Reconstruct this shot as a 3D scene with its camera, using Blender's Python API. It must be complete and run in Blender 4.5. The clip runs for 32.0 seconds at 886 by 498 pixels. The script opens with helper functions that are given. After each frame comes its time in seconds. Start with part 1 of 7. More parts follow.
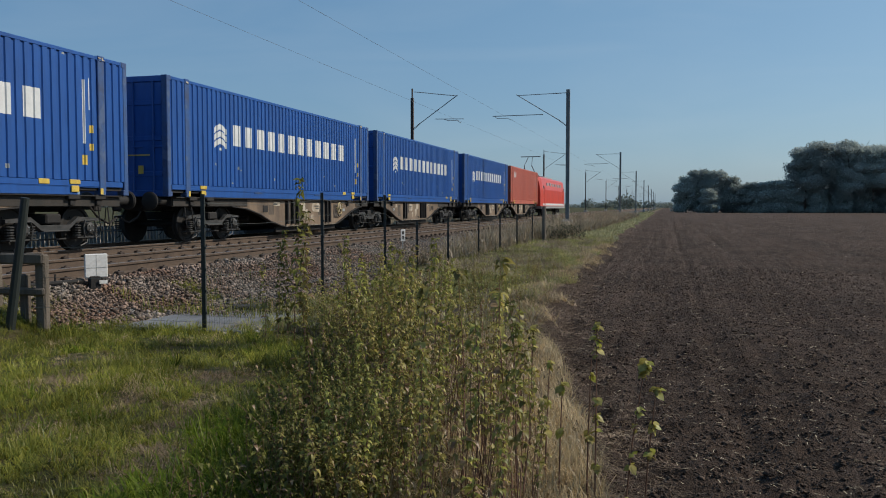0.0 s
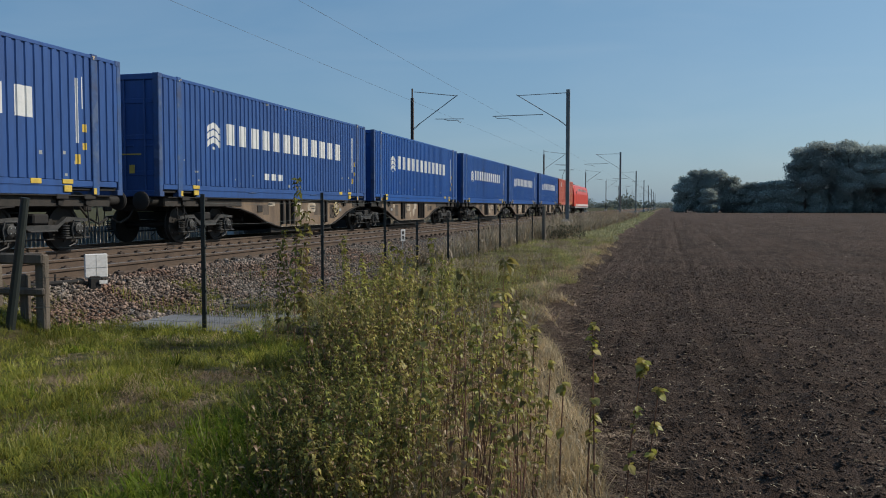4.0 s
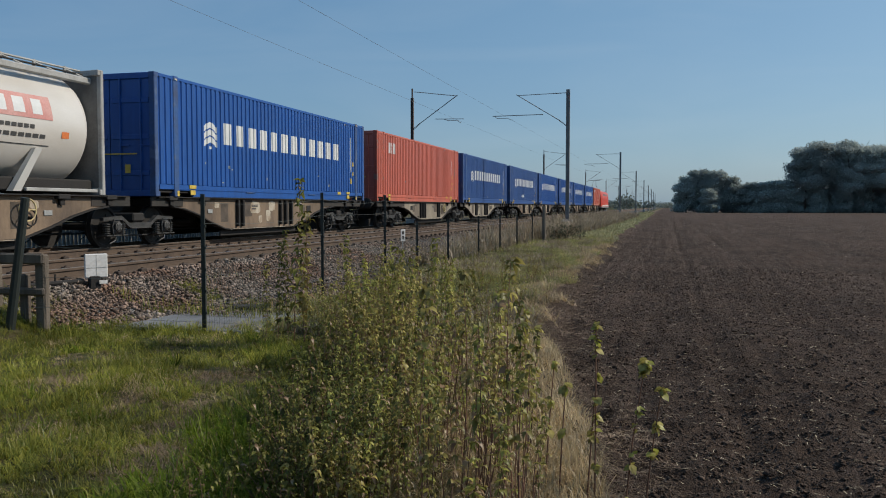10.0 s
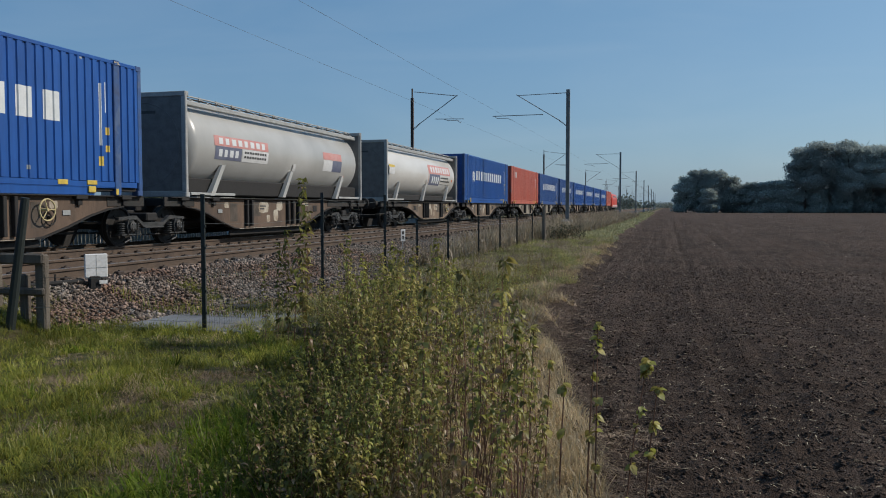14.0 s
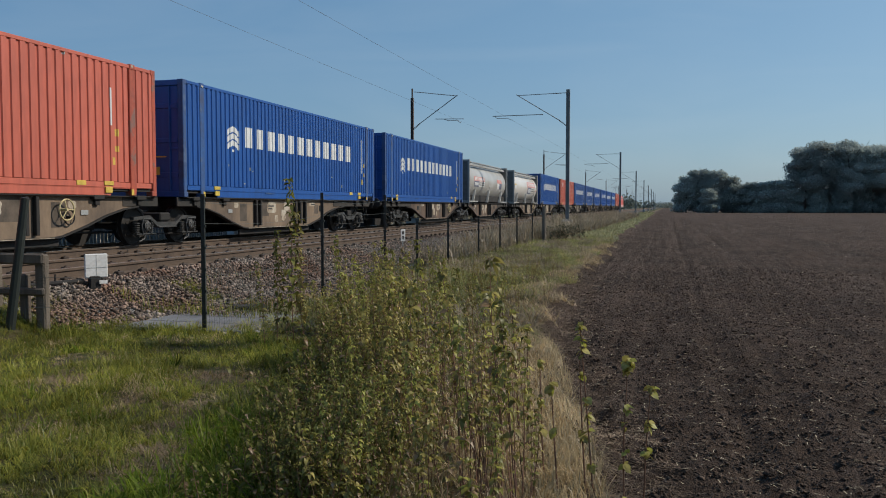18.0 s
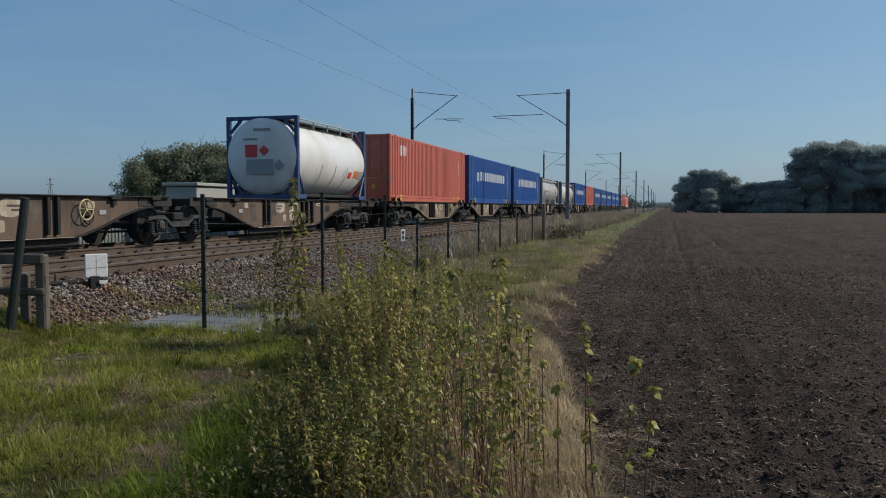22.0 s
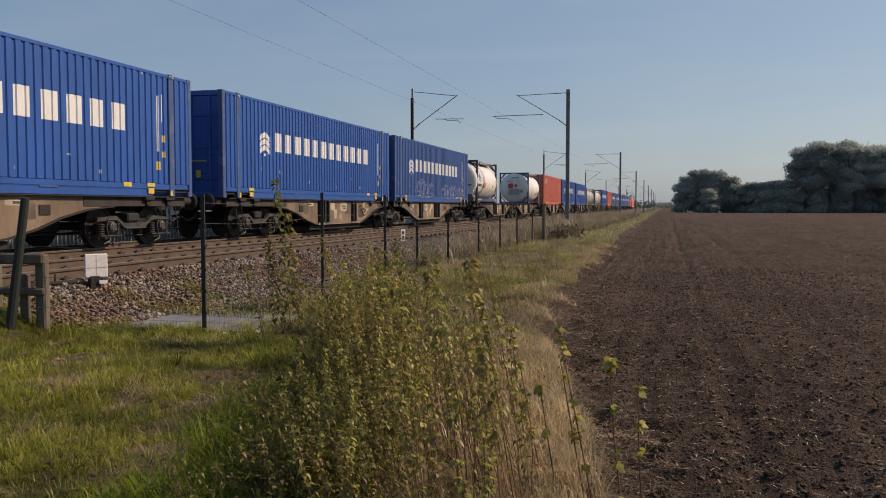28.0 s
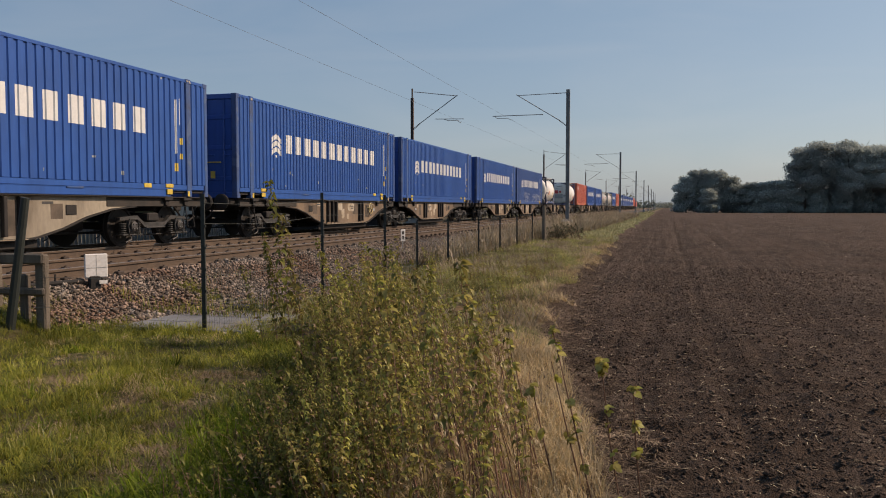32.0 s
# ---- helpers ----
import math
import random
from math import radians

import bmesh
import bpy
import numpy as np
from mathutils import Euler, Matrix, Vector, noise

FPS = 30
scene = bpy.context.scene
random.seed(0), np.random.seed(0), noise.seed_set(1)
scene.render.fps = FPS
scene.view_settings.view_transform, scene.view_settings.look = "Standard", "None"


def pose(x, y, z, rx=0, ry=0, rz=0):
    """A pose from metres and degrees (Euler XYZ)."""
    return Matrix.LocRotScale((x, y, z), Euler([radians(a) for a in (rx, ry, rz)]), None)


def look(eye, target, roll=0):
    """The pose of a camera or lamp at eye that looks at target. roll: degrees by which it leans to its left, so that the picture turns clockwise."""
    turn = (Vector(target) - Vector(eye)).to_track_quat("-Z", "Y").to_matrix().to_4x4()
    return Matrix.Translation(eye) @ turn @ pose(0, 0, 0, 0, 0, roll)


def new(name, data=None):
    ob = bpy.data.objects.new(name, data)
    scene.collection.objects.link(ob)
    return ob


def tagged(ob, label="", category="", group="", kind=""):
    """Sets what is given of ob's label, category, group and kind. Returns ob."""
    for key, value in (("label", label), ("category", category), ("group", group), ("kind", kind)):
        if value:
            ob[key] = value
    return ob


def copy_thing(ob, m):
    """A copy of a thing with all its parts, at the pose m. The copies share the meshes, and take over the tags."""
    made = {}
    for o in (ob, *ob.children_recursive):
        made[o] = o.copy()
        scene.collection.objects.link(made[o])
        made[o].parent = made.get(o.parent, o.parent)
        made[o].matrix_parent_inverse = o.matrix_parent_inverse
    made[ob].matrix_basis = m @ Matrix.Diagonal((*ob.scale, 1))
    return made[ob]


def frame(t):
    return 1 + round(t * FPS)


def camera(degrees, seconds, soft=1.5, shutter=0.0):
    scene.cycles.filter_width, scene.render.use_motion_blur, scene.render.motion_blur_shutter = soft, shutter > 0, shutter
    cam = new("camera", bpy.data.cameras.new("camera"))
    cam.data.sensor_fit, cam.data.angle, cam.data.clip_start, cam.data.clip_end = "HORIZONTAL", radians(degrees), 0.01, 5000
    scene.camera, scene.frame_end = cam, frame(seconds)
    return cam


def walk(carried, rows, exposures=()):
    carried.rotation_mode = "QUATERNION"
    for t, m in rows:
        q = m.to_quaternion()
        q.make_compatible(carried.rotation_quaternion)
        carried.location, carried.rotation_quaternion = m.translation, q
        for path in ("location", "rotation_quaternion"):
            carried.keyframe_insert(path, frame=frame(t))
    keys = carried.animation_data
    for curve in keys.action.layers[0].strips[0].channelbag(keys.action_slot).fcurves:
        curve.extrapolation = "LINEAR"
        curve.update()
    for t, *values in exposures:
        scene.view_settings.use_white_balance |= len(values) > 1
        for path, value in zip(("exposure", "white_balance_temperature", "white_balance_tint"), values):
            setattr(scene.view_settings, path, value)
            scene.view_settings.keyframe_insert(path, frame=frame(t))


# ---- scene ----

# ------------------------------------------------------------------ camera
EYE = (0.0, 0.0, 1.6)
YAW, DIP = radians(15.154), radians(2.944)
AIM = (-math.sin(YAW) * math.cos(DIP), math.cos(YAW) * math.cos(DIP), 1.6 - math.sin(DIP))
cam = camera(56.62, 32.0, soft=0.98)
walk(cam, [(0, look(EYE, AIM)), (32, look(EYE, AIM))],
     exposures=[(0, 0.07, 6800, 10), (10, 0.07, 6800, 10), (11, 0.01, 6600, 10), (14.5, 0.0, 6550, 10), (16.5, 0.06, 6750, 10), (20, 0.06, 6800, 10), (21, -0.02, 6600, 10), (22, -0.04, 6600, 10), (23, -0.03, 6600, 10), (24.5, -0.01, 6600, 10), (25.5, 0.0, 6600, 10), (27.5, 0.17, 8250, 23), (29.5, 0.22, 8550, 24), (32, 0.24, 8650, 24)])

# ------------------------------------------------------------------ world and sun
SUN_AZ, SUN_EL = radians(66), radians(38)      # azimuth clockwise from +Y
world = bpy.data.worlds.new("sky")
scene.world = world
world.use_nodes = True
wn = world.node_tree
sky = wn.nodes.new("ShaderNodeTexSky")
sky.sky_type, sky.sun_disc = "NISHITA", False
sky.sun_elevation, sky.sun_rotation = SUN_EL, SUN_AZ
sky.air_density, sky.dust_density, sky.ozone_density = 1.0, 0.9, 3.0
haze = wn.nodes.new("ShaderNodeMix")               # thin haze over the clear sky
haze.data_type = "RGBA"
haze.inputs["Factor"].default_value = 0.40
wisp_at = wn.nodes.new("ShaderNodeTexCoord")
toward = wn.nodes.new("ShaderNodeVectorMath")          # the haze is paler on the sun's side
toward.operation = "DOT_PRODUCT"
toward.inputs[1].default_value = (math.sin(SUN_AZ) * math.cos(SUN_EL), math.cos(SUN_AZ) * math.cos(SUN_EL), math.sin(SUN_EL))
pale = wn.nodes.new("ShaderNodeMapRange")
pale.inputs["From Min"].default_value, pale.inputs["From Max"].default_value = -0.3, 0.7
haze_tint = wn.nodes.new("ShaderNodeMix")
haze_tint.data_type = "RGBA"
haze_tint.inputs["A"].default_value, haze_tint.inputs["B"].default_value = (0.9, 3.35, 6.85, 1), (2.7, 5.95, 9.35, 1)
wn.links.new(wisp_at.outputs["Generated"], toward.inputs[0])
wn.links.new(toward.outputs["Value"], pale.inputs["Value"])
wn.links.new(pale.outputs[0], haze_tint.inputs["Factor"])
wn.links.new(haze_tint.outputs["Result"], haze.inputs["B"])
# faint high cloud streaks
wisp_map = wn.nodes.new("ShaderNodeMapping")
wisp_map.inputs["Scale"].default_value = (1.2, 1.2, 6.0)
wisp_map.inputs["Rotation"].default_value = (0.25, 0.3, 0)
wisp = wn.nodes.new("ShaderNodeTexNoise")
wisp.inputs["Scale"].default_value, wisp.inputs["Detail"].default_value, wisp.inputs["Distortion"].default_value = 2.2, 7, 0.8
wisp_lift = wn.nodes.new("ShaderNodeMapRange")
wisp_lift.inputs["From Min"].default_value, wisp_lift.inputs["From Max"].default_value = 0.45, 0.8
wisp_lift.inputs["To Max"].default_value = 0.10
cloud = wn.nodes.new("ShaderNodeMix")
cloud.data_type = "RGBA"
cloud.inputs["B"].default_value = (7.0, 8.0, 8.8, 1)
wn.links.new(wisp_at.outputs["Generated"], wisp_map.inputs["Vector"])
wn.links.new(wisp_map.outputs[0], wisp.inputs["Vector"])
wn.links.new(wisp.outputs["Fac"], wisp_lift.inputs["Value"])
wn.links.new(wisp_lift.outputs[0], cloud.inputs["Factor"])
wn.links.new(haze.outputs["Result"], cloud.inputs["A"])
wn.links.new(sky.outputs["Color"], haze.inputs["A"])
wn.links.new(cloud.outputs["Result"], wn.nodes["Background"].inputs["Color"])
wn.nodes["Background"].inputs["Strength"].default_value = 0.081
sun_data = bpy.data.lights.new("sun", "SUN")
sun_data.energy, sun_data.angle, sun_data.color = 3.5, radians(0.6), (1.0, 0.93, 0.82)
sun = new("sun", sun_data)
to_sun = Vector((math.sin(SUN_AZ) * math.cos(SUN_EL), math.cos(SUN_AZ) * math.cos(SUN_EL), math.sin(SUN_EL)))
sun.matrix_world = look(to_sun * 50, (0, 0, 0))


# ------------------------------------------------------------------ materials
def mat(name, colour, rough=0.8, metal=0.0, dark=None, scale=6.0, amount=0.5, grain=60.0, bump=0.0, bump_scale=40.0, bump_dist=0.03,
        streak=None, pale=None, per_object=0.0, per_island=0.0, spec=0.5, fine=0.28):
    """Base colour with two scales of variation: soft stains towards dark, and a fine grain; relief by noise."""
    m = bpy.data.materials.new(name)
    m.use_nodes = True
    nt = m.node_tree
    b = nt.nodes["Principled BSDF"]
    b.inputs["Roughness"].default_value = rough
    b.inputs["Metallic"].default_value = metal
    b.inputs["Specular IOR Level"].default_value = spec
    co = nt.nodes.new("ShaderNodeTexCoord")
    mp = nt.nodes.new("ShaderNodeMapping")
    nt.links.new(co.outputs["Object"], mp.inputs["Vector"])
    if streak:
        mp.inputs["Scale"].default_value = streak
    n1 = nt.nodes.new("ShaderNodeTexNoise")
    n1.inputs["Scale"].default_value, n1.inputs["Detail"].default_value = scale, 5
    n2 = nt.nodes.new("ShaderNodeTexNoise")
    n2.inputs["Scale"].default_value, n2.inputs["Detail"].default_value = grain, 3
    nt.links.new(mp.outputs[0], n1.inputs["Vector"])
    nt.links.new(mp.outputs[0], n2.inputs["Vector"])
    dark = dark or tuple(c * 0.55 for c in colour)
    r1 = nt.nodes.new("ShaderNodeMapRange")
    r1.inputs["From Min"].default_value, r1.inputs["From Max"].default_value = 0.38, 0.68
    r1.inputs["To Max"].default_value = amount
    nt.links.new(n1.outputs["Fac"], r1.inputs["Value"])
    mix = nt.nodes.new("ShaderNodeMix")
    mix.data_type = "RGBA"
    mix.inputs["A"].default_value, mix.inputs["B"].default_value = (*colour, 1), (*dark, 1)
    nt.links.new(r1.outputs[0], mix.inputs["Factor"])
    coloured = mix.outputs["Result"]
    if pale:                                    # worn or cleaned blotches with hard edges
        n4 = nt.nodes.new("ShaderNodeTexNoise")
        n4.inputs["Scale"].default_value, n4.inputs["Detail"].default_value = scale * 0.8, 3
        mp4 = nt.nodes.new("ShaderNodeMapping")
        mp4.inputs["Location"].default_value = (7.3, 2.1, 4.4)
        nt.links.new(co.outputs["Object"], mp4.inputs["Vector"])
        nt.links.new(mp4.outputs[0], n4.inputs["Vector"])
        r4 = nt.nodes.new("ShaderNodeMapRange")
        r4.inputs["From Min"].default_value, r4.inputs["From Max"].default_value = 0.58, 0.62
        nt.links.new(n4.outputs["Fac"], r4.inputs["Value"])
        mix4 = nt.nodes.new("ShaderNodeMix")
        mix4.data_type = "RGBA"
        mix4.inputs["B"].default_value = (*pale, 1)
        nt.links.new(r4.outputs[0], mix4.inputs["Factor"])
        nt.links.new(coloured, mix4.inputs["A"])
        coloured = mix4.outputs["Result"]
    r2 = nt.nodes.new("ShaderNodeMapRange")
    r2.inputs["To Min"].default_value, r2.inputs["To Max"].default_value = 1 - fine, 1 + fine
    nt.links.new(n2.outputs["Fac"], r2.inputs["Value"])
    value = r2.outputs[0]
    for amt, node, out in ((per_object, "ShaderNodeObjectInfo", "Random"), (per_island, "ShaderNodeNewGeometry", "Random Per Island")):
        if amt:
            info = nt.nodes.new(node)
            r3 = nt.nodes.new("ShaderNodeMapRange")
            r3.inputs["To Min"].default_value, r3.inputs["To Max"].default_value = 1 - amt, 1 + amt
            nt.links.new(info.outputs[out], r3.inputs["Value"])
            mu = nt.nodes.new("ShaderNodeMath")
            mu.operation = "MULTIPLY"
            nt.links.new(value, mu.inputs[0])
            nt.links.new(r3.outputs[0], mu.inputs[1])
            value = mu.outputs[0]
    vm = nt.nodes.new("ShaderNodeVectorMath")
    vm.operation = "SCALE"
    nt.links.new(coloured, vm.inputs[0])
    nt.links.new(value, vm.inputs["Scale"])
    nt.links.new(vm.outputs[0], b.inputs["Base Color"])
    if bump:
        n3 = nt.nodes.new("ShaderNodeTexNoise")
        n3.inputs["Scale"].default_value, n3.inputs["Detail"].default_value = bump_scale, 6
        nt.links.new(co.outputs["Object"], n3.inputs["Vector"])
        bp = nt.nodes.new("ShaderNodeBump")
        bp.inputs["Strength"].default_value, bp.inputs["Distance"].default_value = bump, bump_dist
        nt.links.new(n3.outputs["Fac"], bp.inputs["Height"])
        nt.links.new(bp.outputs[0], b.inputs["Normal"])
    return m


def tilled(name, colour, dark):
    """Harrowed earth: crumbs at three sizes, rows along the field, and damp and dry patches."""
    m = bpy.data.materials.new(name)
    m.use_nodes = True
    nt = m.node_tree
    b = nt.nodes["Principled BSDF"]
    b.inputs["Roughness"].default_value, b.inputs["Specular IOR Level"].default_value = 1.0, 0.12
    co = nt.nodes.new("ShaderNodeTexCoord")

    def noise(scale, detail, rough, stretch=(1, 1, 1), turn=0.0):
        mp = nt.nodes.new("ShaderNodeMapping")
        mp.inputs["Scale"].default_value = stretch
        mp.inputs["Rotation"].default_value = (0, 0, turn)
        n = nt.nodes.new("ShaderNodeTexNoise")
        n.inputs["Scale"].default_value, n.inputs["Detail"].default_value, n.inputs["Roughness"].default_value = scale, detail, rough
        nt.links.new(co.outputs["Object"], mp.inputs["Vector"])
        nt.links.new(mp.outputs[0], n.inputs["Vector"])
        return n.outputs["Fac"]

    def blend(fac, low, high, a, c):
        r = nt.nodes.new("ShaderNodeMapRange")
        r.inputs["From Min"].default_value, r.inputs["From Max"].default_value = low, high
        r.inputs["To Min"].default_value, r.inputs["To Max"].default_value = a, c
        nt.links.new(fac, r.inputs["Value"])
        return r.outputs[0]

    def join(op, p, q):
        k = nt.nodes.new("ShaderNodeMath")
        k.operation = op
        for sock, val in zip(k.inputs, (p, q)):
            if isinstance(val, float):
                sock.default_value = val
            else:
                nt.links.new(val, sock)
        return k.outputs[0]
    patch, rows, wide, crumb, grit = noise(0.35, 4, 0.6), noise(1.0, 5, 0.65, (7.0, 0.28, 1)), noise(1.0, 4, 0.6, (1.1, 0.03, 1)), noise(9.0, 9, 0.72), noise(55.0, 4, 0.6)
    mix = nt.nodes.new("ShaderNodeMix")
    mix.data_type = "RGBA"
    mix.inputs["A"].default_value, mix.inputs["B"].default_value = (*colour, 1), (*dark, 1)
    nt.links.new(join("ADD", blend(crumb, 0.42, 0.62, 0.0, 0.7), blend(patch, 0.4, 0.65, 0.0, 0.35)), mix.inputs["Factor"])
    tone = join("MULTIPLY", blend(rows, 0.35, 0.65, 0.84, 1.16), join("MULTIPLY", blend(wide, 0.35, 0.65, 0.88, 1.12), blend(grit, 0.3, 0.7, 0.62, 1.42)))
    vm = nt.nodes.new("ShaderNodeVectorMath")
    vm.operation = "SCALE"
    nt.links.new(mix.outputs["Result"], vm.inputs[0])
    nt.links.new(tone, vm.inputs["Scale"])
    nt.links.new(vm.outputs[0], b.inputs["Base Color"])
    high = join("ADD", join("MULTIPLY", rows, 0.65), join("ADD", crumb, join("MULTIPLY", grit, 0.42)))
    bp = nt.nodes.new("ShaderNodeBump")
    bp.inputs["Strength"].default_value, bp.inputs["Distance"].default_value = 1.0, 0.13
    nt.links.new(high, bp.inputs["Height"])
    nt.links.new(bp.outputs[0], b.inputs["Normal"])
    return m


def leafy(name, colour, other, glow=0.35, vary=0.45, gloss=0.04, plant=0.0):
    """Leaf or blade: diffuse and translucent, with the colour chosen leaf by leaf."""
    m = bpy.data.materials.new(name)
    m.use_nodes = True
    nt = m.node_tree
    nt.nodes.remove(nt.nodes["Principled BSDF"])
    geo = nt.nodes.new("ShaderNodeNewGeometry")
    mix = nt.nodes.new("ShaderNodeMix")
    mix.data_type = "RGBA"
    mix.inputs["A"].default_value, mix.inputs["B"].default_value = (*colour, 1), (*other, 1)
    nt.links.new(geo.outputs["Random Per Island"], mix.inputs["Factor"])
    co = nt.nodes.new("ShaderNodeTexCoord")
    n = nt.nodes.new("ShaderNodeTexNoise")
    n.inputs["Scale"].default_value, n.inputs["Detail"].default_value = 1.1, 5
    nt.links.new(co.outputs["Object"], n.inputs["Vector"])
    r = nt.nodes.new("ShaderNodeMapRange")
    r.inputs["From Min"].default_value, r.inputs["From Max"].default_value = 0.3, 0.7
    r.inputs["To Min"].default_value, r.inputs["To Max"].default_value = 1 - vary, 1 + vary
    nt.links.new(n.outputs["Fac"], r.inputs["Value"])
    vm = nt.nodes.new("ShaderNodeVectorMath")
    vm.operation = "SCALE"
    nt.links.new(mix.outputs["Result"], vm.inputs[0])
    tone = r.outputs[0]
    if plant:                                   # some plants paler, some darker
        info = nt.nodes.new("ShaderNodeObjectInfo")
        span = nt.nodes.new("ShaderNodeMapRange")
        span.inputs["To Min"].default_value, span.inputs["To Max"].default_value = 1 - plant, 1 + plant
        both = nt.nodes.new("ShaderNodeMath")
        both.operation = "MULTIPLY"
        nt.links.new(info.outputs["Random"], span.inputs["Value"])
        nt.links.new(tone, both.inputs[0])
        nt.links.new(span.outputs[0], both.inputs[1])
        tone = both.outputs[0]
    nt.links.new(tone, vm.inputs["Scale"])
    d = nt.nodes.new("ShaderNodeBsdfDiffuse")
    t = nt.nodes.new("ShaderNodeBsdfTranslucent")
    g = nt.nodes.new("ShaderNodeBsdfGlossy")
    g.inputs["Roughness"].default_value = 0.45
    s = nt.nodes.new("ShaderNodeMixShader")
    s.inputs[0].default_value = glow
    s2 = nt.nodes.new("ShaderNodeMixShader")
    s2.inputs[0].default_value = gloss
    nt.links.new(vm.outputs[0], d.inputs["Color"])
    nt.links.new(vm.outputs[0], t.inputs["Color"])
    nt.links.new(d.outputs[0], s.inputs[1])
    nt.links.new(t.outputs[0], s.inputs[2])
    nt.links.new(s.outputs[0], s2.inputs[1])
    nt.links.new(g.outputs[0], s2.inputs[2])
    nt.links.new(s2.outputs[0], nt.nodes["Material Output"].inputs["Surface"])
    return m


BLUE = mat("container blue paint", (0.007, 0.074, 0.300), 0.42, dark=(0.007, 0.056, 0.225), scale=0.9, amount=0.6, grain=7, bump=0.05, bump_scale=3, streak=(1, 1, 0.25), per_object=0.04)
NAVY = mat("aged container blue paint", (0.017, 0.072, 0.245), 0.5, dark=(0.015, 0.054, 0.185), scale=0.9, amount=0.6, grain=7, bump=0.05, bump_scale=3, streak=(1, 1, 0.25))
RED = mat("container red paint", (0.50, 0.120, 0.077), 0.45, dark=(0.39, 0.096, 0.063), scale=1.1, amount=0.6, grain=8, bump=0.05, bump_scale=3, streak=(1, 1, 0.25))
LOCO = mat("locomotive red paint", (0.6, 0.06, 0.035), 0.35, scale=1.0, amount=0.3, grain=9)
WHITE = mat("white lettering", (0.62, 0.63, 0.63), 0.6, dark=(0.50, 0.52, 0.53), scale=4, amount=0.5, grain=30, fine=0.1)
YELLOW = mat("yellow marking", (0.6, 0.42, 0.07), 0.6, scale=9, amount=0.5, grain=30)
YELLOWDULL = mat("faded yellow hand wheel paint", (0.55, 0.46, 0.24), 0.7, dark=(0.32, 0.22, 0.11), scale=8, amount=0.6, grain=40)
ORANGE = mat("orange placard", (0.66, 0.18, 0.05), 0.6, scale=9, amount=0.3, grain=30)
SIGNRED = mat("red sign", (0.62, 0.06, 0.06), 0.6, scale=5, amount=0.3, grain=30)
SIGNNAVY = mat("dark blue sign", (0.03, 0.04, 0.09), 0.6, scale=5, amount=0.3, grain=30)
GREYSIGN = mat("grey sign", (0.3, 0.31, 0.31), 0.7, scale=9, amount=0.4, grain=40)
FRAME = mat("dirty beige wagon frame", (0.205, 0.146, 0.098), 0.8, dark=(0.085, 0.062, 0.047), scale=1.1, amount=0.95, grain=14, bump=0.15, bump_scale=25, streak=(1, 1, 0.45))
SOOT = mat("soot brown overpainted panel", (0.11, 0.085, 0.066), 0.85, dark=(0.05, 0.04, 0.032), scale=2.5, amount=1.0, grain=18)
FRAMEPALE = mat("pale grey beige wagon frame", (0.30, 0.262, 0.205), 0.75, dark=(0.13, 0.105, 0.08), scale=0.9, amount=0.95, grain=14, bump=0.12, bump_scale=25, streak=(1, 1, 0.4))
FRAMERUST = mat("rust brown wagon frame", (0.128, 0.084, 0.058), 0.85, dark=(0.052, 0.037, 0.029), scale=1.4, amount=0.95, grain=14, bump=0.15, bump_scale=25, streak=(1, 1, 0.35))
PATCH = mat("pale cleaned paint patch", (0.43, 0.385, 0.315), 0.85, dark=(0.25, 0.185, 0.125), scale=3.0, amount=1.0, grain=20)
# brake dust, made dark enough to carry the shade below the train too
GRIME = mat("dark brake dust grime", (0.018, 0.016, 0.015), 0.85, dark=(0.013, 0.012, 0.012), scale=6, amount=0.8, grain=40, bump=0.2)
FRAMEEND = mat("dark brown dirty frame end", (0.038, 0.032, 0.028), 0.9, dark=(0.02, 0.021, 0.02), scale=3, amount=0.9, grain=18, bump=0.15)
DUSTY = mat("grey dusted axle box steel", (0.045, 0.042, 0.041), 0.6, dark=(0.016, 0.018, 0.017), scale=9, amount=1.0, grain=40, bump=0.2)
BOGIE = mat("dark bogie steel", (0.016, 0.015, 0.015), 0.7, dark=(0.008, 0.008, 0.008), scale=8, amount=0.9, grain=40, bump=0.2)
WHEEL = mat("worn wheel steel", (0.016, 0.014, 0.013), 0.75, 0.0, scale=8, amount=0.6, grain=40)
STEEL = mat("bright steel", (0.45, 0.44, 0.42), 0.35, 0.9, scale=8, amount=0.4, grain=40)
TANK = mat("white tank shell", (0.69, 0.69, 0.69), 0.45, dark=(0.54, 0.50, 0.43), scale=1.1, amount=0.75, grain=40, fine=0.05, streak=(1, 1, 0.5))
TANKGREY = mat("dull grey white tank shell", (0.62, 0.60, 0.57), 0.3, dark=(0.47, 0.44, 0.40), scale=0.8, amount=0.8, grain=40, fine=0.05, streak=(1, 0.4, 1))
TANKDULL = mat("road grimed tank shell", (0.43, 0.42, 0.40), 0.32, dark=(0.31, 0.30, 0.28), scale=0.7, amount=0.7, grain=40, fine=0.05)
BLUEWORN = mat("scraped rusty blue paint", (0.022, 0.082, 0.24), 0.6, dark=(0.04, 0.06, 0.13), scale=2.2, amount=0.9, grain=12, pale=(0.06, 0.10, 0.20))
REDWORN = mat("scraped red paint", (0.40, 0.075, 0.04), 0.6, dark=(0.25, 0.06, 0.04), scale=2.2, amount=0.9, grain=12, pale=(0.2, 0.1, 0.08))
FADERED = mat("faded red panel", (0.50, 0.21, 0.19), 0.6, dark=(0.53, 0.31, 0.28), scale=3, amount=0.7, grain=30)
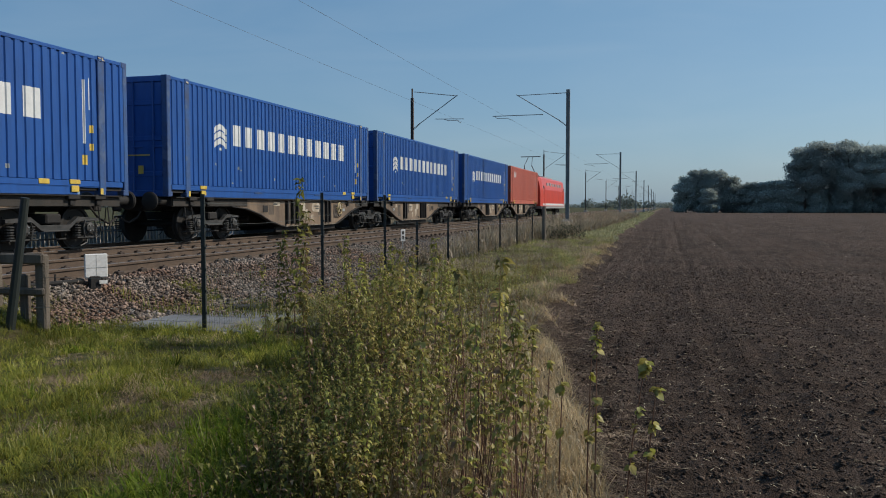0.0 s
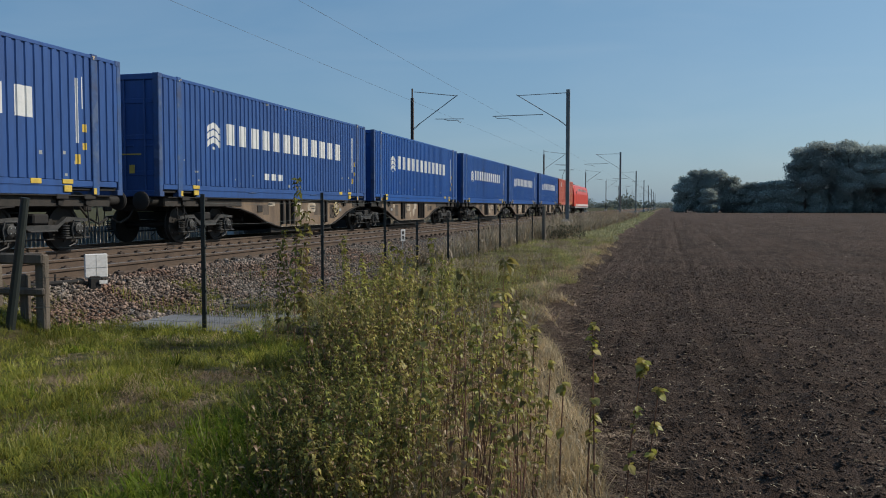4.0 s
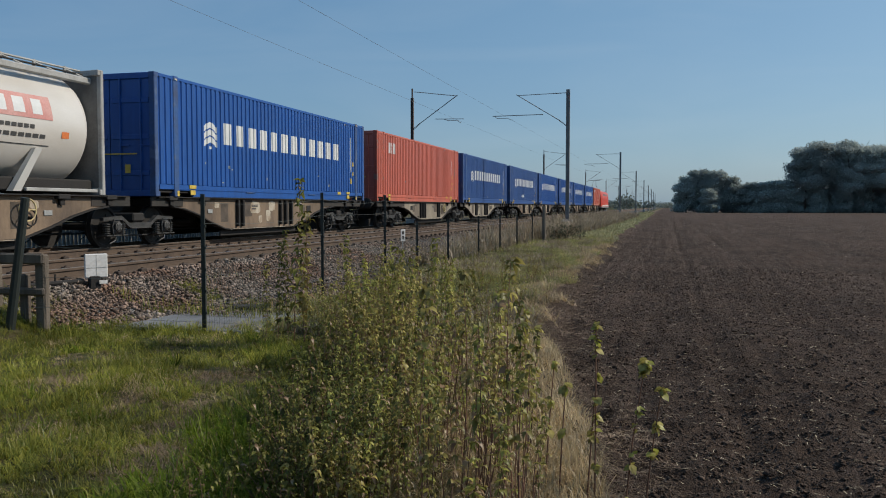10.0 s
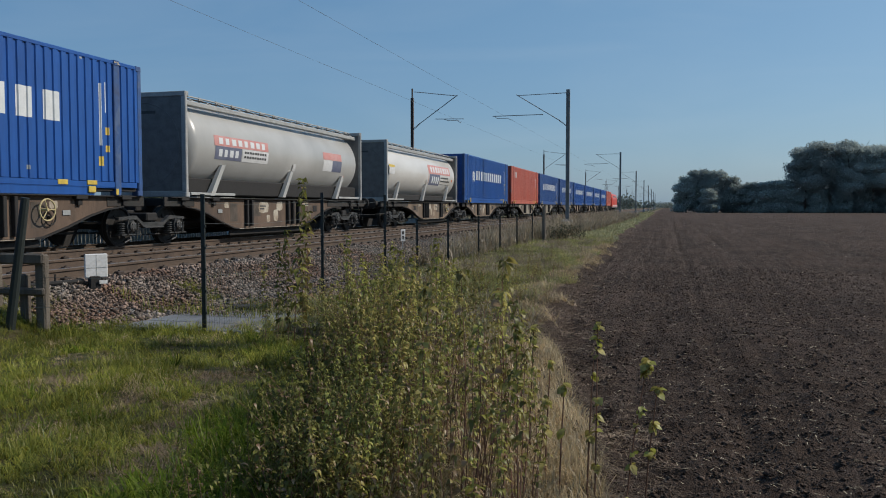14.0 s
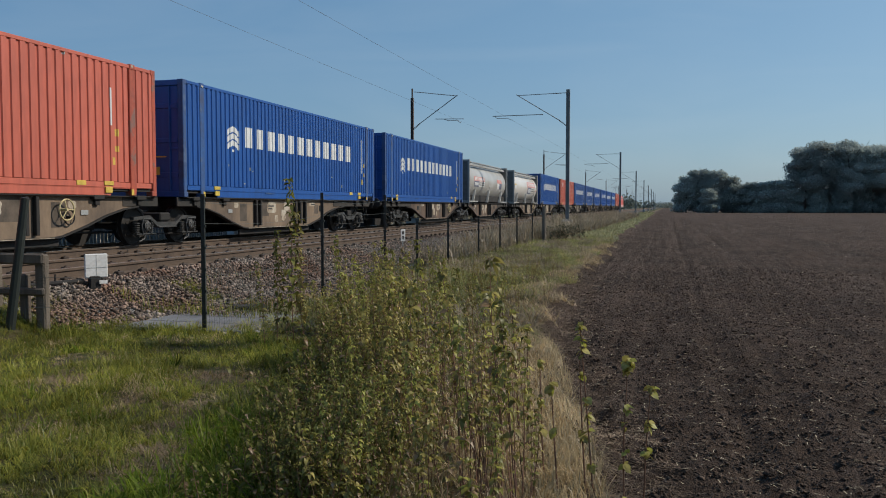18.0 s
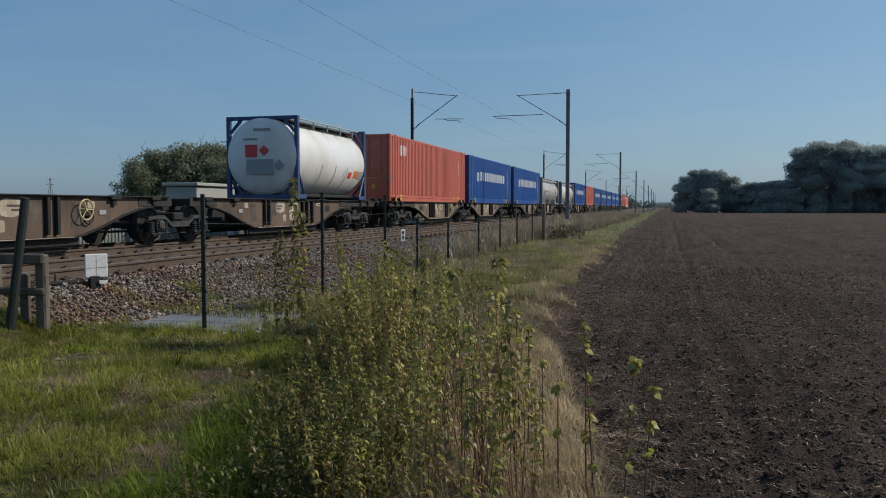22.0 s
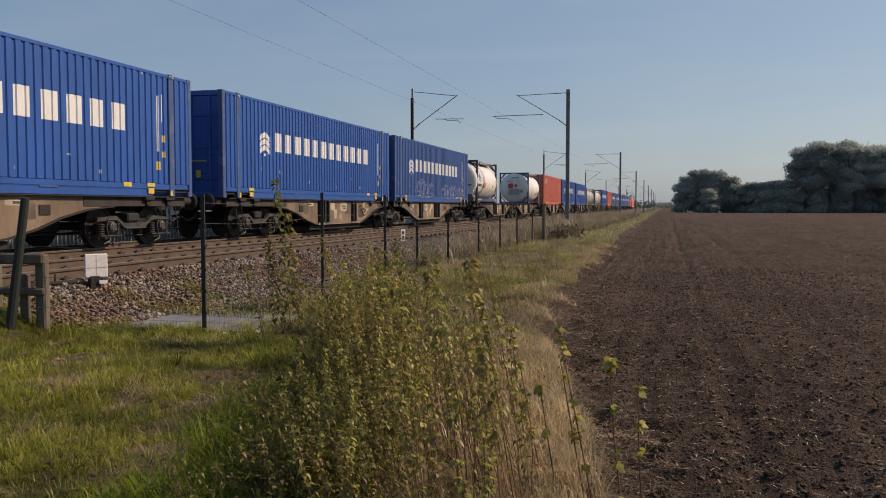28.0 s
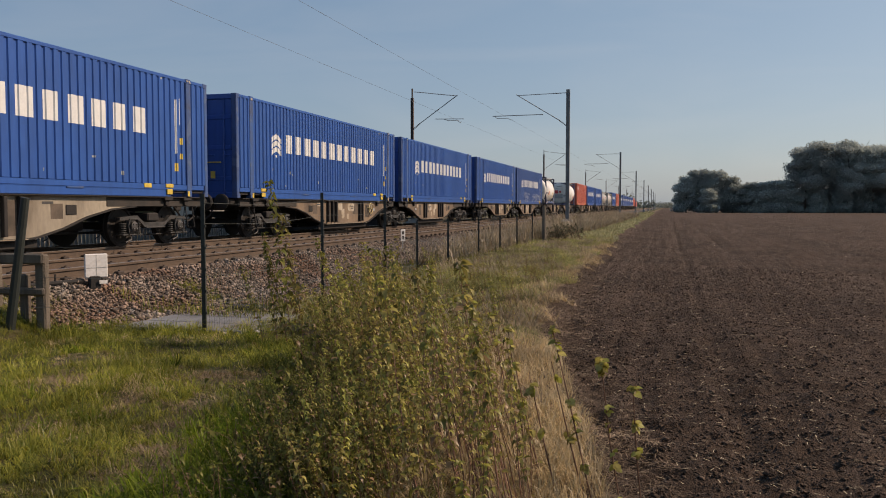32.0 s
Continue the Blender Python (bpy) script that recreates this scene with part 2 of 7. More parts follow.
FADENAVY = mat("faded dark blue panel", (0.10, 0.11, 0.17), 0.6, dark=(0.16, 0.17, 0.22), scale=3, amount=0.7, grain=30)
NAVYSTEEL = mat("dull navy tank frame", (0.05, 0.06, 0.10), 0.6, scale=4, amount=0.6, grain=30)
TANKPOST = mat("pale grey tank end post", (0.36, 0.36, 0.35), 0.6, dark=(0.24, 0.235, 0.225), scale=3, amount=0.7, grain=30)
STAIN = mat("pale brown tank stain", (0.58, 0.54, 0.49), 0.6, dark=(0.40, 0.33, 0.26), scale=7, amount=1.0, grain=40)
TANKFRAME = mat("grey tank frame", (0.15, 0.148, 0.145), 0.6, scale=4, amount=0.6, grain=30)
TANKBLUE = mat("blue tank frame", (0.034, 0.068, 0.165), 0.55, scale=4, amount=0.6, grain=30)
RUSTY = mat("rusty rail web", (0.10, 0.068, 0.048), 0.9, dark=(0.06, 0.042, 0.032), scale=5, amount=0.8, grain=50, bump=0.2)
RAILTOP = mat("polished rail head", (0.36, 0.33, 0.3), 0.4, 0.7, scale=4, amount=0.5, grain=40, streak=(8, 0.1, 1))
SLEEPER = mat("dusty brown sleeper", (0.082, 0.062, 0.048), 0.95, scale=5, amount=0.7, grain=40, bump=0.4, per_object=0.25)
CLIP = mat("dark rail fastening", (0.05, 0.035, 0.028), 0.9, scale=8, amount=0.5, grain=50)
DUSTSTONE = mat("rust dusted ballast", (0.115, 0.083, 0.062), 0.95, dark=(0.10, 0.07, 0.05), scale=1.3, amount=0.85, grain=20, bump=0.4, per_island=0.4)
STONE = mat("grey brown ballast", (0.20, 0.165, 0.138), 0.9, dark=(0.145, 0.078, 0.05), scale=0.9, amount=1.0, grain=20, bump=0.4, per_island=0.85)
GRAVEL = mat("pale grey gravel", (0.26, 0.25, 0.235), 0.9, dark=(0.13, 0.12, 0.105), scale=2, amount=0.8, grain=25, per_island=0.5)
TRACKBED = mat("rust dusted track bed", (0.082, 0.06, 0.046), 1.0, dark=(0.09, 0.065, 0.05), scale=5, amount=0.8, grain=26, bump=0.8, bump_scale=18)
BALLAST = mat("ballast bed", (0.07, 0.056, 0.046), 1.0, dark=(0.035, 0.028, 0.024), scale=7, amount=0.95, grain=26, bump=1.0, bump_scale=16)
SOIL = tilled("tilled dark soil", (0.104, 0.073, 0.057), (0.042, 0.030, 0.024))
CLOD = mat("soil clod", (0.106, 0.075, 0.058), 1.0, dark=(0.046, 0.033, 0.026), scale=14, amount=0.9, grain=70, bump=1.0, per_island=0.25, spec=0.15)
TURF = mat("earth under grass", (0.055, 0.06, 0.024), 1.0, dark=(0.07, 0.05, 0.03), scale=1.2, amount=0.8, grain=14, bump=0.8, bump_scale=12, spec=0.15)
DRYTURF = mat("dry trodden verge", (0.15, 0.11, 0.075), 1.0, dark=(0.13, 0.10, 0.055), scale=0.9, amount=0.9, grain=12, bump=0.8, bump_scale=12, spec=0.15)
SLAB = mat("pale concrete path", (0.18, 0.183, 0.19), 0.85, dark=(0.10, 0.097, 0.093), scale=2.2, amount=0.6, grain=30, bump=0.2)
CONCRETE = mat("weathered concrete", (0.36, 0.35, 0.33), 0.9, scale=2.2, amount=0.6, grain=30, bump=0.2)
GALV = mat("dull galvanised steel", (0.24, 0.25, 0.25), 0.6, 0.3, scale=3, amount=0.5, grain=20)
MASTRUST = mat("rust brown mast", (0.10, 0.078, 0.07), 0.8, scale=3, amount=0.6, grain=20)
WIRE = mat("dull copper wire", (0.11, 0.12, 0.13), 0.6, 0.5, scale=3, amount=0.3, grain=20)
INSUL = mat("brown insulator", (0.07, 0.045, 0.035), 0.35, scale=6, amount=0.3, grain=20)
POST = mat("dark green fence post", (0.016, 0.022, 0.02), 0.6, scale=7, amount=0.5, grain=40)
WIRES = mat("grey fence wire", (0.13, 0.14, 0.135), 0.55, 0.6, scale=7, amount=0.5, grain=40)
WOOD = mat("grey weathered wood", (0.17, 0.14, 0.11), 0.95, dark=(0.07, 0.055, 0.045), scale=5, amount=0.8, grain=50, bump=0.4, streak=(1, 1, 0.15))
SIGNWHITE = mat("white marker board", (0.60, 0.59, 0.58), 0.5, scale=5, amount=0.2, grain=30)
SIGNDARK = mat("dark marking", (0.05, 0.05, 0.05), 0.7, scale=5, amount=0.3, grain=30)
HUT = mat("pale hut render", (0.34, 0.345, 0.32), 0.85, dark=(0.3, 0.3, 0.28), scale=1.5, amount=0.5, grain=20)
BARK = mat("grey brown bark", (0.11, 0.085, 0.062), 0.95, scale=5, amount=0.7, grain=30, bump=0.5)
DRYLEAF = leafy("withered brown leaf", (0.22, 0.13, 0.07), (0.36, 0.25, 0.14), 0.4)
STEM = mat("reddish brown weed stem", (0.19, 0.10, 0.065), 0.9, scale=9, amount=0.7, grain=50, per_object=0.4)
STRAW = mat("pale straw", (0.38, 0.31, 0.21), 0.9, scale=9, amount=0.6, grain=50, per_island=0.45)
LEAF = leafy("weed leaf", (0.140, 0.143, 0.037), (0.40, 0.38, 0.092), 0.42, 0.6, 0.025, 0.42)
LEAFDULL = leafy("dull weed leaf", (0.150, 0.134, 0.041), (0.40, 0.335, 0.102), 0.42, 0.6, 0.025, 0.42)
# darker copy of the weed leaf, with the thicket's shade in its colour
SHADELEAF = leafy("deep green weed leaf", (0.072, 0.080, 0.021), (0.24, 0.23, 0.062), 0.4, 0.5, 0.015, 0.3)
LEAFLIME = leafy("yellow green leaf", (0.22, 0.235, 0.045), (0.38, 0.36, 0.075), 0.5)
GRASS = leafy("grass blade", (0.085, 0.118, 0.018), (0.31, 0.285, 0.052), 0.4, 0.65, 0.03)
VERGE = leafy("olive verge grass", (0.125, 0.145, 0.050), (0.36, 0.33, 0.13), 0.45, 0.6, 0.03)
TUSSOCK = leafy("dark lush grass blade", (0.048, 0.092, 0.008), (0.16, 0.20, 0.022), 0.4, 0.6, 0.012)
THATCH = leafy("reddish brown dead grass", (0.34, 0.24, 0.17), (0.20, 0.15, 0.095), 0.35)
FARGRASS = leafy("pale verge grass", (0.25, 0.26, 0.13), (0.36, 0.34, 0.19), 0.3, 0.3)
BRAMBLE = leafy("dark bramble leaf", (0.035, 0.042, 0.022), (0.09, 0.09, 0.045), 0.25, 0.4)
HAY = leafy("dry grass blade", (0.58, 0.44, 0.265), (0.34, 0.26, 0.135), 0.4)
SEDGE = leafy("grey brown weed", (0.33, 0.255, 0.185), (0.25, 0.215, 0.135), 0.35, 0.5)
# pale blue-grey in both canopy colours stands in for haze in the air
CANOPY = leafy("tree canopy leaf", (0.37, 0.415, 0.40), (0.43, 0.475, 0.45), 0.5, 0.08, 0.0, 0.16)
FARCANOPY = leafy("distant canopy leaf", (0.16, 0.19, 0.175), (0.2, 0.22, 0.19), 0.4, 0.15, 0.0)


# ------------------------------------------------------------------ mesh helpers
class Build:
    """Collects vertices and faces of one mesh; m is the material slot of the faces that follow."""

    def __init__(self):
        self.v, self.f, self.mi, self.m = [], [], [], 0

    def add(self, verts, faces):
        o = len(self.v)
        self.v.extend(tuple(p) for p in verts)
        for f in faces:
            self.f.append(tuple(i + o for i in f))
            self.mi.append(self.m)
        return self

    def box(self, c, s, b=0.0, turn=None):
        """A box by its centre and size, with chamfered edges b wide."""
        h = [x / 2 for x in s]
        b = min(b, min(h) * 0.9)
        verts, faces = [], []
        if b <= 0:
            verts = [(x * h[0], y * h[1], z * h[2]) for x in (-1, 1) for y in (-1, 1) for z in (-1, 1)]
            faces = [(0, 1, 3, 2), (4, 6, 7, 5), (0, 4, 5, 1), (2, 3, 7, 6), (0, 2, 6, 4), (1, 5, 7, 3)]
        else:
            idx = {}
            for x in (-1, 1):
                for y in (-1, 1):
                    for z in (-1, 1):
                        for a in range(3):
                            p = [x * (h[0] - b), y * (h[1] - b), z * (h[2] - b)]
                            p[a] = (x, y, z)[a] * h[a]
                            idx[(x, y, z, a)] = len(verts)
                            verts.append(tuple(p))
            for a in range(3):
                o1, o2 = [k for k in range(3) if k != a]
                for s1 in (-1, 1):
                    loop = []
                    for p, q in ((-1, -1), (1, -1), (1, 1), (-1, 1)):
                        k = [0, 0, 0]
                        k[a], k[o1], k[o2] = s1, p, q
                        loop.append(idx[(*k, a)])
                    faces.append(loop)
                for p in (-1, 1):
                    for q in (-1, 1):
                        k, l = [0, 0, 0], [0, 0, 0]
                        k[a], k[o1], k[o2] = -1, p, q
                        l[a], l[o1], l[o2] = 1, p, q
                        faces.append([idx[(*k, o1)], idx[(*l, o1)], idx[(*l, o2)], idx[(*k, o2)]])
            for x in (-1, 1):
                for y in (-1, 1):
                    for z in (-1, 1):
                        faces.append([idx[(x, y, z, a)] for a in range(3)])
            faces = [self._out(verts, f) for f in faces]
        if turn is not None:
            verts = [turn @ Vector(p) for p in verts]
        return self.add([(p[0] + c[0], p[1] + c[1], p[2] + c[2]) for p in verts], faces)

    @staticmethod
    def _out(verts, f):
        a, b, c = (Vector(verts[i]) for i in f[:3])
        mid = sum((Vector(verts[i]) for i in f), Vector()) / len(f)
        return f if (b - a).cross(c - a).dot(mid) > 0 else f[::-1]

    def tube(self, p, q, r, n=8, r2=None, caps=True):
        """A round bar from p to q."""
        p, q = Vector(p), Vector(q)
        r2 = r if r2 is None else r2
        w = (q - p).normalized()
        u = w.orthogonal().normalized()
        t = w.cross(u)
        verts = []
        for base, rad in ((p, r), (q, r2)):
            for i in range(n):
                a = 2 * math.pi * i / n
                verts.append(base + u * (rad * math.cos(a)) + t * (rad * math.sin(a)))
        faces = [(i, (i + 1) % n, n + (i + 1) % n, n + i) for i in range(n)]
        if caps:
            faces += [tuple(range(n))[::-1], tuple(range(n, 2 * n))]
        return self.add(verts, faces)

    def path(self, pts, r, n=6):
        """One round bar through all the points; r may taper as a list."""
        rs = r if isinstance(r, list) else [r] * len(pts)
        pts = [Vector(p) for p in pts]
        verts, faces, u = [], [], None
        for k, p in enumerate(pts):
            w = (pts[min(k + 1, len(pts) - 1)] - pts[max(k - 1, 0)]).normalized()
            u = w.orthogonal() if u is None else u - w * u.dot(w)
            u.normalize()
            t = w.cross(u)
            verts += [p + u * (rs[k] * math.cos(2 * math.pi * i / n)) + t * (rs[k] * math.sin(2 * math.pi * i / n)) for i in range(n)]
            if k:
                faces += [((k - 1) * n + i, (k - 1) * n + (i + 1) % n, k * n + (i + 1) % n, k * n + i) for i in range(n)]
        faces += [tuple(range(n))[::-1], tuple(range((len(pts) - 1) * n, len(pts) * n))]
        return self.add(verts, faces)

    def turned(self, profile, axis, n=32, c=(0, 0, 0)):
        """A solid of revolution: (radius, height) pairs round the axis 'x', 'y' or 'z' through c."""
        verts, faces = [], []
        for rad, hgt in profile:
            for i in range(n):
                a = 2 * math.pi * i / n
                u, w = rad * math.cos(a), rad * math.sin(a)
                p = {"x": (hgt, u, w), "y": (w, hgt, u), "z": (u, w, hgt)}[axis]
                verts.append((p[0] + c[0], p[1] + c[1], p[2] + c[2]))
        for k in range(len(profile) - 1):
            for i in range(n):
                j = (i + 1) % n
                faces.append((k * n + i, k * n + j, (k + 1) * n + j, (k + 1) * n + i))
        faces.append(tuple(range(n))[::-1])
        faces.append(tuple(range((len(profile) - 1) * n, len(profile) * n)))
        return self.add(verts, faces)

    def prism(self, poly, x0, x1):
        """A polygon in the y-z plane, drawn out from x0 to x1."""
        n = len(poly)
        verts = [(x0, y, z) for y, z in poly] + [(x1, y, z) for y, z in poly]
        faces = [tuple(range(n)), tuple(range(n, 2 * n))[::-1]]
        faces += [(i, n + i, n + (i + 1) % n, (i + 1) % n) for i in range(n)]
        return self.add(verts, faces)

    def prism_y(self, poly, y0, y1):
        """A polygon in the x-z plane, drawn out from y0 to y1."""
        n = len(poly)
        verts = [(x, y0, z) for x, z in poly] + [(x, y1, z) for x, z in poly]
        faces = [tuple(range(n)), tuple(range(n, 2 * n))[::-1]]
        faces += [(i, n + i, n + (i + 1) % n, (i + 1) % n) for i in range(n)]
        return self.add(verts, faces)

    def h_beam(self, w, d, t, z0, z1):
        """An upright H-section column: flanges w apart and d broad, plates t thick."""
        a, b, c = w / 2, d / 2, t / 2
        poly = [(-a, -b), (-a + t, -b), (-a + t, -c), (a - t, -c), (a - t, -b), (a, -b), (a, b), (a - t, b), (a - t, c), (-a + t, c), (-a + t, b), (-a, b)]
        n = len(poly)
        faces = [tuple(range(n))[::-1], tuple(range(n, 2 * n))] + [(i, (i + 1) % n, n + (i + 1) % n, n + i) for i in range(n)]
        return self.add([(x, y, z) for z in (z0, z1) for x, y in poly], faces)

    def mesh(self, name, mats, smooth=0.0):
        me = bpy.data.meshes.new(name)
        me.from_pydata(self.v, [], self.f)
        for m in mats if isinstance(mats, (list, tuple)) else [mats]:
            me.materials.append(m)
        if any(self.mi):
            me.polygons.foreach_set("material_index", self.mi)
        bm = bmesh.new()
        bm.from_mesh(me)
        bmesh.ops.recalc_face_normals(bm, faces=bm.faces)
        bm.to_mesh(me)
        bm.free()
        if smooth:
            me.shade_smooth()
            me.set_sharp_from_angle(angle=radians(smooth))
        me.update()
        return me


def part(name, build, material, parent, label="", smooth=0.0):
    """Links a mesh as one part under a thing or a part."""
    ob = new(name, build if isinstance(build, bpy.types.Mesh) else build.mesh(name, material, smooth))
    ob.parent = parent
    return tagged(ob, label) if label else ob


def thing(name, label, category, group="", at=None):
    ob = new(name)
    tagged(ob, label, category, group)
    ob.empty_display_size = 0.2
    if at is not None:
        ob.matrix_basis = at
    return ob


def raw_mesh(name, verts, faces, mats, index=None, smooth=False):
    """A mesh from numpy arrays of vertices and of triangles or quads."""
    me = bpy.data.meshes.new(name)
    nf, k = faces.shape
    me.vertices.add(len(verts))
    me.vertices.foreach_set("co", np.ascontiguousarray(verts, dtype=np.float32).ravel())
    me.loops.add(nf * k)
    me.loops.foreach_set("vertex_index", faces.astype(np.int32).ravel())
    me.polygons.add(nf)
    me.polygons.foreach_set("loop_start", np.arange(0, nf * k, k, dtype=np.int32))
    me.polygons.foreach_set("loop_total", np.full(nf, k, dtype=np.int32))
    for m in mats if isinstance(mats, (list, tuple)) else [mats]:
        me.materials.append(m)
    if index is not None:
        me.polygons.foreach_set("material_index", index.astype(np.int32))
    me.update(calc_edges=True)
    me.validate()
    if smooth:
        me.shade_smooth()
    return me


rng = np.random.default_rng(7)
LATTICE = rng.random((256, 256))


def vnoise(x, y, scale, shift=0.0):
    """Smooth value noise in 0..1 over the plan."""
    u, v = np.asarray(x) / scale + shift, np.asarray(y) / scale + shift * 1.7
    i, j = np.floor(u).astype(int), np.floor(v).astype(int)
    a, b = u - i, v - j
    a, b = a * a * (3 - 2 * a), b * b * (3 - 2 * b)
    g = lambda p, q: LATTICE[p % 256, q % 256]
    return (g(i, j) * (1 - a) + g(i + 1, j) * a) * (1 - b) + (g(i, j + 1) * (1 - a) + g(i + 1, j + 1) * a) * b


# ------------------------------------------------------------------ the ground
RAIL_Z = 0.70                       # top of the rails
FAR_X, NEAR_X = -12.72, -9.2        # centre lines of the two tracks


def field_edge(y):
    """Where the tilled field begins."""
    return np.interp(y, [-40, 3, 5.7, 10.5, 16, 47, 230, 3000], [-0.1, -0.15, -0.55, -1.5, -1.9, -2.4, -2.85, -3])


def ground_z(x, y):
    """Height of the ground before the fine relief."""
    x, y = np.asarray(x, float), np.asarray(y, float)
    z = np.interp(x, [-4000, -60, -17, -15.2, -14.5, -7.75, -6.9, -6.5, -5.3, -3, 0, 4000],
                  [-0.3, 0.0, 0.15, 0.515, 0.515, 0.515, 0.13, 0.1, 0.08, 0.03, 0.0, 0.0])
    e = field_edge(y)
    step = np.clip((x - e + 0.15) / 0.5, 0, 1)
    return z - 0.12 * step * step * (3 - 2 * step)


def ground_relief(x, y):
    """Clods and furrows in the field, tufts elsewhere."""
    e = field_edge(y)
    soil = np.clip((x - e) / 0.25, 0, 1)
    dist = np.hypot(x, y)
    fade = np.clip(1.3 - dist / 90, 0.25, 1)
    clods = (vnoise(x, y, 0.42) - 0.5) * 0.04 + (vnoise(x, y, 0.16, 5) - 0.5) * 0.055 + (vnoise(x, y, 0.085, 9) - 0.5) * 0.055
    furrow = (vnoise(x * 3.0, y * 0.12, 1.0, 3) - 0.5) * 0.045 + (vnoise((y + 0.45 * x) * 3.2, (x - 0.45 * y) * 0.3, 1.0, 7) - 0.5) * 0.032
    furrow = furrow + 0.012 * np.sin(2 * math.pi * x / 0.42 + 2.5 * vnoise(x, y * 0.3, 1.2, 31)) * np.clip(vnoise(x, y, 2.5, 33) * 1.6 - 0.2, 0, 1)
    for track in (0.56, 2.35):                  # wheel tracks along the field
        furrow = furrow - 0.045 * np.exp(-((x - track - 0.05 * (vnoise(y, y * 0, 3.0, 2) - 0.5)) / 0.15) ** 2)
    for a, b, q, depth in ((-1.05, 9.0, 0.24, 0.17), (-0.72, 7.7, 0.25, 0.07), (-1.25, 10.6, 0.3, 0.08), (-0.5, 6.4, 0.2, 0.10), (-0.62, 6.9, 0.18, 0.12), (-0.85, 8.3, 0.2, 0.10), (-0.38, 5.6, 0.18, 0.08), (-1.1, 9.8, 0.2, 0.12), (-1.4, 11.6, 0.3, 0.10)):     # hollows along the edge
        furrow = furrow - depth * np.exp(-((x - a) ** 2 + 0.5 * (y - b) ** 2) / (q * q))
    soft = (vnoise(x, y, 0.9, 2) - 0.5) * 0.06 + (vnoise(x, y, 0.25, 4) - 0.5) * 0.03
    hard = np.clip((x + 6.6) / 0.4, 0, 1)
    left = np.clip((-17 - x) / 2, 0, 1)
    return soil * (clods + furrow) * fade + (1 - soil) * soft * np.maximum(hard, left) * fade


def grow(a, b, first, rate):
    out, step = [a], first
    while abs(out[-1] - a) < abs(b - a):
        out.append(out[-1] + math.copysign(step, b - a))
        step *= rate
    return out


def build_ground():
    xs = np.array(sorted(set(grow(-1.8, 3500, 0.045, 1.016)) | set(grow(-1.845, -8.5, 0.06, 1.012)) | set(grow(-8.7, -3500, 0.16, 1.05))))
    ys = np.array(sorted(set(grow(3.0, 3500, 0.045, 1.0125)) | set(grow(2.9, -500, 0.12, 1.07))))
    gx, gy = np.meshgrid(xs, ys, indexing="ij")
    gz = ground_z(gx, gy) + ground_relief(gx, gy)
    nx, ny = gx.shape
    verts = np.stack([gx, gy, gz], -1).reshape(-1, 3)
    i = np.arange(nx - 1)[:, None] * ny + np.arange(ny - 1)[None]
    faces = np.stack([i, i + ny, i + ny + 1, i + 1], -1).reshape(-1, 4)
    cx, cy = verts[faces, 0].mean(1), verts[faces, 1].mean(1)
    wob = (vnoise(cx, cy, 0.5, 11) - 0.5) * 0.5
    e = field_edge(cy)
    idx = np.full(len(faces), 1)
    idx[(cx > e - 1.3 + wob * 2) & (cx < e - 0.2 + wob)] = 2
    idx[cx > e - 0.2 + wob] = 0
    idx[(cx < -6.75 + wob * 0.4) & (cx > -16) & ((cy > 8.3) | (cx < -8.0))] = 3
    idx[(cx < -8.2 + wob * 0.2) & (cx > -14.6)] = 4
    idx[(cx < -5.75 + wob) & (cx > -6.9) & (cy > 8.8) & (cy < 17)] = 3
    ob = new("ground", raw_mesh("ground", verts, faces, [SOIL, TURF, DRYTURF, BALLAST, TRACKBED], idx, True))
    tagged(ob, "dark tilled field with grassy verge and ballast bank", "ground", kind="structure")


build_ground()

# ------------------------------------------------------------------ the two tracks
def rail_profile():
    h = 0.172
    return [(-0.07, -h), (0.07, -h), (0.07, -h + 0.012), (0.012, -h + 0.035), (0.01, -0.045), (0.035, -0.035), (0.036, -0.008),
            (0.026, 0.0), (-0.026, 0.0), (-0.036, -0.008), (-0.035, -0.035), (-0.01, -0.045), (-0.012, -h + 0.035), (-0.07, -h + 0.012)]


def build_track(name, x0, label):
    track = thing(name, label, "railway track", "parallel tracks", pose(x0, 0, RAIL_Z))
    track["kind"] = "structure"
    for s in (-0.752, 0.752):
        b = Build().prism_y([(s + x, z) for x, z in rail_profile()], -330, 900)
        rail = part("rail", b, [RUSTY], track)
        part("rail_head", Build().box((s, 285, 0.001), (0.05, 1230, 0.004)), [RAILTOP], rail)
    shape = Build().prism([(-0.13, -0.24), (0.13, -0.24), (0.10, 0), (-0.10, 0)], -1.2, 1.2).mesh("sleeper", [SLEEPER])
    clip = Build()
    for s in (-0.752, 0.752):
        for d in (-0.1, 0.1):
            clip.box((s + d, 0, -0.145), (0.09, 0.15, 0.055), 0.012)
            clip.tube((s + d, 0, -0.16), (s + d, 0, -0.1), 0.018, 6)
    clip = clip.mesh("rail_clip", [CLIP])
    for i in range(110):
        y = 7.0 + 0.6 * i
        sl = part("sleeper", shape, None, track)
        sl.location = (0, y, -0.172)
        cl = part("rail_clip", clip, None, sl)
        cl.location = (0, 0, 0.172)


build_track("track_near", NEAR_X, "rusty rails on brown sleepers in stone ballast")
build_track("track_far", FAR_X, "rusty rails on brown sleepers carrying the train")


# ------------------------------------------------------------------ containers
PITCH, LEN, WID, HGT = 0.2285, 13.716, 2.5, 2.896


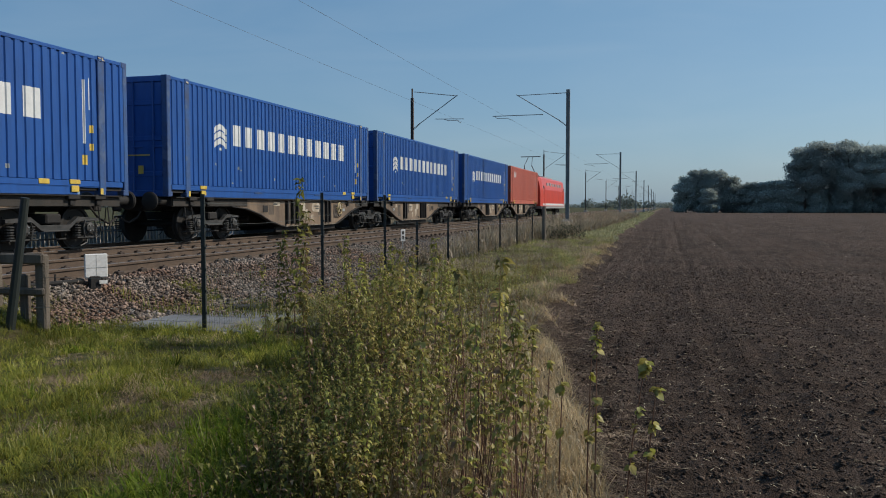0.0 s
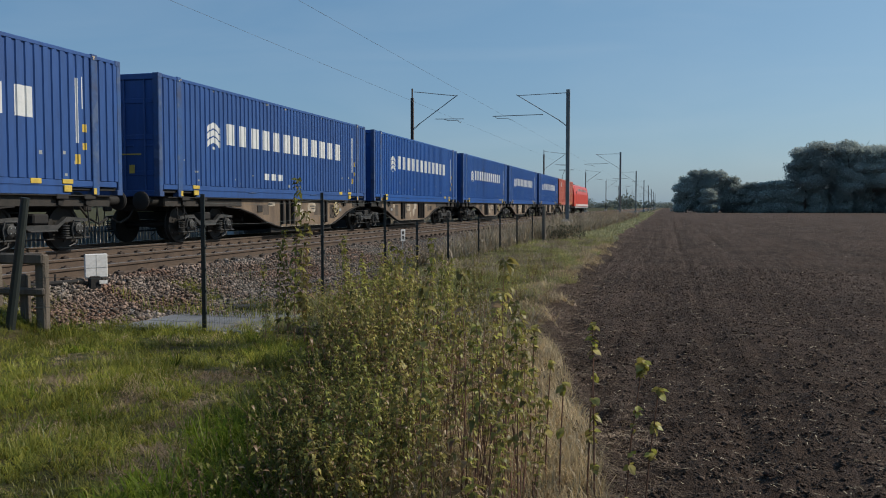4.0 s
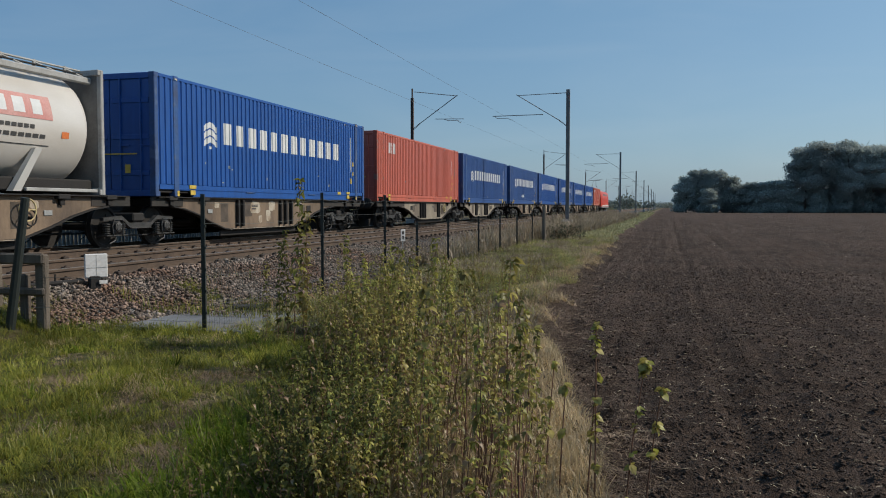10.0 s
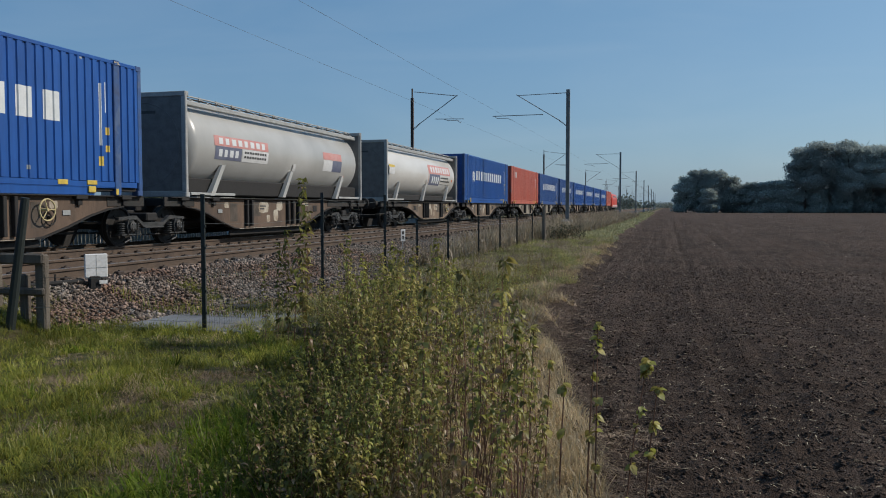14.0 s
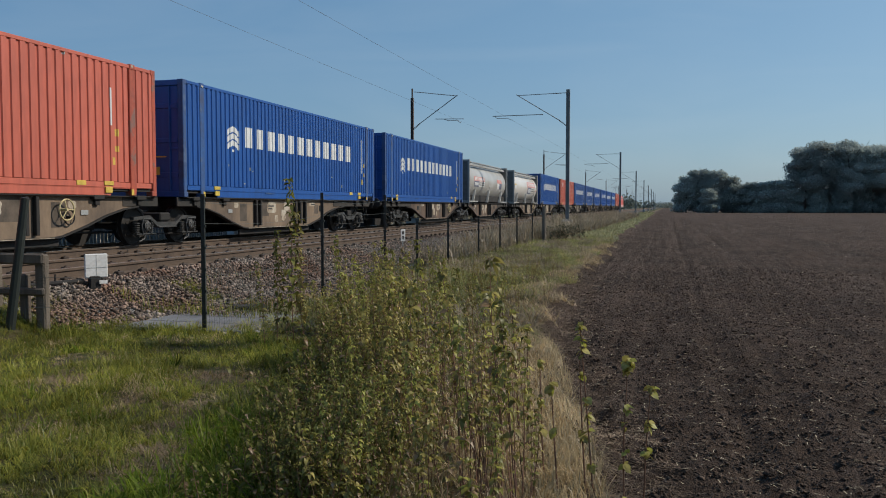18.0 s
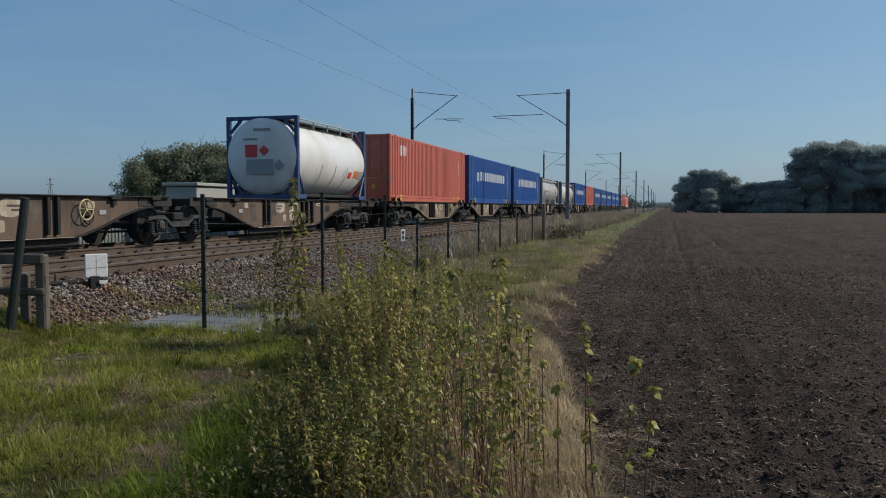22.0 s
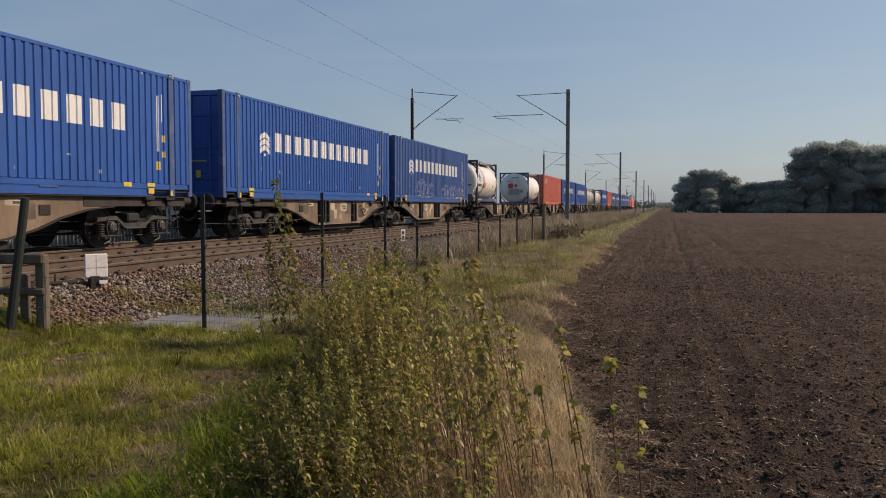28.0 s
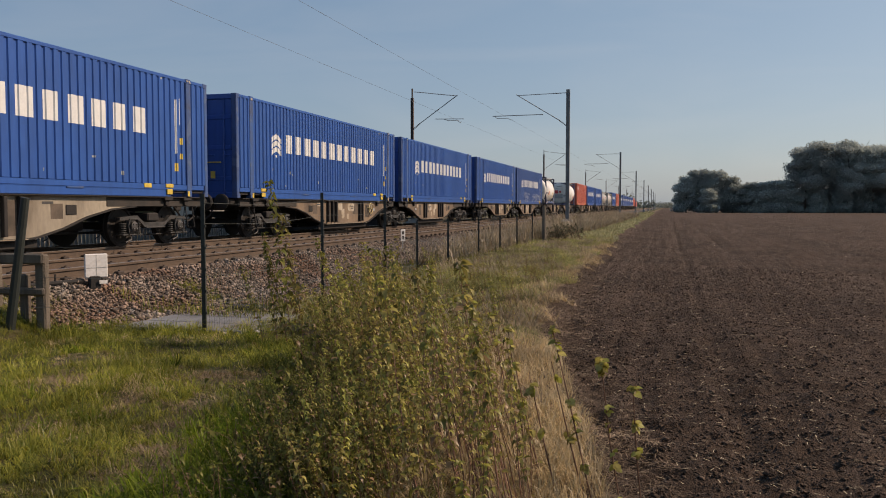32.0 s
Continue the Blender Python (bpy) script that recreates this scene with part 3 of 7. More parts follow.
def corrugation(y0, y1, depth=0.028, pitch=PITCH):
    """Breakpoints (y, inset) of a corrugated sheet."""
    out, y = [(y0, 0.0)], y0 + 0.05
    while y + pitch < y1:
        out += [(y, 0.0), (y + 0.018, depth), (y + 0.085, depth), (y + 0.103, 0.0)]
        y += pitch
    return out + [(y1, 0.0)]


SIDE_LINES = corrugation(-LEN / 2 + 0.08, LEN / 2 - 0.08)
SIDE_X = WID / 2 - 0.012


def inset_at(y):
    return float(np.interp(y, [p[0] for p in SIDE_LINES], [p[1] for p in SIDE_LINES]))


def side_sheet(sign, z0=0.30, z1=HGT - 0.07):
    b = Build()
    verts, faces = [], []
    for y, d in SIDE_LINES:
        verts += [(sign * (SIDE_X - d), y, z0), (sign * (SIDE_X - d), y, z1)]
    for i in range(len(SIDE_LINES) - 1):
        faces.append((2 * i, 2 * i + 2, 2 * i + 3, 2 * i + 1))
    return b.add(verts, faces)


def on_side(b, y0, y1, z0, z1, lift=0.003, sign=1):
    """A painted rectangle that follows the corrugated side."""
    ys = sorted({y0, y1, *[p[0] for p in SIDE_LINES if y0 < p[0] < y1]})
    verts, faces = [], []
    for y in ys:
        x = sign * (SIDE_X - inset_at(y) + lift)
        verts += [(x, y, z0), (x, y, z1)]
    for i in range(len(ys) - 1):
        faces.append((2 * i, 2 * i + 2, 2 * i + 3, 2 * i + 1))
    return b.add(verts, faces)


def block_row(owner, material, y0, y1, z0, z1, n, put):
    """A row of n plain upright bars, standing for a painted name."""
    cell = (y1 - y0) / n
    for i in range(n):
        a = y0 + cell * (i + 0.12)
        part("painted_mark", put(Build(), a, a + cell * (0.60, 0.54, 0.64)[i % 3], z0, z1), [material], owner)


def casting(b, x, y, z):
    b.box((x, y, z), (0.17, 0.18, 0.12), 0.012)


def container(name, paint, label, group, style, scuffs=0):
    c = thing(name, label, "shipping container", group)
    rnd = random.Random(scuffs)
    worn = REDWORN if style == "red" else BLUEWORN
    for sign in (1, -1):
        part("side_panel", side_sheet(sign), [paint], c)
        part("bottom_rail", Build().box((sign * (WID / 2 - 0.04), 0, 0.23), (0.05, LEN - 0.36, 0.12), 0.01)
             .box((sign * (WID / 2 - 0.055), 0, 0.09), (0.05, LEN - 3.2, 0.18), 0.01)
             .box((sign * (WID / 2 - 0.045), 0, 0.165), (0.04, LEN - 1.9, 0.02), 0.004), [paint], c)
        part("top_rail", Build().box((sign * (WID / 2 - 0.035), 0, HGT - 0.05), (0.06, LEN - 0.36, 0.08), 0.01), [paint], c)
        for e in (-1, 1):
            part("corner_post", Build().box((sign * (WID / 2 - 0.08), e * (LEN / 2 - 0.07), HGT / 2), (0.16, 0.14, HGT - 0.2), 0.015), [worn], c)
            inner = part("support_post", Build().box((sign * (WID / 2 - 0.02), e * 6.0, HGT / 2 + 0.02), (0.05, 0.2, HGT - 0.12), 0.012), [worn], c)
            b = Build()
            casting(b, sign * (WID / 2 - 0.08), e * 6.0, 0.06)
            part("corner_casting", b, [worn], inner)
            if sign > 0:
                part("foot_marking", Build().box((sign * (WID / 2 + 0.004), e * 5.95, 0.08), (0.012, 0.09, 0.13), 0.003), [YELLOW], inner)
            for z in (0.06, HGT - 0.06):
                b = Build()
                casting(b, sign * (WID / 2 - 0.084), e * (LEN / 2 - 0.09), z)
                part("corner_casting", b, [worn], c)
            for k in range(rnd.choice((1, 2, 3)) if sign > 0 else 0):
                part("paint_chip", Build().box((sign * (WID / 2 + 0.017), e * 6.0 + rnd.uniform(-0.08, 0.08), HGT - 0.06 + rnd.uniform(-0.04, 0.03)), (0.006, rnd.uniform(0.03, 0.08), rnd.uniform(0.02, 0.06))), [PATCH], inner)
            b = Build()
            casting(b, sign * (WID / 2 - 0.07), e * 6.0, HGT - 0.05)
            part("corner_casting", b, [worn], inner)
    b = Build()
    n = 60
    for i in range(n):
        y = -LEN / 2 + 0.1 + (LEN - 0.2) * i / n
        b.box((0, y + 0.05, HGT - 0.022), (WID - 0.12, 0.12, 0.03), 0.008)
    b.box((0, 0, HGT - 0.05), (WID - 0.1, LEN - 0.2, 0.03))
    part("roof", b, [paint], c)
    part("floor", Build().box((0, 0, 0.16), (WID - 0.14, LEN - 0.2, 0.12)), [GRIME], c)
    # the closed front wall and the doors at the back
    b = Build()
    for i in range(9):
        b.box((-WID / 2 + 0.26 + i * 0.248, LEN / 2 - 0.06, HGT / 2), (0.16, 0.05, HGT - 0.3), 0.02)
    b.box((0, LEN / 2 - 0.09, HGT / 2), (WID - 0.2, 0.04, HGT - 0.24))
    part("front_wall", b, [paint], c)
    for s in (-1, 1):
        door = part("door", Build().box((s * 0.57, -LEN / 2 + 0.07, HGT / 2), (1.12, 0.05, HGT - 0.3), 0.012), [paint], c)
        for k in range(3):
            part("door_rib", Build().box((s * 0.57, -LEN / 2 + 0.04, 0.55 + k * 0.85), (1.0, 0.03, 0.12), 0.01), [paint], door)
        for x in (0.3, 0.85):
            b = Build().tube((s * x, -LEN / 2 + 0.02, 0.12), (s * x, -LEN / 2 + 0.02, HGT - 0.12), 0.02, 8)
            b.box((s * x + 0.1, -LEN / 2 + 0.015, 1.2), (0.3, 0.02, 0.04), 0.006)
            part("locking_bar", b, [paint], door)
    part("door_header", Build().box((0, -LEN / 2 + 0.08, HGT - 0.08), (WID - 0.3, 0.14, 0.14), 0.012), [paint], c)
    part("door_sill", Build().box((0, -LEN / 2 + 0.08, 0.08), (WID - 0.3, 0.14, 0.15), 0.012), [paint], c)
    part("door_marking", Build().box((0.1, -LEN / 2 + 0.005, 1.0), (1.3, 0.012, 0.03)), [YELLOW], c)
    part("door_marking", Build().box((0.5, -LEN / 2 + 0.005, 0.65), (0.14, 0.012, 0.2)), [YELLOW], c)
    for s in (1,):
        # grapple lugs and small plates along the foot
        for y, zc, w, h in ((-5.3, 0.25, 0.30, 0.09), (-5.3, 0.11, 0.22, 0.12), (5.15, 0.26, 0.30, 0.09), (5.15, 0.12, 0.22, 0.13)):
            part("lifting_plate", Build().box((s * (WID / 2 - 0.008), y, zc), (0.03, w, h), 0.006), [YELLOW], c)
        part("foot_plate", Build().box((s * (WID / 2 - 0.02), 4.3, 0.25), (0.035, 0.28, 0.10), 0.006), [YELLOW], c)
        for y in (-2.3, 1.9):
            part("rail_slot", Build().box((s * (WID / 2 - 0.024), y, 0.155), (0.03, 0.5, 0.035), 0.006), [worn], c)
    put = on_side
    if style == "blue":
        block_row(c, WHITE, -3.85, 4.45, 1.43, 2.0, 12, put)
        for k in range(3):                                  # stacked chevrons of the emblem
            ys = sorted({-4.74, -4.42, -4.10, *[p[0] for p in SIDE_LINES if -4.74 < p[0] < -4.10]})
            tops = [(y, 1.84 - 0.19 * k + 0.14 * (1 - abs(y + 4.42) / 0.32)) for y in ys]
            verts = [(SIDE_X - inset_at(y) + 0.003, y, z - d) for y, z in tops for d in (0.15, 0.0)]
            part("painted_chevron", Build().add(verts, [(2 * i, 2 * i + 2, 2 * i + 3, 2 * i + 1) for i in range(len(ys) - 1)]), [WHITE], c)
        part("painted_chevron", put(Build(), -4.49, -4.35, 1.26, 1.33), [WHITE], c)
        for y, z0, z1, w in ((5.45, 1.05, 2.35, 0.05), (5.62, 1.75, 2.4, 0.05)):
            part("painted_code", put(Build(), y, y + w, z0, z1), [WHITE], c)
        for y, z, h in ((5.62, 1.28, 0.16), (5.62, 0.92, 0.14), (5.42, 0.62, 0.2)):
            part("warning_sticker", put(Build(), y, y + 0.12, z, z + h), [YELLOW], c)
    else:
        for y, w in ((-5.32, 0.26), (-4.98, 0.12), (-4.76, 0.1), (-4.58, 0.1)):
            part("painted_mark", put(Build(), y, y + w, 2.05, 2.5), [WHITE], c)
        for y, z, h in ((5.4, 1.28, 0.16), (5.4, 0.95, 0.12), (5.3, 0.66, 0.16)):
            part("warning_sticker", put(Build(), y, y + 0.12, z, z + h), [YELLOW], c)
        marks = Build()
        put(marks, 5.25, 5.3, 1.5, 2.3)
        part("painted_code", marks, [WHITE], c)
    if scuffs:
        b = Build()
        for _ in range(scuffs):
            y, z = rnd.uniform(-6.4, 6.4), rnd.choice((rnd.uniform(0.35, 0.9), HGT - 0.14))
            put(b, y, y + rnd.uniform(0.04, 0.12), z, z + rnd.uniform(0.03, 0.09), 0.002)
        tagged(part("scuff", b, [GREYSIGN], c), kind="stuff")
    return c


def graffiti(c):
    """White sprayed outline loops, not readable, on the lower side."""
    rnd = random.Random(4)
    x = lambda y: SIDE_X - inset_at(y) + 0.004
    for y0, w, h in ((-3.6, 0.8, 0.8), (-2.95, 0.7, 0.95), (-2.3, 0.75, 0.7), (-1.5, 0.9, 0.75), (0.9, 0.7, 0.6), (1.55, 0.7, 0.75), (2.25, 0.6, 0.55),
                     (2.8, 0.65, 0.6), (3.4, 0.7, 0.65), (4.3, 0.6, 0.6), (4.85, 0.6, 0.7), (5.4, 0.5, 0.55)):
        a0, k = rnd.uniform(0, 6), 22
        b = Build()
        for q, lift in ((1.0, 0.0), (0.55, 0.05)):          # an outer loop and one within it
            pts = []
            for i in range(k + 1 if q == 1 else 16):
                a = a0 + 2 * math.pi * i / k
                wob = 1 + 0.16 * math.sin(2 * a + a0) + 0.1 * math.sin(3 * a + 2 * a0)
                y = y0 + w / 2 + math.cos(a) * w * 0.52 * q * wob
                pts.append((x(y), y, 0.2 + h / 2 + lift + math.sin(a) * h * 0.5 * q * wob))
            b.path(pts, 0.009, 4)
        part("sprayed_loop", b, [WHITE], c, "white sprayed outline loop")


# ------------------------------------------------------------------ tank containers
def shell(b, r, y0, y1, zc, n=48, dome=0.32):
    """A lying cylinder with dished ends."""
    prof = []
    for i in range(7):
        a = math.pi / 2 * i / 6
        prof.append((max(0.02, r * math.sin(a)), y0 + dome * (1 - math.cos(a))))
    for i in range(7):
        a = math.pi / 2 * (1 - i / 6)
        prof.append((max(0.02, r * math.sin(a)), y1 - dome * (1 - math.cos(a))))
    return b.turned(prof, "y", n, (0, 0, zc))


def on_shell(b, r, zc, y0, y1, a0, a1, lift=0.006, n=6):
    """A patch on the tank's side, between two angles (degrees above the middle)."""
    verts, faces = [], []
    for i in range(n + 1):
        a = radians(a0 + (a1 - a0) * i / n)
        x, z = (r + lift) * math.cos(a), zc + (r + lift) * math.sin(a)
        verts += [(x, y0, z), (x, y1, z)]
    for i in range(n):
        faces.append((2 * i, 2 * i + 1, 2 * i + 3, 2 * i + 2))
    return b.add(verts, faces)


def bulk_tank(label, design):
    """A 40 ft grey-white bulk tank with a plated back wall, walkway and saddle legs."""
    c = thing("tank_container", label, "tank container", "grey tank containers")
    L, H, r, zc = 12.19, 2.62, 1.215, 1.36
    part("tank_shell", shell(Build(), r, -L / 2 + 0.12, L / 2 - 0.1, zc, 56, 0.5), [TANKDULL if design else TANKGREY], c, smooth=35)
    for e in (-1, 1):
        fr = part("end_frame", Build().box((1.18, e * (L / 2 - 0.06), H / 2), (0.13, 0.10, H), 0.015)
                  .box((-1.18, e * (L / 2 - 0.06), H / 2), (0.13, 0.10, H), 0.015)
                  .box((0, e * (L / 2 - 0.08), H - 0.06), (2.3, 0.12, 0.12), 0.012)
                  .box((0, e * (L / 2 - 0.08), 0.08), (2.3, 0.14, 0.15), 0.012), [TANKPOST], c)
        for sx in (-1, 1):
            for z in (0.06, H - 0.06):
                b = Build()
                casting(b, sx * 1.15, e * (L / 2 - 0.09), z)
                part("corner_casting", b, [TANKPOST], fr)
    plate = part("back_plate", Build().box((0, -L / 2 + 0.06, H / 2), (2.3, 0.03, H - 0.2)), [TANKFRAME], c, "plain dark grey end wall")
    rim = [(1.05 * math.cos(k * math.pi / 18), -L / 2 + 0.045, H / 2 + 1.05 * math.sin(k * math.pi / 18)) for k in range(37)]
    part("dish_rim", Build().path(rim, 0.012, 5), [TANKFRAME], plate)
    part("end_lettering", Build().box((-0.1, -L / 2 + 0.04, H - 0.5), (0.95, 0.008, 0.07)), [SIGNDARK], plate)
    for sx in (-1, 1):
        part("side_beam", Build().box((sx * 1.16, -L / 2 + 1.4, 0.09), (0.07, 2.2, 0.07), 0.01), [TANKPOST], c)
        part("side_beam", Build().box((sx * 1.16, L / 2 - 1.2, 0.09), (0.07, 2.0, 0.07), 0.01), [TANKPOST], c)
        for y in (-4.55, -0.35, 3.9):
            b = Build().add([(sx * 1.2, y - 0.35, 0.05), (sx * 1.2, y - 0.15, 0.05), (sx * 1.21, y + 0.42, 0.88), (sx * 1.21, y + 0.24, 0.88),
                             (sx * 1.05, y - 0.35, 0.05), (sx * 1.05, y - 0.15, 0.05), (sx * 1.12, y + 0.42, 0.88), (sx * 1.12, y + 0.24, 0.88)],
                            [(0, 1, 2, 3), (4, 7, 6, 5), (0, 4, 5, 1), (2, 6, 7, 3), (1, 5, 6, 2), (0, 3, 7, 4)])
            part("saddle_leg", b, [TANKDULL], c)
    for sx in (-0.55, 0.8):
        b = Build().tube((sx, -L / 2 + 0.2, H - 0.02), (sx, L / 2 - 0.2, H - 0.02), 0.025, 6)
        part("walkway_rail", b, [TANKPOST], c)
    part("top_beam", Build().box((0.98, 0, H - 0.24), (0.14, L - 0.3, 0.13), 0.02), [TANKPOST], c)
    part("top_pipe", Build().tube((0.86, -L / 2 + 0.2, H - 0.1), (0.86, L / 2 - 0.2, H - 0.1), 0.022, 6), [GRIME], c)
    for i in range(14):
        y = -L / 2 + 0.5 + i * 0.85
        b = Build().box((0.8, y, H - 0.11), (0.04, 0.05, 0.24)).tube((0.8, y, H - 0.04), (0.95, y + 0.6, H - 0.2), 0.02, 6)
        b.box((0.1, y, H - 0.14), (1.3, 0.05, 0.06))
        part("walkway_bracket", b, [TANKPOST], c)
    part("walkway", Build().box((0.1, 0, H - 0.09), (0.9, L - 0.6, 0.03)), [TANKFRAME], c)
    for i in range(4):
        part("filling_hatch", Build().turned([(0.24, 0), (0.26, 0.02), (0.26, 0.1), (0.1, 0.14)], "z", 16, (-0.3, -4.3 + i * 2.9, H - 0.12)), [TANKFRAME], c)
    put = lambda y0, y1, a0, a1, m, name, lift=0.006, lab="": part(name, on_shell(Build(), r, zc, y0, y1, a0, a1, lift), [m], c, lab, smooth=60)

    def marks(y0, y1, a0, a1, n, m, lift):
        block_row(c, m, y0, y1, a0, a1, n, lambda bb, p, q, s, t: on_shell(bb, r, zc, p, q, s, t, lift, 2))
    if design == 0:
        put(0.45, 4.6, 3, 25, FADERED, "red_panel")
        put(0.55, 2.5, -24, 2.6, FADENAVY, "dark_panel")
        put(0.38, 0.45, -20, 21, FADERED, "red_edge")
        marks(0.75, 4.5, 7, 21, 8, WHITE, 0.01)
        marks(0.95, 2.4, -19, -3, 4, WHITE, 0.01)
        b = Build()
        for i, (a, w) in enumerate(((-6, 1.5), (-14, 1.8), (-21, 1.9))):
            for k in range(10 if i < 2 else 1):
                p = 2.65 + w * k / 10
                on_shell(b, r, zc, p, p + (w / 13 if i < 2 else w), a, a + (3.5 if i < 2 else 0.8), 0.008, 2)
        tagged(part("painted_lettering", b, [SIGNDARK], c), kind="stuff")
        put(-5.7, -4.95, -8, 6, SIGNWHITE, "placard")
        put(-5.7, -4.95, 6.2, 11, YELLOW, "placard", 0.008)
        put(4.85, 5.05, -12, -6, ORANGE, "placard")
    else:
        put(-4.7, -1.65, 1, 14, FADERED, "red_panel")
        put(-4.65, -3.25, -16, 0.6, FADENAVY, "dark_panel")
        put(-3.2, -1.65, -16, 0.6, SIGNWHITE, "pale_panel")
        marks(-4.5, -1.75, 3.5, 11.5, 8, WHITE, 0.01)
        marks(-4.5, -3.35, -12, -3, 4, WHITE, 0.01)
        b = Build()
        for a in (-5, -11):
            for k in range(9):
                on_shell(b, r, zc, -3.1 + k * 0.15, -2.99 + k * 0.15, a, a + 3, 0.01, 2)
        tagged(part("painted_lettering", b, [SIGNDARK], c), kind="stuff")
        put(2.45, 4.1, 2, 14, FADERED, "red_panel")
        put(2.45, 3.25, -17, 1.6, SIGNWHITE, "pale_panel")
        put(3.25, 4.1, -17, 1.6, FADENAVY, "dark_panel")
        put(4.2, 4.7, -36, -29, SIGNWHITE, "placard")
        put(4.3, 4.55, -28.8, -22, ORANGE, "placard")
    put(0.05, 0.25, -22, -11, SIGNWHITE, "placard", 0.03)
    # dark box standing in for the shaded underside of the shell
    deep = 0.44 if design else 0.26
    part("base_tray", Build().box((0, 0, 0.06 + deep / 2), (2.06, L - 0.3, deep), 0.03), [GRIME], c)
    part("front_plate", Build().box((0, L / 2 - 0.1, H / 2), (2.3, 0.03, H - 0.2)), [TANKFRAME], c)
    return c


def small_tank(label, design):
    """A 20 ft white tank in a blue frame."""
    c = thing("tank_container", label, "tank container", "white tank containers")
    L, H, r, zc = 6.06 if design else 6.2, 2.70, 1.275, 1.40
    steel = NAVYSTEEL if design else TANKBLUE
    part("tank_shell", shell(Build(), r, -L / 2 - (0.5 if design else 0.22), L / 2 + (0.5 if design else 0.12), zc, 56, 0.3), [TANK], c, smooth=35)
    for e in (-1, 1):
        b = Build().box((1.215, e * (L / 2 - 0.08), H / 2), (0.13, 0.15, H), 0.015).box((-1.215, e * (L / 2 - 0.08), H / 2), (0.13, 0.15, H), 0.015)
        b.box((0, e * (L / 2 - 0.08), H - 0.06), (2.3, 0.12, 0.12), 0.012).box((0, e * (L / 2 - 0.08), 0.08), (2.3, 0.14, 0.15), 0.012)
        fr = part("end_frame", b, [steel], c)
        for sx in (-1, 1):
            part("corner_brace", Build().tube((sx * 1.14, e * (L / 2 - 0.08), H - 0.5), (sx * 0.72, e * (L / 2 - 0.08), H - 0.06), 0.05, 6), [steel], fr)
            part("corner_brace", Build().tube((sx * 1.14, e * (L / 2 - 0.08), 0.62), (sx * 0.68, e * (L / 2 - 0.08), 0.1), 0.05, 6), [steel], fr)
            part("side_brace", Build().tube((sx * 1.225, e * (L / 2 - 0.1), 0.95), (sx * 1.225, e * (L / 2 - 0.62), 0.12), 0.045, 6)
                 .box((sx * 1.215, e * (L / 2 - 0.38), 0.09), (0.1, 0.62, 0.14), 0.01), [TANKBLUE], fr)
            part("top_brace", Build().tube((sx * 1.225, e * (L / 2 - 0.1), H - 0.62), (sx * 1.0, e * (L / 2 - 0.5), H - 0.12), 0.035, 6), [steel], fr)
            for z in (0.06, H - 0.06):
                b = Build()
                casting(b, sx * 1.19, e * (L / 2 - 0.09), z)
                part("corner_casting", b, [steel], fr)
    for sx in (0.35, 1.0):
        part("walkway_rail", Build().tube((sx, -L / 2 + 0.1, H - 0.03), (sx, L / 2 - 0.1, H - 0.03), 0.03, 6), [TANKPOST], c)
    part("walkway", Build().box((0.68, 0, H - 0.11), (0.6, L - 0.3, 0.025)), [GALV], c)
    for i in range(5):
        part("walkway_bracket", Build().box((0.98, -2.4 + i * 1.2, H - 0.18), (0.05, 0.05, 0.22)), [GALV], c)
    part("filling_hatch", Build().turned([(0.25, 0), (0.27, 0.03), (0.27, 0.12), (0.1, 0.16)], "z", 18, (-0.1, 0.2, H - 0.1)), [GALV], c)
    for y in (-1.1, 0.1, 1.2) if not design else (-1.4, 0.2, 1.6):
        b = Build()
        k = 10
        for i in range(k):
            a0, a1 = -78 + 70 * i / k, -78 + 70 * (i + 1) / k
            on_shell(b, r, zc, y, y + 0.05, a0, a1, 0.012, 1)
        part("shell_band", b, [GREYSIGN], c)
    put = lambda y0, y1, a0, a1, m, name, lift=0.006: part(name, on_shell(Build(), r, zc, y0, y1, a0, a1, lift), [m], c, smooth=60)
    part("base_tray", Build().box((0, 0, 0.14), (1.7, L - 0.3, 0.12), 0.03), [GRIME], c)
    if design:
        for sx in (-1, 1):
            part("side_beam", Build().box((sx * 1.2, 0, 0.19), (0.09, L - 0.3, 0.2), 0.015), [TANKBLUE], c)
            for y0, y1 in ((-L / 2 + 0.15, -L / 2 + 1.25), (L / 2 - 0.75, L / 2 - 0.15)):
                part("yellow_stripe", Build().box((sx * 1.248, (y0 + y1) / 2, 0.22), (0.008, y1 - y0, 0.08)), [STRAW], c)
        # round emblem: rings and disc
        cy, ca = -2.28, 14.0
        for r0, r1, m, lift in ((0.37, 0.395, SIGNNAVY, 0.008), (0.275, 0.305, SIGNNAVY, 0.008), (0.0, 0.17, TANKBLUE, 0.008)):
            b, k = Build(), 28
            verts, faces = [], []
            for i in range(k):
                t = 2 * math.pi * i / k
                for rr in (r0, r1):
                    a = radians(ca) + rr * math.sin(t) / r
                    verts.append(((r + lift) * math.cos(a), cy + rr * math.cos(t), zc + (r + lift) * math.sin(a)))
            for i in range(k):
                j = (i + 1) % k
                faces.append((2 * i, 2 * i + 1, 2 * j + 1, 2 * j))
            part("painted_emblem", b.add(verts, faces), [m], c, "round blue ringed emblem")
        block_row(c, SIGNNAVY, -2.72, -1.75, -15, -8, 9, lambda bb, p, q, s, t: on_shell(bb, r, zc, p, q, s, t, 0.008, 2))
        put(-0.95, -0.5, -19, -4, ORANGE, "placard")
        put(1.55, 1.95, -17, -10, YELLOW, "placard")
        put(2.0, 2.25, -32, -24, YELLOW, "placard")
        put(-2.0, -1.55, -42, -28, GALV, "document_box", 0.05)
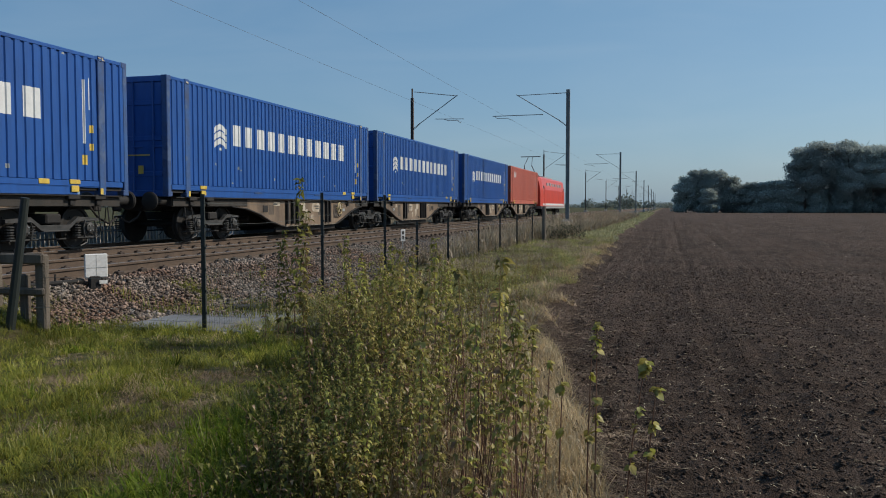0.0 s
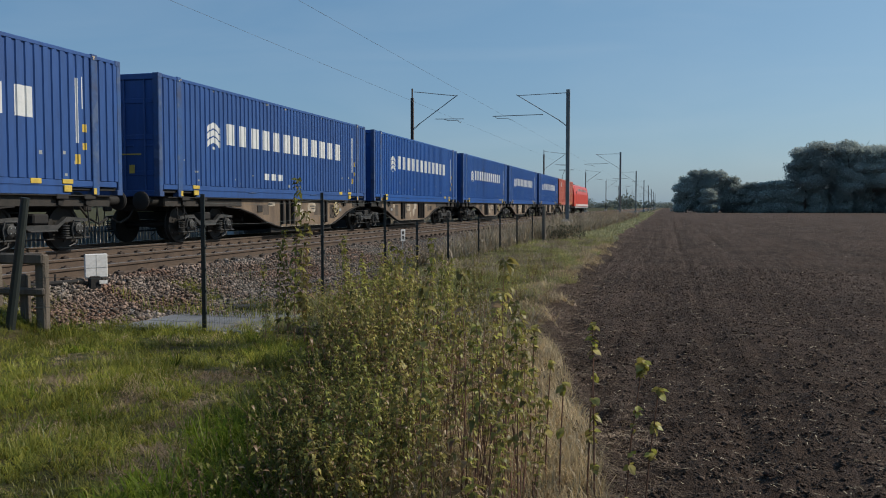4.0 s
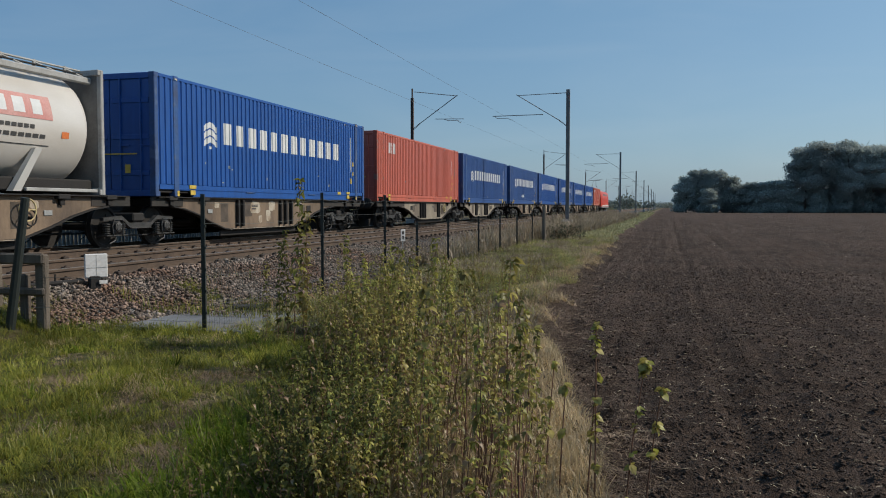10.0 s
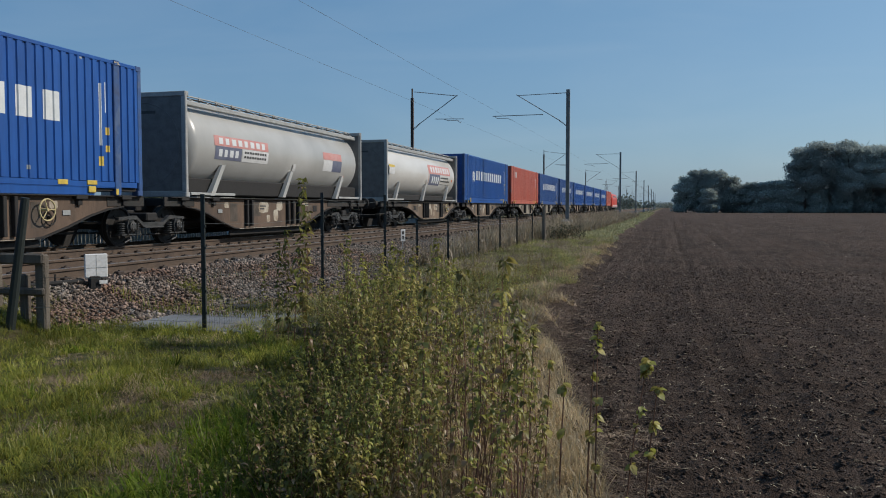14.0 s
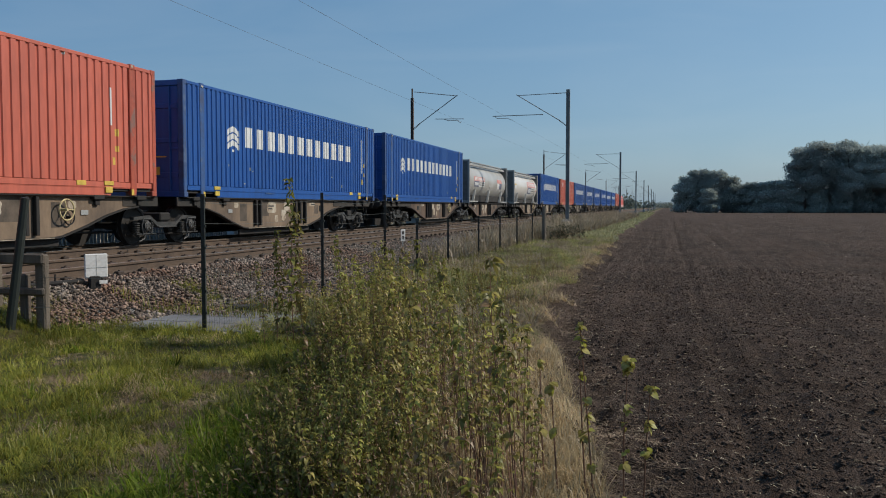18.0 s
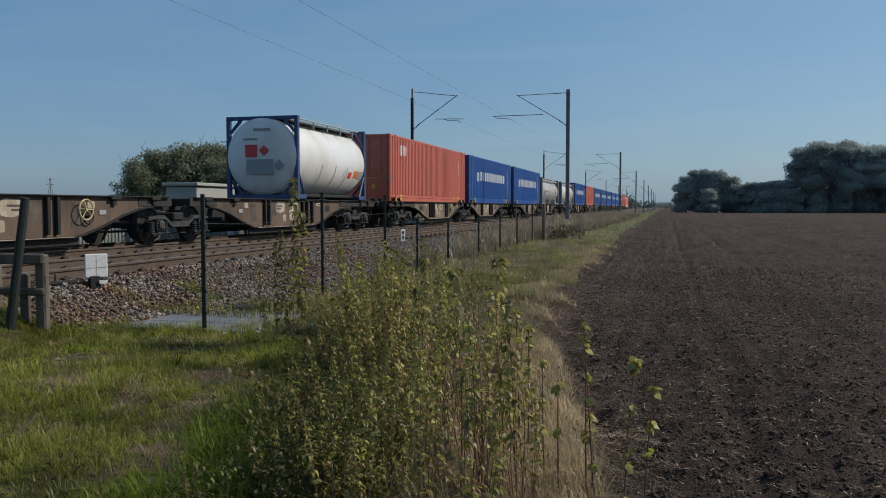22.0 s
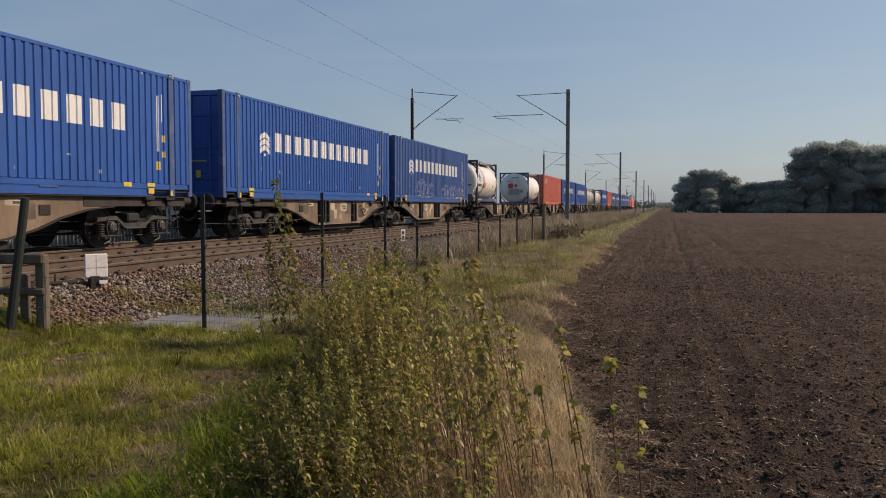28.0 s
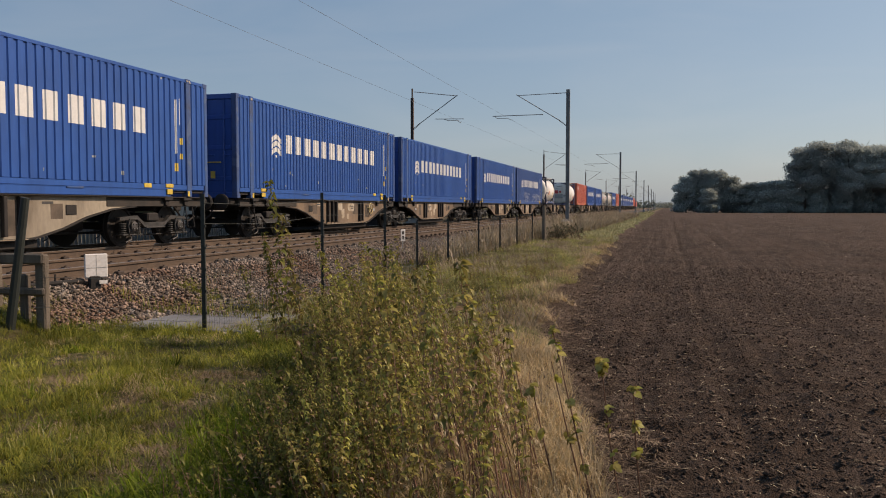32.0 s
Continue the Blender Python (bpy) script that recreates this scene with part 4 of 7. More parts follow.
        b = Build()
        for k, h in enumerate((4, 7, 9, 6, 4)):
            on_shell(b, r, zc, -1.45 + k * 0.09, -1.4 + k * 0.09, -17, -17 + h, 0.008, 2)
        tagged(part("painted_lettering", b, [SIGNDARK], c), kind="stuff")
        put(2.55, 2.68, -2, 6, YELLOW, "placard")
        spill = random.Random(12)
        for k in range(16):                              # brown spills below the hatch and bands
            y0, a0, q = spill.uniform(-0.75, 1.35), spill.uniform(-34, -19), spill.uniform(0.03, 0.13)
            rim = [(y0 + q * 1.3 * math.cos(i * 0.483) * spill.uniform(0.6, 1.2), radians(a0) + q / r * math.sin(i * 0.483) * spill.uniform(0.6, 1.2)) for i in range(13)]
            b = Build().add([((r + 0.004) * math.cos(radians(a0)), y0, zc + (r + 0.004) * math.sin(radians(a0)))] + [((r + 0.005) * math.cos(a), y, zc + (r + 0.005) * math.sin(a)) for y, a in rim],
                            [(0, 1 + (i + 1) % 13, 1 + i) for i in range(13)])
            part("rust_stain", b, [STAIN], c)
        part("grab_rail", Build().path([(1.1, L / 2, 0.42), (1.1, L / 2 + 0.62, 0.42), (1.1, L / 2 + 0.66, 0.5), (1.1, L / 2 + 0.62, 0.76), (1.1, L / 2 + 0.2, 0.76)], 0.022, 8), [WHITE], c)
    else:
        put(0.95, 1.3, -26, -14, SIGNWHITE, "placard")
        put(1.4, 1.75, -27, -16, SIGNRED, "placard")
        put(1.95, 2.4, -26, -13, ORANGE, "placard")
        put(2.4, 2.95, -28, -13, GREYSIGN, "placard")
    # placards on the back dome
    yb = -L / 2 - (0.5 if design else 0.22) - 0.012
    plates = ((-0.25, 1.56, 0.42, 0.4, SIGNRED, 0), (0.2, 1.57, 0.24, 0.24, SIGNRED, 0.785), (0.05, 1.05, 0.95, 0.48, GREYSIGN, 0),
              (0.7, 1.1, 0.26, 0.26, GREYSIGN, 0.785), (0.1, 2.25, 0.6, 0.08, GREYSIGN, 0), (-0.3, 1.95, 0.5, 0.05, GREYSIGN, 0))
    if design:
        plates = ((0.25, 1.7, 0.36, 0.36, GREYSIGN, 0.785), (-0.1, 2.2, 0.5, 0.1, GREYSIGN, 0), (-0.1, 0.95, 0.7, 0.08, GREYSIGN, 0), (0.8, 1.12, 0.36, 0.07, SIGNDARK, 0))
        seat = lambda x, z: yb + 0.3 * (1 - math.sqrt(max(0.0, 1 - ((x * x + (z - zc) ** 2) / r ** 2)))) - 0.004
        ring = [(-0.1 + 0.3 * math.cos(k * math.pi / 12), 1.4 + 0.3 * math.sin(k * math.pi / 12)) for k in range(25)]
        part("painted_emblem", Build().path([(x, seat(x, z), z) for x, z in ring], 0.022, 5), [GREYSIGN], c)
        part("painted_emblem", Build().turned([(0.15, -0.006), (0.15, 0.006)], "y", 18, (-0.1, seat(-0.1, 1.4), 1.4)), [SIGNNAVY], c)
        part("dome_tray", Build().prism_y([(-1.1, 0.1), (1.1, 0.1), (1.1, 0.55), (-1.1, 0.55)], -L / 2 - 0.35, -L / 2 + 0.1), [TANKFRAME], c)
        part("grab_rail", Build().path([(1.1, -L / 2, 0.42), (1.1, -L / 2 - 0.62, 0.42), (1.1, -L / 2 - 0.66, 0.5), (1.1, -L / 2 - 0.62, 0.76), (1.1, -L / 2 - 0.2, 0.76)], 0.022, 8), [WHITE], c)
    for x, z, w, h, m, t in plates:
        o = part("placard", Build().box((0, 0, 0), (w, 0.012, h), turn=Matrix.Rotation(t, 3, "Y")), [m], c)
        rr = math.hypot(x, z - zc)
        o.location = (x, yb + 0.3 * (1 - math.sqrt(max(0.0, 1 - (rr / r) ** 2))) - 0.01, z)
    return c


# ------------------------------------------------------------------ wagons
DECK = 1.84 - RAIL_Z                # container foot above the rail
SLOT = 14.965


def add_bogie(wagon, y):
    """A two-axle bogie; its origin lies on the rails."""
    g = new("bogie")
    g.parent = wagon
    g.location = (0, y, 0)
    g.empty_display_size = 0.1
    for s in (-1, 1):
        poly = [(-1.28, 0.60), (-0.62, 0.60), (-0.36, 0.42), (0.36, 0.42), (0.62, 0.60), (1.28, 0.60), (1.28, 0.66), (0.66, 0.70), (0.40, 0.54), (-0.40, 0.54), (-0.66, 0.70), (-1.28, 0.66)]
        b = Build().prism(poly, s * 0.98, s * 1.08)
        b.box((s * 1.05, 0, 0.42), (0.14, 0.74, 0.03), 0.008)
        part("side_frame", b, [DUSTY], g)
        for ax in (-0.9, 0.9):
            b = Build().box((s * 1.06, ax, 0.46), (0.2, 0.24, 0.32), 0.05)
            b.turned([(0.10, 0), (0.11, 0.02), (0.11, 0.05), (0.06, 0.07)], "x", 14, (s * 1.13, ax, 0.46))
            b.box((s * 1.05, ax, 0.27), (0.2, 0.72, 0.03), 0.008)
            b.path([(s * 1.16, ax - 0.16, 0.28), (s * 1.16, ax - 0.2, 0.46), (s * 1.16, ax - 0.14, 0.62), (s * 1.16, ax + 0.14, 0.62), (s * 1.16, ax + 0.2, 0.46), (s * 1.16, ax + 0.16, 0.28)], 0.016, 5)
            b.path([(s * 1.1, ax, 0.27), (s * 1.12, ax - 0.05, 0.16), (s * 1.1, ax - 0.22, 0.1)], 0.016, 5)
            box = part("axle_box", b, [DUSTY], g)
            for k in range(4 if s > 0 else 0):
                a = math.pi / 4 + k * math.pi / 2
                part("bolt", Build().tube((s * 1.17, ax + 0.07 * math.cos(a), 0.46 + 0.07 * math.sin(a)), (s * 1.21, ax + 0.07 * math.cos(a), 0.46 + 0.07 * math.sin(a)), 0.016, 6), [STEEL], box)
            for d in (-0.26, 0.26):
                b = Build()
                for k in range(5):
                    b.turned([(0.05, 0), (0.085, 0.008), (0.085, 0.028), (0.05, 0.036)], "z", 10, (s * 1.05, ax + d, 0.30 + 0.05 * k))
                part("spring", b, [DUSTY], g)
        part("brake_link", Build().tube((s * 0.9, -1.3, 0.26), (s * 0.9, 1.3, 0.24), 0.018, 6), [BOGIE], g)
    part("bolster", Build().box((0, 0, 0.66), (2.1, 0.42, 0.2), 0.03).box((0, 0, 0.78), (0.7, 0.6, 0.08), 0.02), [GRIME], g)
    sets = []
    for ax in (-0.9, 0.9):
        b = Build().tube((-1.05, 0, 0), (1.05, 0, 0), 0.08, 12)
        for s in (-1, 1):
            prof = [(0.46, s * 0.70), (0.46, s * 0.81), (0.40, s * 0.82), (0.38, s * 0.79), (0.16, s * 0.77), (0.14, s * 0.84), (0.1, s * 0.84)]
            b.turned(prof if s > 0 else prof[::-1], "x", 36)
            b.turned([(0.485, s * 0.69), (0.485, s * 0.72)] if s > 0 else [(0.485, s * 0.72), (0.485, s * 0.69)], "x", 36)
            for k in range(3):
                a = 2 * math.pi * k / 3
                b.box((s * 0.785, 0.26 * math.cos(a), 0.26 * math.sin(a)), (0.02, 0.05, 0.05))
        w = part("wheelset", b, [WHEEL], g, smooth=30)
        w.location = (0, ax, 0.46)
        sets.append(w)
    return sets


def wagon_base(paint, tone):
    """One articulated wagon: two fish-bellied halves over three bogies; origin on the rails at the joint."""
    w = thing("container_wagon", f"articulated flat wagon with {tone} fish-bellied frames", "railway wagon", "container wagons")
    d = DECK
    worn = random.Random(len(tone))
    for h in (-1, 1):
        for s in (-1, 1):
            ys = [(0.55, d - 0.02), (13.95, d - 0.02), (13.95, d - 0.24), (11.2, d - 0.22), (10.4, d - 0.28), (9.6, d - 0.44), (8.9, d - 0.66), (8.2, d - 0.81),
                  (7.9, d - 0.84), (3.9, d - 0.84), (3.6, d - 0.81), (2.9, d - 0.62), (2.3, d - 0.42), (1.7, d - 0.28), (1.2, d - 0.22), (0.55, d - 0.22)]
            poly = [(h * y, z) for y, z in (ys if h > 0 else ys[::-1])]
            sole = part("sole_bar", Build().prism(poly, s * 1.07, s * 1.10), [paint], w)
            part("frame_end", Build().box((s * 1.09, h * 12.1, d - 0.12), (0.05, 3.7, 0.23), 0.01), [FRAMEEND], w)
            part("frame_end", Build().box((s * 1.09, h * 1.05, d - 0.12), (0.05, 1.3, 0.23), 0.01), [FRAMEEND], w)
            part("top_flange", Build().box((s * 1.1, h * 7.25, d - 0.014), (0.22, 13.4, 0.026), 0.006), [GRIME], sole)
            low = Build()
            for (y0, z0), (y1, z1) in zip(ys[3:-2], ys[4:-1]):
                low.add([(s * 1.02, h * y0, z0), (s * 1.17, h * y0, z0), (s * 1.17, h * y1, z1), (s * 1.02, h * y1, z1),
                         (s * 1.02, h * y0, z0 - 0.03), (s * 1.17, h * y0, z0 - 0.03), (s * 1.17, h * y1, z1 - 0.03), (s * 1.02, h * y1, z1 - 0.03)],
                        [(0, 1, 2, 3), (7, 6, 5, 4), (0, 3, 7, 4), (1, 5, 6, 2)])
            part("bottom_flange", low, [GRIME], sole)
            part("flange_edge", Build().box((s * 1.172, h * 5.9, d - 0.852), (0.006, 4.0, 0.012)), [PATCH], sole)
            # dark bar added for the band of shadow under the frame
            part("lower_beam", Build().box((s * 1.0, h * 5.95, d - 0.955), (0.06, 4.7, 0.17), 0.02), [GRIME], w)
            if s > 0:
                part("label_plate", Build().box((s * 1.112, h * 2.95, d - 0.36), (0.016, 0.22, 0.10), 0.004), [GREYSIGN], sole)
                part("label_plate", Build().box((s * 1.112, h * 9.15, d - 0.3), (0.016, 0.3, 0.2), 0.004), [GRIME], sole)
            for y in (4.35, 4.62, 7.0, 7.35, 7.75):
                part("stiffener", Build().box((s * 1.15, h * y, d - 0.42), (0.1, 0.09, 0.74), 0.01), [GRIME], sole)
            for y, z, a, b2 in () if s < 0 or tone.startswith("pale") else ((5.45, -0.26, 0.62, 0.34), (6.25, -0.5, 0.30, 0.36), (8.4, -0.16, 0.5, 0.12), (6.5, -0.22, 0.42, 0.3), (5.75, -0.60, 0.22, 0.22), (3.3, -0.2, 0.24, 0.16)):
                rag = [(h * y + a * max(-0.5, min(0.5, 0.62 * math.cos(i * 0.3927))) * worn.uniform(0.86, 1.06), d + z + b2 * max(-0.5, min(0.5, 0.62 * math.sin(i * 0.3927))) * worn.uniform(0.84, 1.06)) for i in range(16)]
                part("paint_patch", Build().prism(rag, s * 1.100, s * 1.104), [PATCH], sole)
            for y, z, a, b2 in () if s < 0 else ((4.98, -0.28, 0.55, 0.48), (7.55, -0.45, 0.3, 0.66), (3.7, -0.4, 0.4, 0.5), (8.75, -0.33, 0.34, 0.3)):
                part("soot_patch", Build().box((s * 1.1008, h * y, d + z), (0.003, a, b2)), [SOOT], sole)
            for y, z, a, b2 in () if s < 0 else ((5.4, 0.22, 0.36, 0.04), (5.35, 0.3, 0.26, 0.04), (8.5, 0.16, 0.3, 0.05)):
                part("inscription", Build().box((s * 1.107, h * y, d - z), (0.004, a, b2)), [SIGNDARK], sole)
            for y in (1.15, 13.2, 12.4, 2.6):
                b = Build().box((s * 1.16, h * y, d - 0.04), (0.12, 0.34, 0.1), 0.012).box((s * 1.14, h * y, d - 0.14), (0.06, 0.14, 0.14), 0.01)
                part("container_spigot", b, [GRIME], w)
            part("buffer", Build().tube((s * 0.875, h * 13.95, d - 0.1), (s * 0.875, h * 14.5, d - 0.1), 0.1, 12)
                 .turned([(0.19, h * 14.5), (0.22, h * 14.53), (0.22, h * 14.56), (0.16, h * 14.6)][::h], "y", 18, (s * 0.875, 0, d - 0.1)), [GRIME], w, smooth=40)
            part("step_iron", Build().path([(s * 1.14, h * 13.5, d - 0.25), (s * 1.2, h * 13.5, d - 0.75), (s * 1.2, h * 13.2, d - 0.75), (s * 1.14, h * 13.2, d - 0.25)], 0.014, 6), [GRIME], w)
            # brake hand wheel
            if h > 0:
                continue
            k = 20
            ring = [(s * 1.24, h * 3.62 + 0.21 * math.cos(2 * math.pi * i / k), d - 0.30 + 0.21 * math.sin(2 * math.pi * i / k)) for i in range(k + 1)]
            b = Build().path(ring, 0.016, 6)
            for i in range(3):
                b.tube((s * 1.24, h * 3.62, d - 0.30), ring[int(i * k / 3)], 0.012, 6)
            b.tube((s * 1.1, h * 3.62, d - 0.30), (s * 1.26, h * 3.62, d - 0.30), 0.03, 8)
            part("hand_wheel", b, [YELLOWDULL], w, "faded yellow hand wheel")
            back = [(s * 1.16, h * 3.62 + (y - h * 3.62) * 0.7 + 0.16, d - 0.45 + (z - d + 0.30) * 0.7) for _, y, z in ring]
            part("hand_wheel", Build().path(back, 0.016, 6).tube((s * 1.1, h * 3.62 + 0.16, d - 0.45), (s * 1.18, h * 3.62 + 0.16, d - 0.45), 0.03, 8), [GRIME], w)
        for y in (1.0, 2.9, 4.8, 6.7, 8.6, 10.5, 12.4, 13.85):
            part("cross_beam", Build().box((0, h * y, d - 0.13), (2.14, 0.2, 0.2), 0.015), [GRIME], w)
        part("centre_sill", Build().box((0, h * 7.2, d - 0.2), (0.5, 13.4, 0.3), 0.02), [GRIME], w)
        part("brake_cylinder", Build().tube((-0.5, h * 5.2, d - 0.55), (-0.5, h * 6.1, d - 0.55), 0.2, 14), [GRIME], w, smooth=40)
        part("air_tank", Build().tube((0.45, h * 4.3, d - 0.55), (0.45, h * 5.7, d - 0.55), 0.18, 14), [GRIME], w, smooth=40)
        # dark boxes added to close the view of sky between belly and bogies
        for y, ln in ((9.55, 2.1), (2.55, 2.1)):
            part("brake_rigging", Build().box((0, h * y, 0.60), (0.5, ln, 0.46), 0.04).tube((-0.75, h * y, 0.55), (0.75, h * y, 0.55), 0.06, 8), [GRIME], w)
        part("brake_rod", Build().tube((0.2, h * 1.2, 0.32), (0.2, h * 11.4, 0.32), 0.025, 6), [BOGIE], w)
        part("coupling", Build().tube((0, h * 13.95, d - 0.12), (0, h * 14.7, d - 0.2), 0.05, 8).box((0, h * 14.6, d - 0.25), (0.12, 0.25, 0.2), 0.03), [GRIME], w)
        part("brake_hose", Build().path([(0.3, h * 13.95, d - 0.2), (0.32, h * 14.25, d - 0.5), (0.32, h * 14.6, d - 0.62), (0.32, h * 14.9, d - 0.5)], 0.025, 6), [GRIME], w)
    for y in (-12.0, 0.0, 12.0):
        add_bogie(w, y)
    return w


# ------------------------------------------------------------------ locomotive
def locomotive():
    c = thing("locomotive", "red electric locomotive with raised pantograph", "locomotive")
    L = 18.4
    prof = [(-1.48, 0.95), (1.48, 0.95), (1.48, 2.55), (1.30, 3.55), (1.05, 3.75), (-1.05, 3.75), (-1.30, 3.55), (-1.48, 2.55)]
    b = Build()
    n = len(prof)
    secs = [(-L / 2, 0.90), (-L / 2 + 0.5, 1.0), (L / 2 - 0.9, 1.0), (L / 2, 0.88)]
    verts, faces = [], []
    for y, k in secs:
        verts += [(x * k, y, 0.95 + (z - 0.95) * k) for x, z in prof]
    for q in range(len(secs) - 1):
        for i in range(n):
            faces.append((q * n + i, q * n + (i + 1) % n, (q + 1) * n + (i + 1) % n, (q + 1) * n + i))
    faces += [tuple(range(n)), tuple(range(3 * n, 4 * n))]
    body = part("body", b.add(verts, faces), [LOCO], c)
    part("skirt", Build().box((0, 0, 0.86), (2.9, L - 0.4, 0.28), 0.03), [GREYSIGN], c)
    part("windscreen", Build().box((0, -L / 2 - 0.005, 2.75), (2.0, 0.03, 0.75), 0.01), [SIGNDARK], body)
    part("windscreen", Build().box((0, L / 2 + 0.005, 2.75), (2.0, 0.03, 0.75), 0.01), [SIGNDARK], body)
    for s in (-1, 1):
        for y in (-L / 2 + 1.3, L / 2 - 1.3):
            part("cab_window", Build().box((s * 1.455, y, 2.6), (0.03, 0.6, 0.6), 0.008), [SIGNDARK], body)
            part("cab_door", Build().box((s * 1.485, y + (0.75 if y < 0 else -0.75), 1.9), (0.02, 0.62, 1.7), 0.008), [LOCO], body)
        for k in range(6):
            part("louvre", Build().box((s * 1.40, -5 + k * 2.0, 3.1), (0.05, 1.2, 0.3), 0.01), [GREYSIGN], body)
        part("white_stripe", Build().box((s * 1.487, 0, 1.12), (0.008, L - 1.4, 0.2)), [WHITE], body)
        for y in (-L / 2 - 0.02, L / 2 + 0.02):
            part("headlight", Build().turned([(0.11, 0), (0.11, 0.03), (0.08, 0.05)], "y", 12, (s * 0.95, y, 1.6)), [STEEL], body)
            part("buffer", Build().tube((s * 0.875, y, 1.06), (s * 0.875, y + math.copysign(0.5, y), 1.06), 0.12, 12), [GRIME], c)
    part("roof_equipment", Build().box((0, 0, 3.86), (1.5, 7, 0.2), 0.03).box((0, 4.2, 3.9), (1.0, 1.2, 0.3), 0.03).box((0, -4.2, 3.9), (1.0, 1.2, 0.3), 0.03), [GREYSIGN], c)
    for k in range(8):
        part("roof_insulator", Build().turned([(0.05, 0), (0.09, 0.05), (0.05, 0.1), (0.09, 0.15), (0.04, 0.22)], "z", 10, (0.5 - (k % 2), -6.4 + k * 0.35, 3.76)), [INSUL], c)
    z0 = 3.95
    b = Build()
    for s in (-1, 1):
        b.tube((s * 0.55, -6.8, z0), (s * 0.35, -8.3, z0 + 0.85), 0.035, 8)
        b.tube((s * 0.35, -8.3, z0 + 0.85), (s * 0.2, -6.9, z0 + 1.75), 0.025, 8)
    b.tube((-0.95, -6.9, z0 + 1.78), (0.95, -6.9, z0 + 1.78), 0.03, 8).tube((-0.95, -6.6, z0 + 1.78), (0.95, -6.6, z0 + 1.78), 0.03, 8)
    b.tube((-0.55, -6.8, z0), (0.55, -6.8, z0), 0.04, 8)
    part("pantograph", b, [GRIME], c)
    for y in (-5.2, 5.2):
        add_bogie(c, y)
    return c


# ------------------------------------------------------------------ the train
REAR0 = 17.28                        # back of the container in slot 0 at the start
CENTRE = lambda k: REAR0 + LEN / 2 - SLOT * k
TRAIN = []                           # (thing, place along the track at the start, height)


def build_train():
    coats = {"b": (FRAME, "dirty beige"), "p": (FRAMEPALE, "pale grey beige"), "r": (FRAMERUST, "rust brown")}
    built = {}
    for k, coat in zip(range(-3, 18, 2), "bbbpbrbrbbp"):
        y = CENTRE(k) - SLOT / 2
        if coat in built:
            w = copy_thing(built[coat], pose(0, 0, 0))
        else:
            w = built[coat] = wagon_base(*coats[coat])
        TRAIN.append((w, y, RAIL_Z))
    base = container("freight_container", BLUE, "blue 45 foot container with white painted name on its side", "blue containers", "blue", 9)
    aged = container("freight_container", NAVY, "faded dark blue 45 foot container with white painted name", "blue containers", "blue", 16)
    sprayed = container("freight_container", NAVY, "dark blue 45 foot container with white graffiti along the foot", "blue containers", "blue", 5)
    graffiti(sprayed)
    red = container("freight_container", RED, "red 45 foot container with small white emblem", "red containers", "red", 4)
    used = set()

    def place(src, k, z=RAIL_Z + DECK, dy=0.0):
        o = src if src.name not in used else copy_thing(src, pose(0, 0, 0))
        used.add(src.name)
        TRAIN.append((o, CENTRE(k) + dy, z))
    for k, dy in ((-2, 0), (-1, -0.25), (0, 0), (1, -0.25), (5, -0.25), (8, 0), (9, -0.12), (14, 0), (15, -0.25), (16, 0), (17, -0.25)):
        place(base, k, dy=dy)
    for k, dy in ((2, 0), (3, -0.12)):
        place(aged, k, dy=dy)
    for y in (-1.6, -1.15, -0.7):                            # small marks below the name of one of them
        part("painted_mark", on_side(Build(), y, y + 0.28, 0.55, 0.74), [WHITE], aged)
    place(sprayed, 13, dy=-0.45)
    for k in (-3, 4, 10):
        place(red, k)
    place(bulk_tank("dull white bulk tank container with red and dark blue panels", 0), 6)
    place(bulk_tank("dull white bulk tank container with small red panels", 1), 7, dy=-0.25)
    place(small_tank("white tank container in a blue frame with placards", 0), 11, dy=2.0)
    place(small_tank("white tank container with round blue emblem in a blue frame", 1), 12, dy=-2.98)
    TRAIN.append((locomotive(), 86.2, RAIL_Z))
    for ob, y, z in TRAIN:
        ob.matrix_basis = pose(FAR_X, y, z)


build_train()


# ------------------------------------------------------------------ beside the tracks
def rest(x, y):
    return float(ground_z(x, y))


def build_slab():
    s = thing("concrete_path", "pale grey concrete path slab behind the fence", "path slab", at=pose(-5.75, 9.55, 0.06))
    for i in range(3):
        part("slab", Build().box((0, -0.55 + i * 0.56, 0.03), (1.85, 0.55, 0.07), 0.012), [SLAB], s)


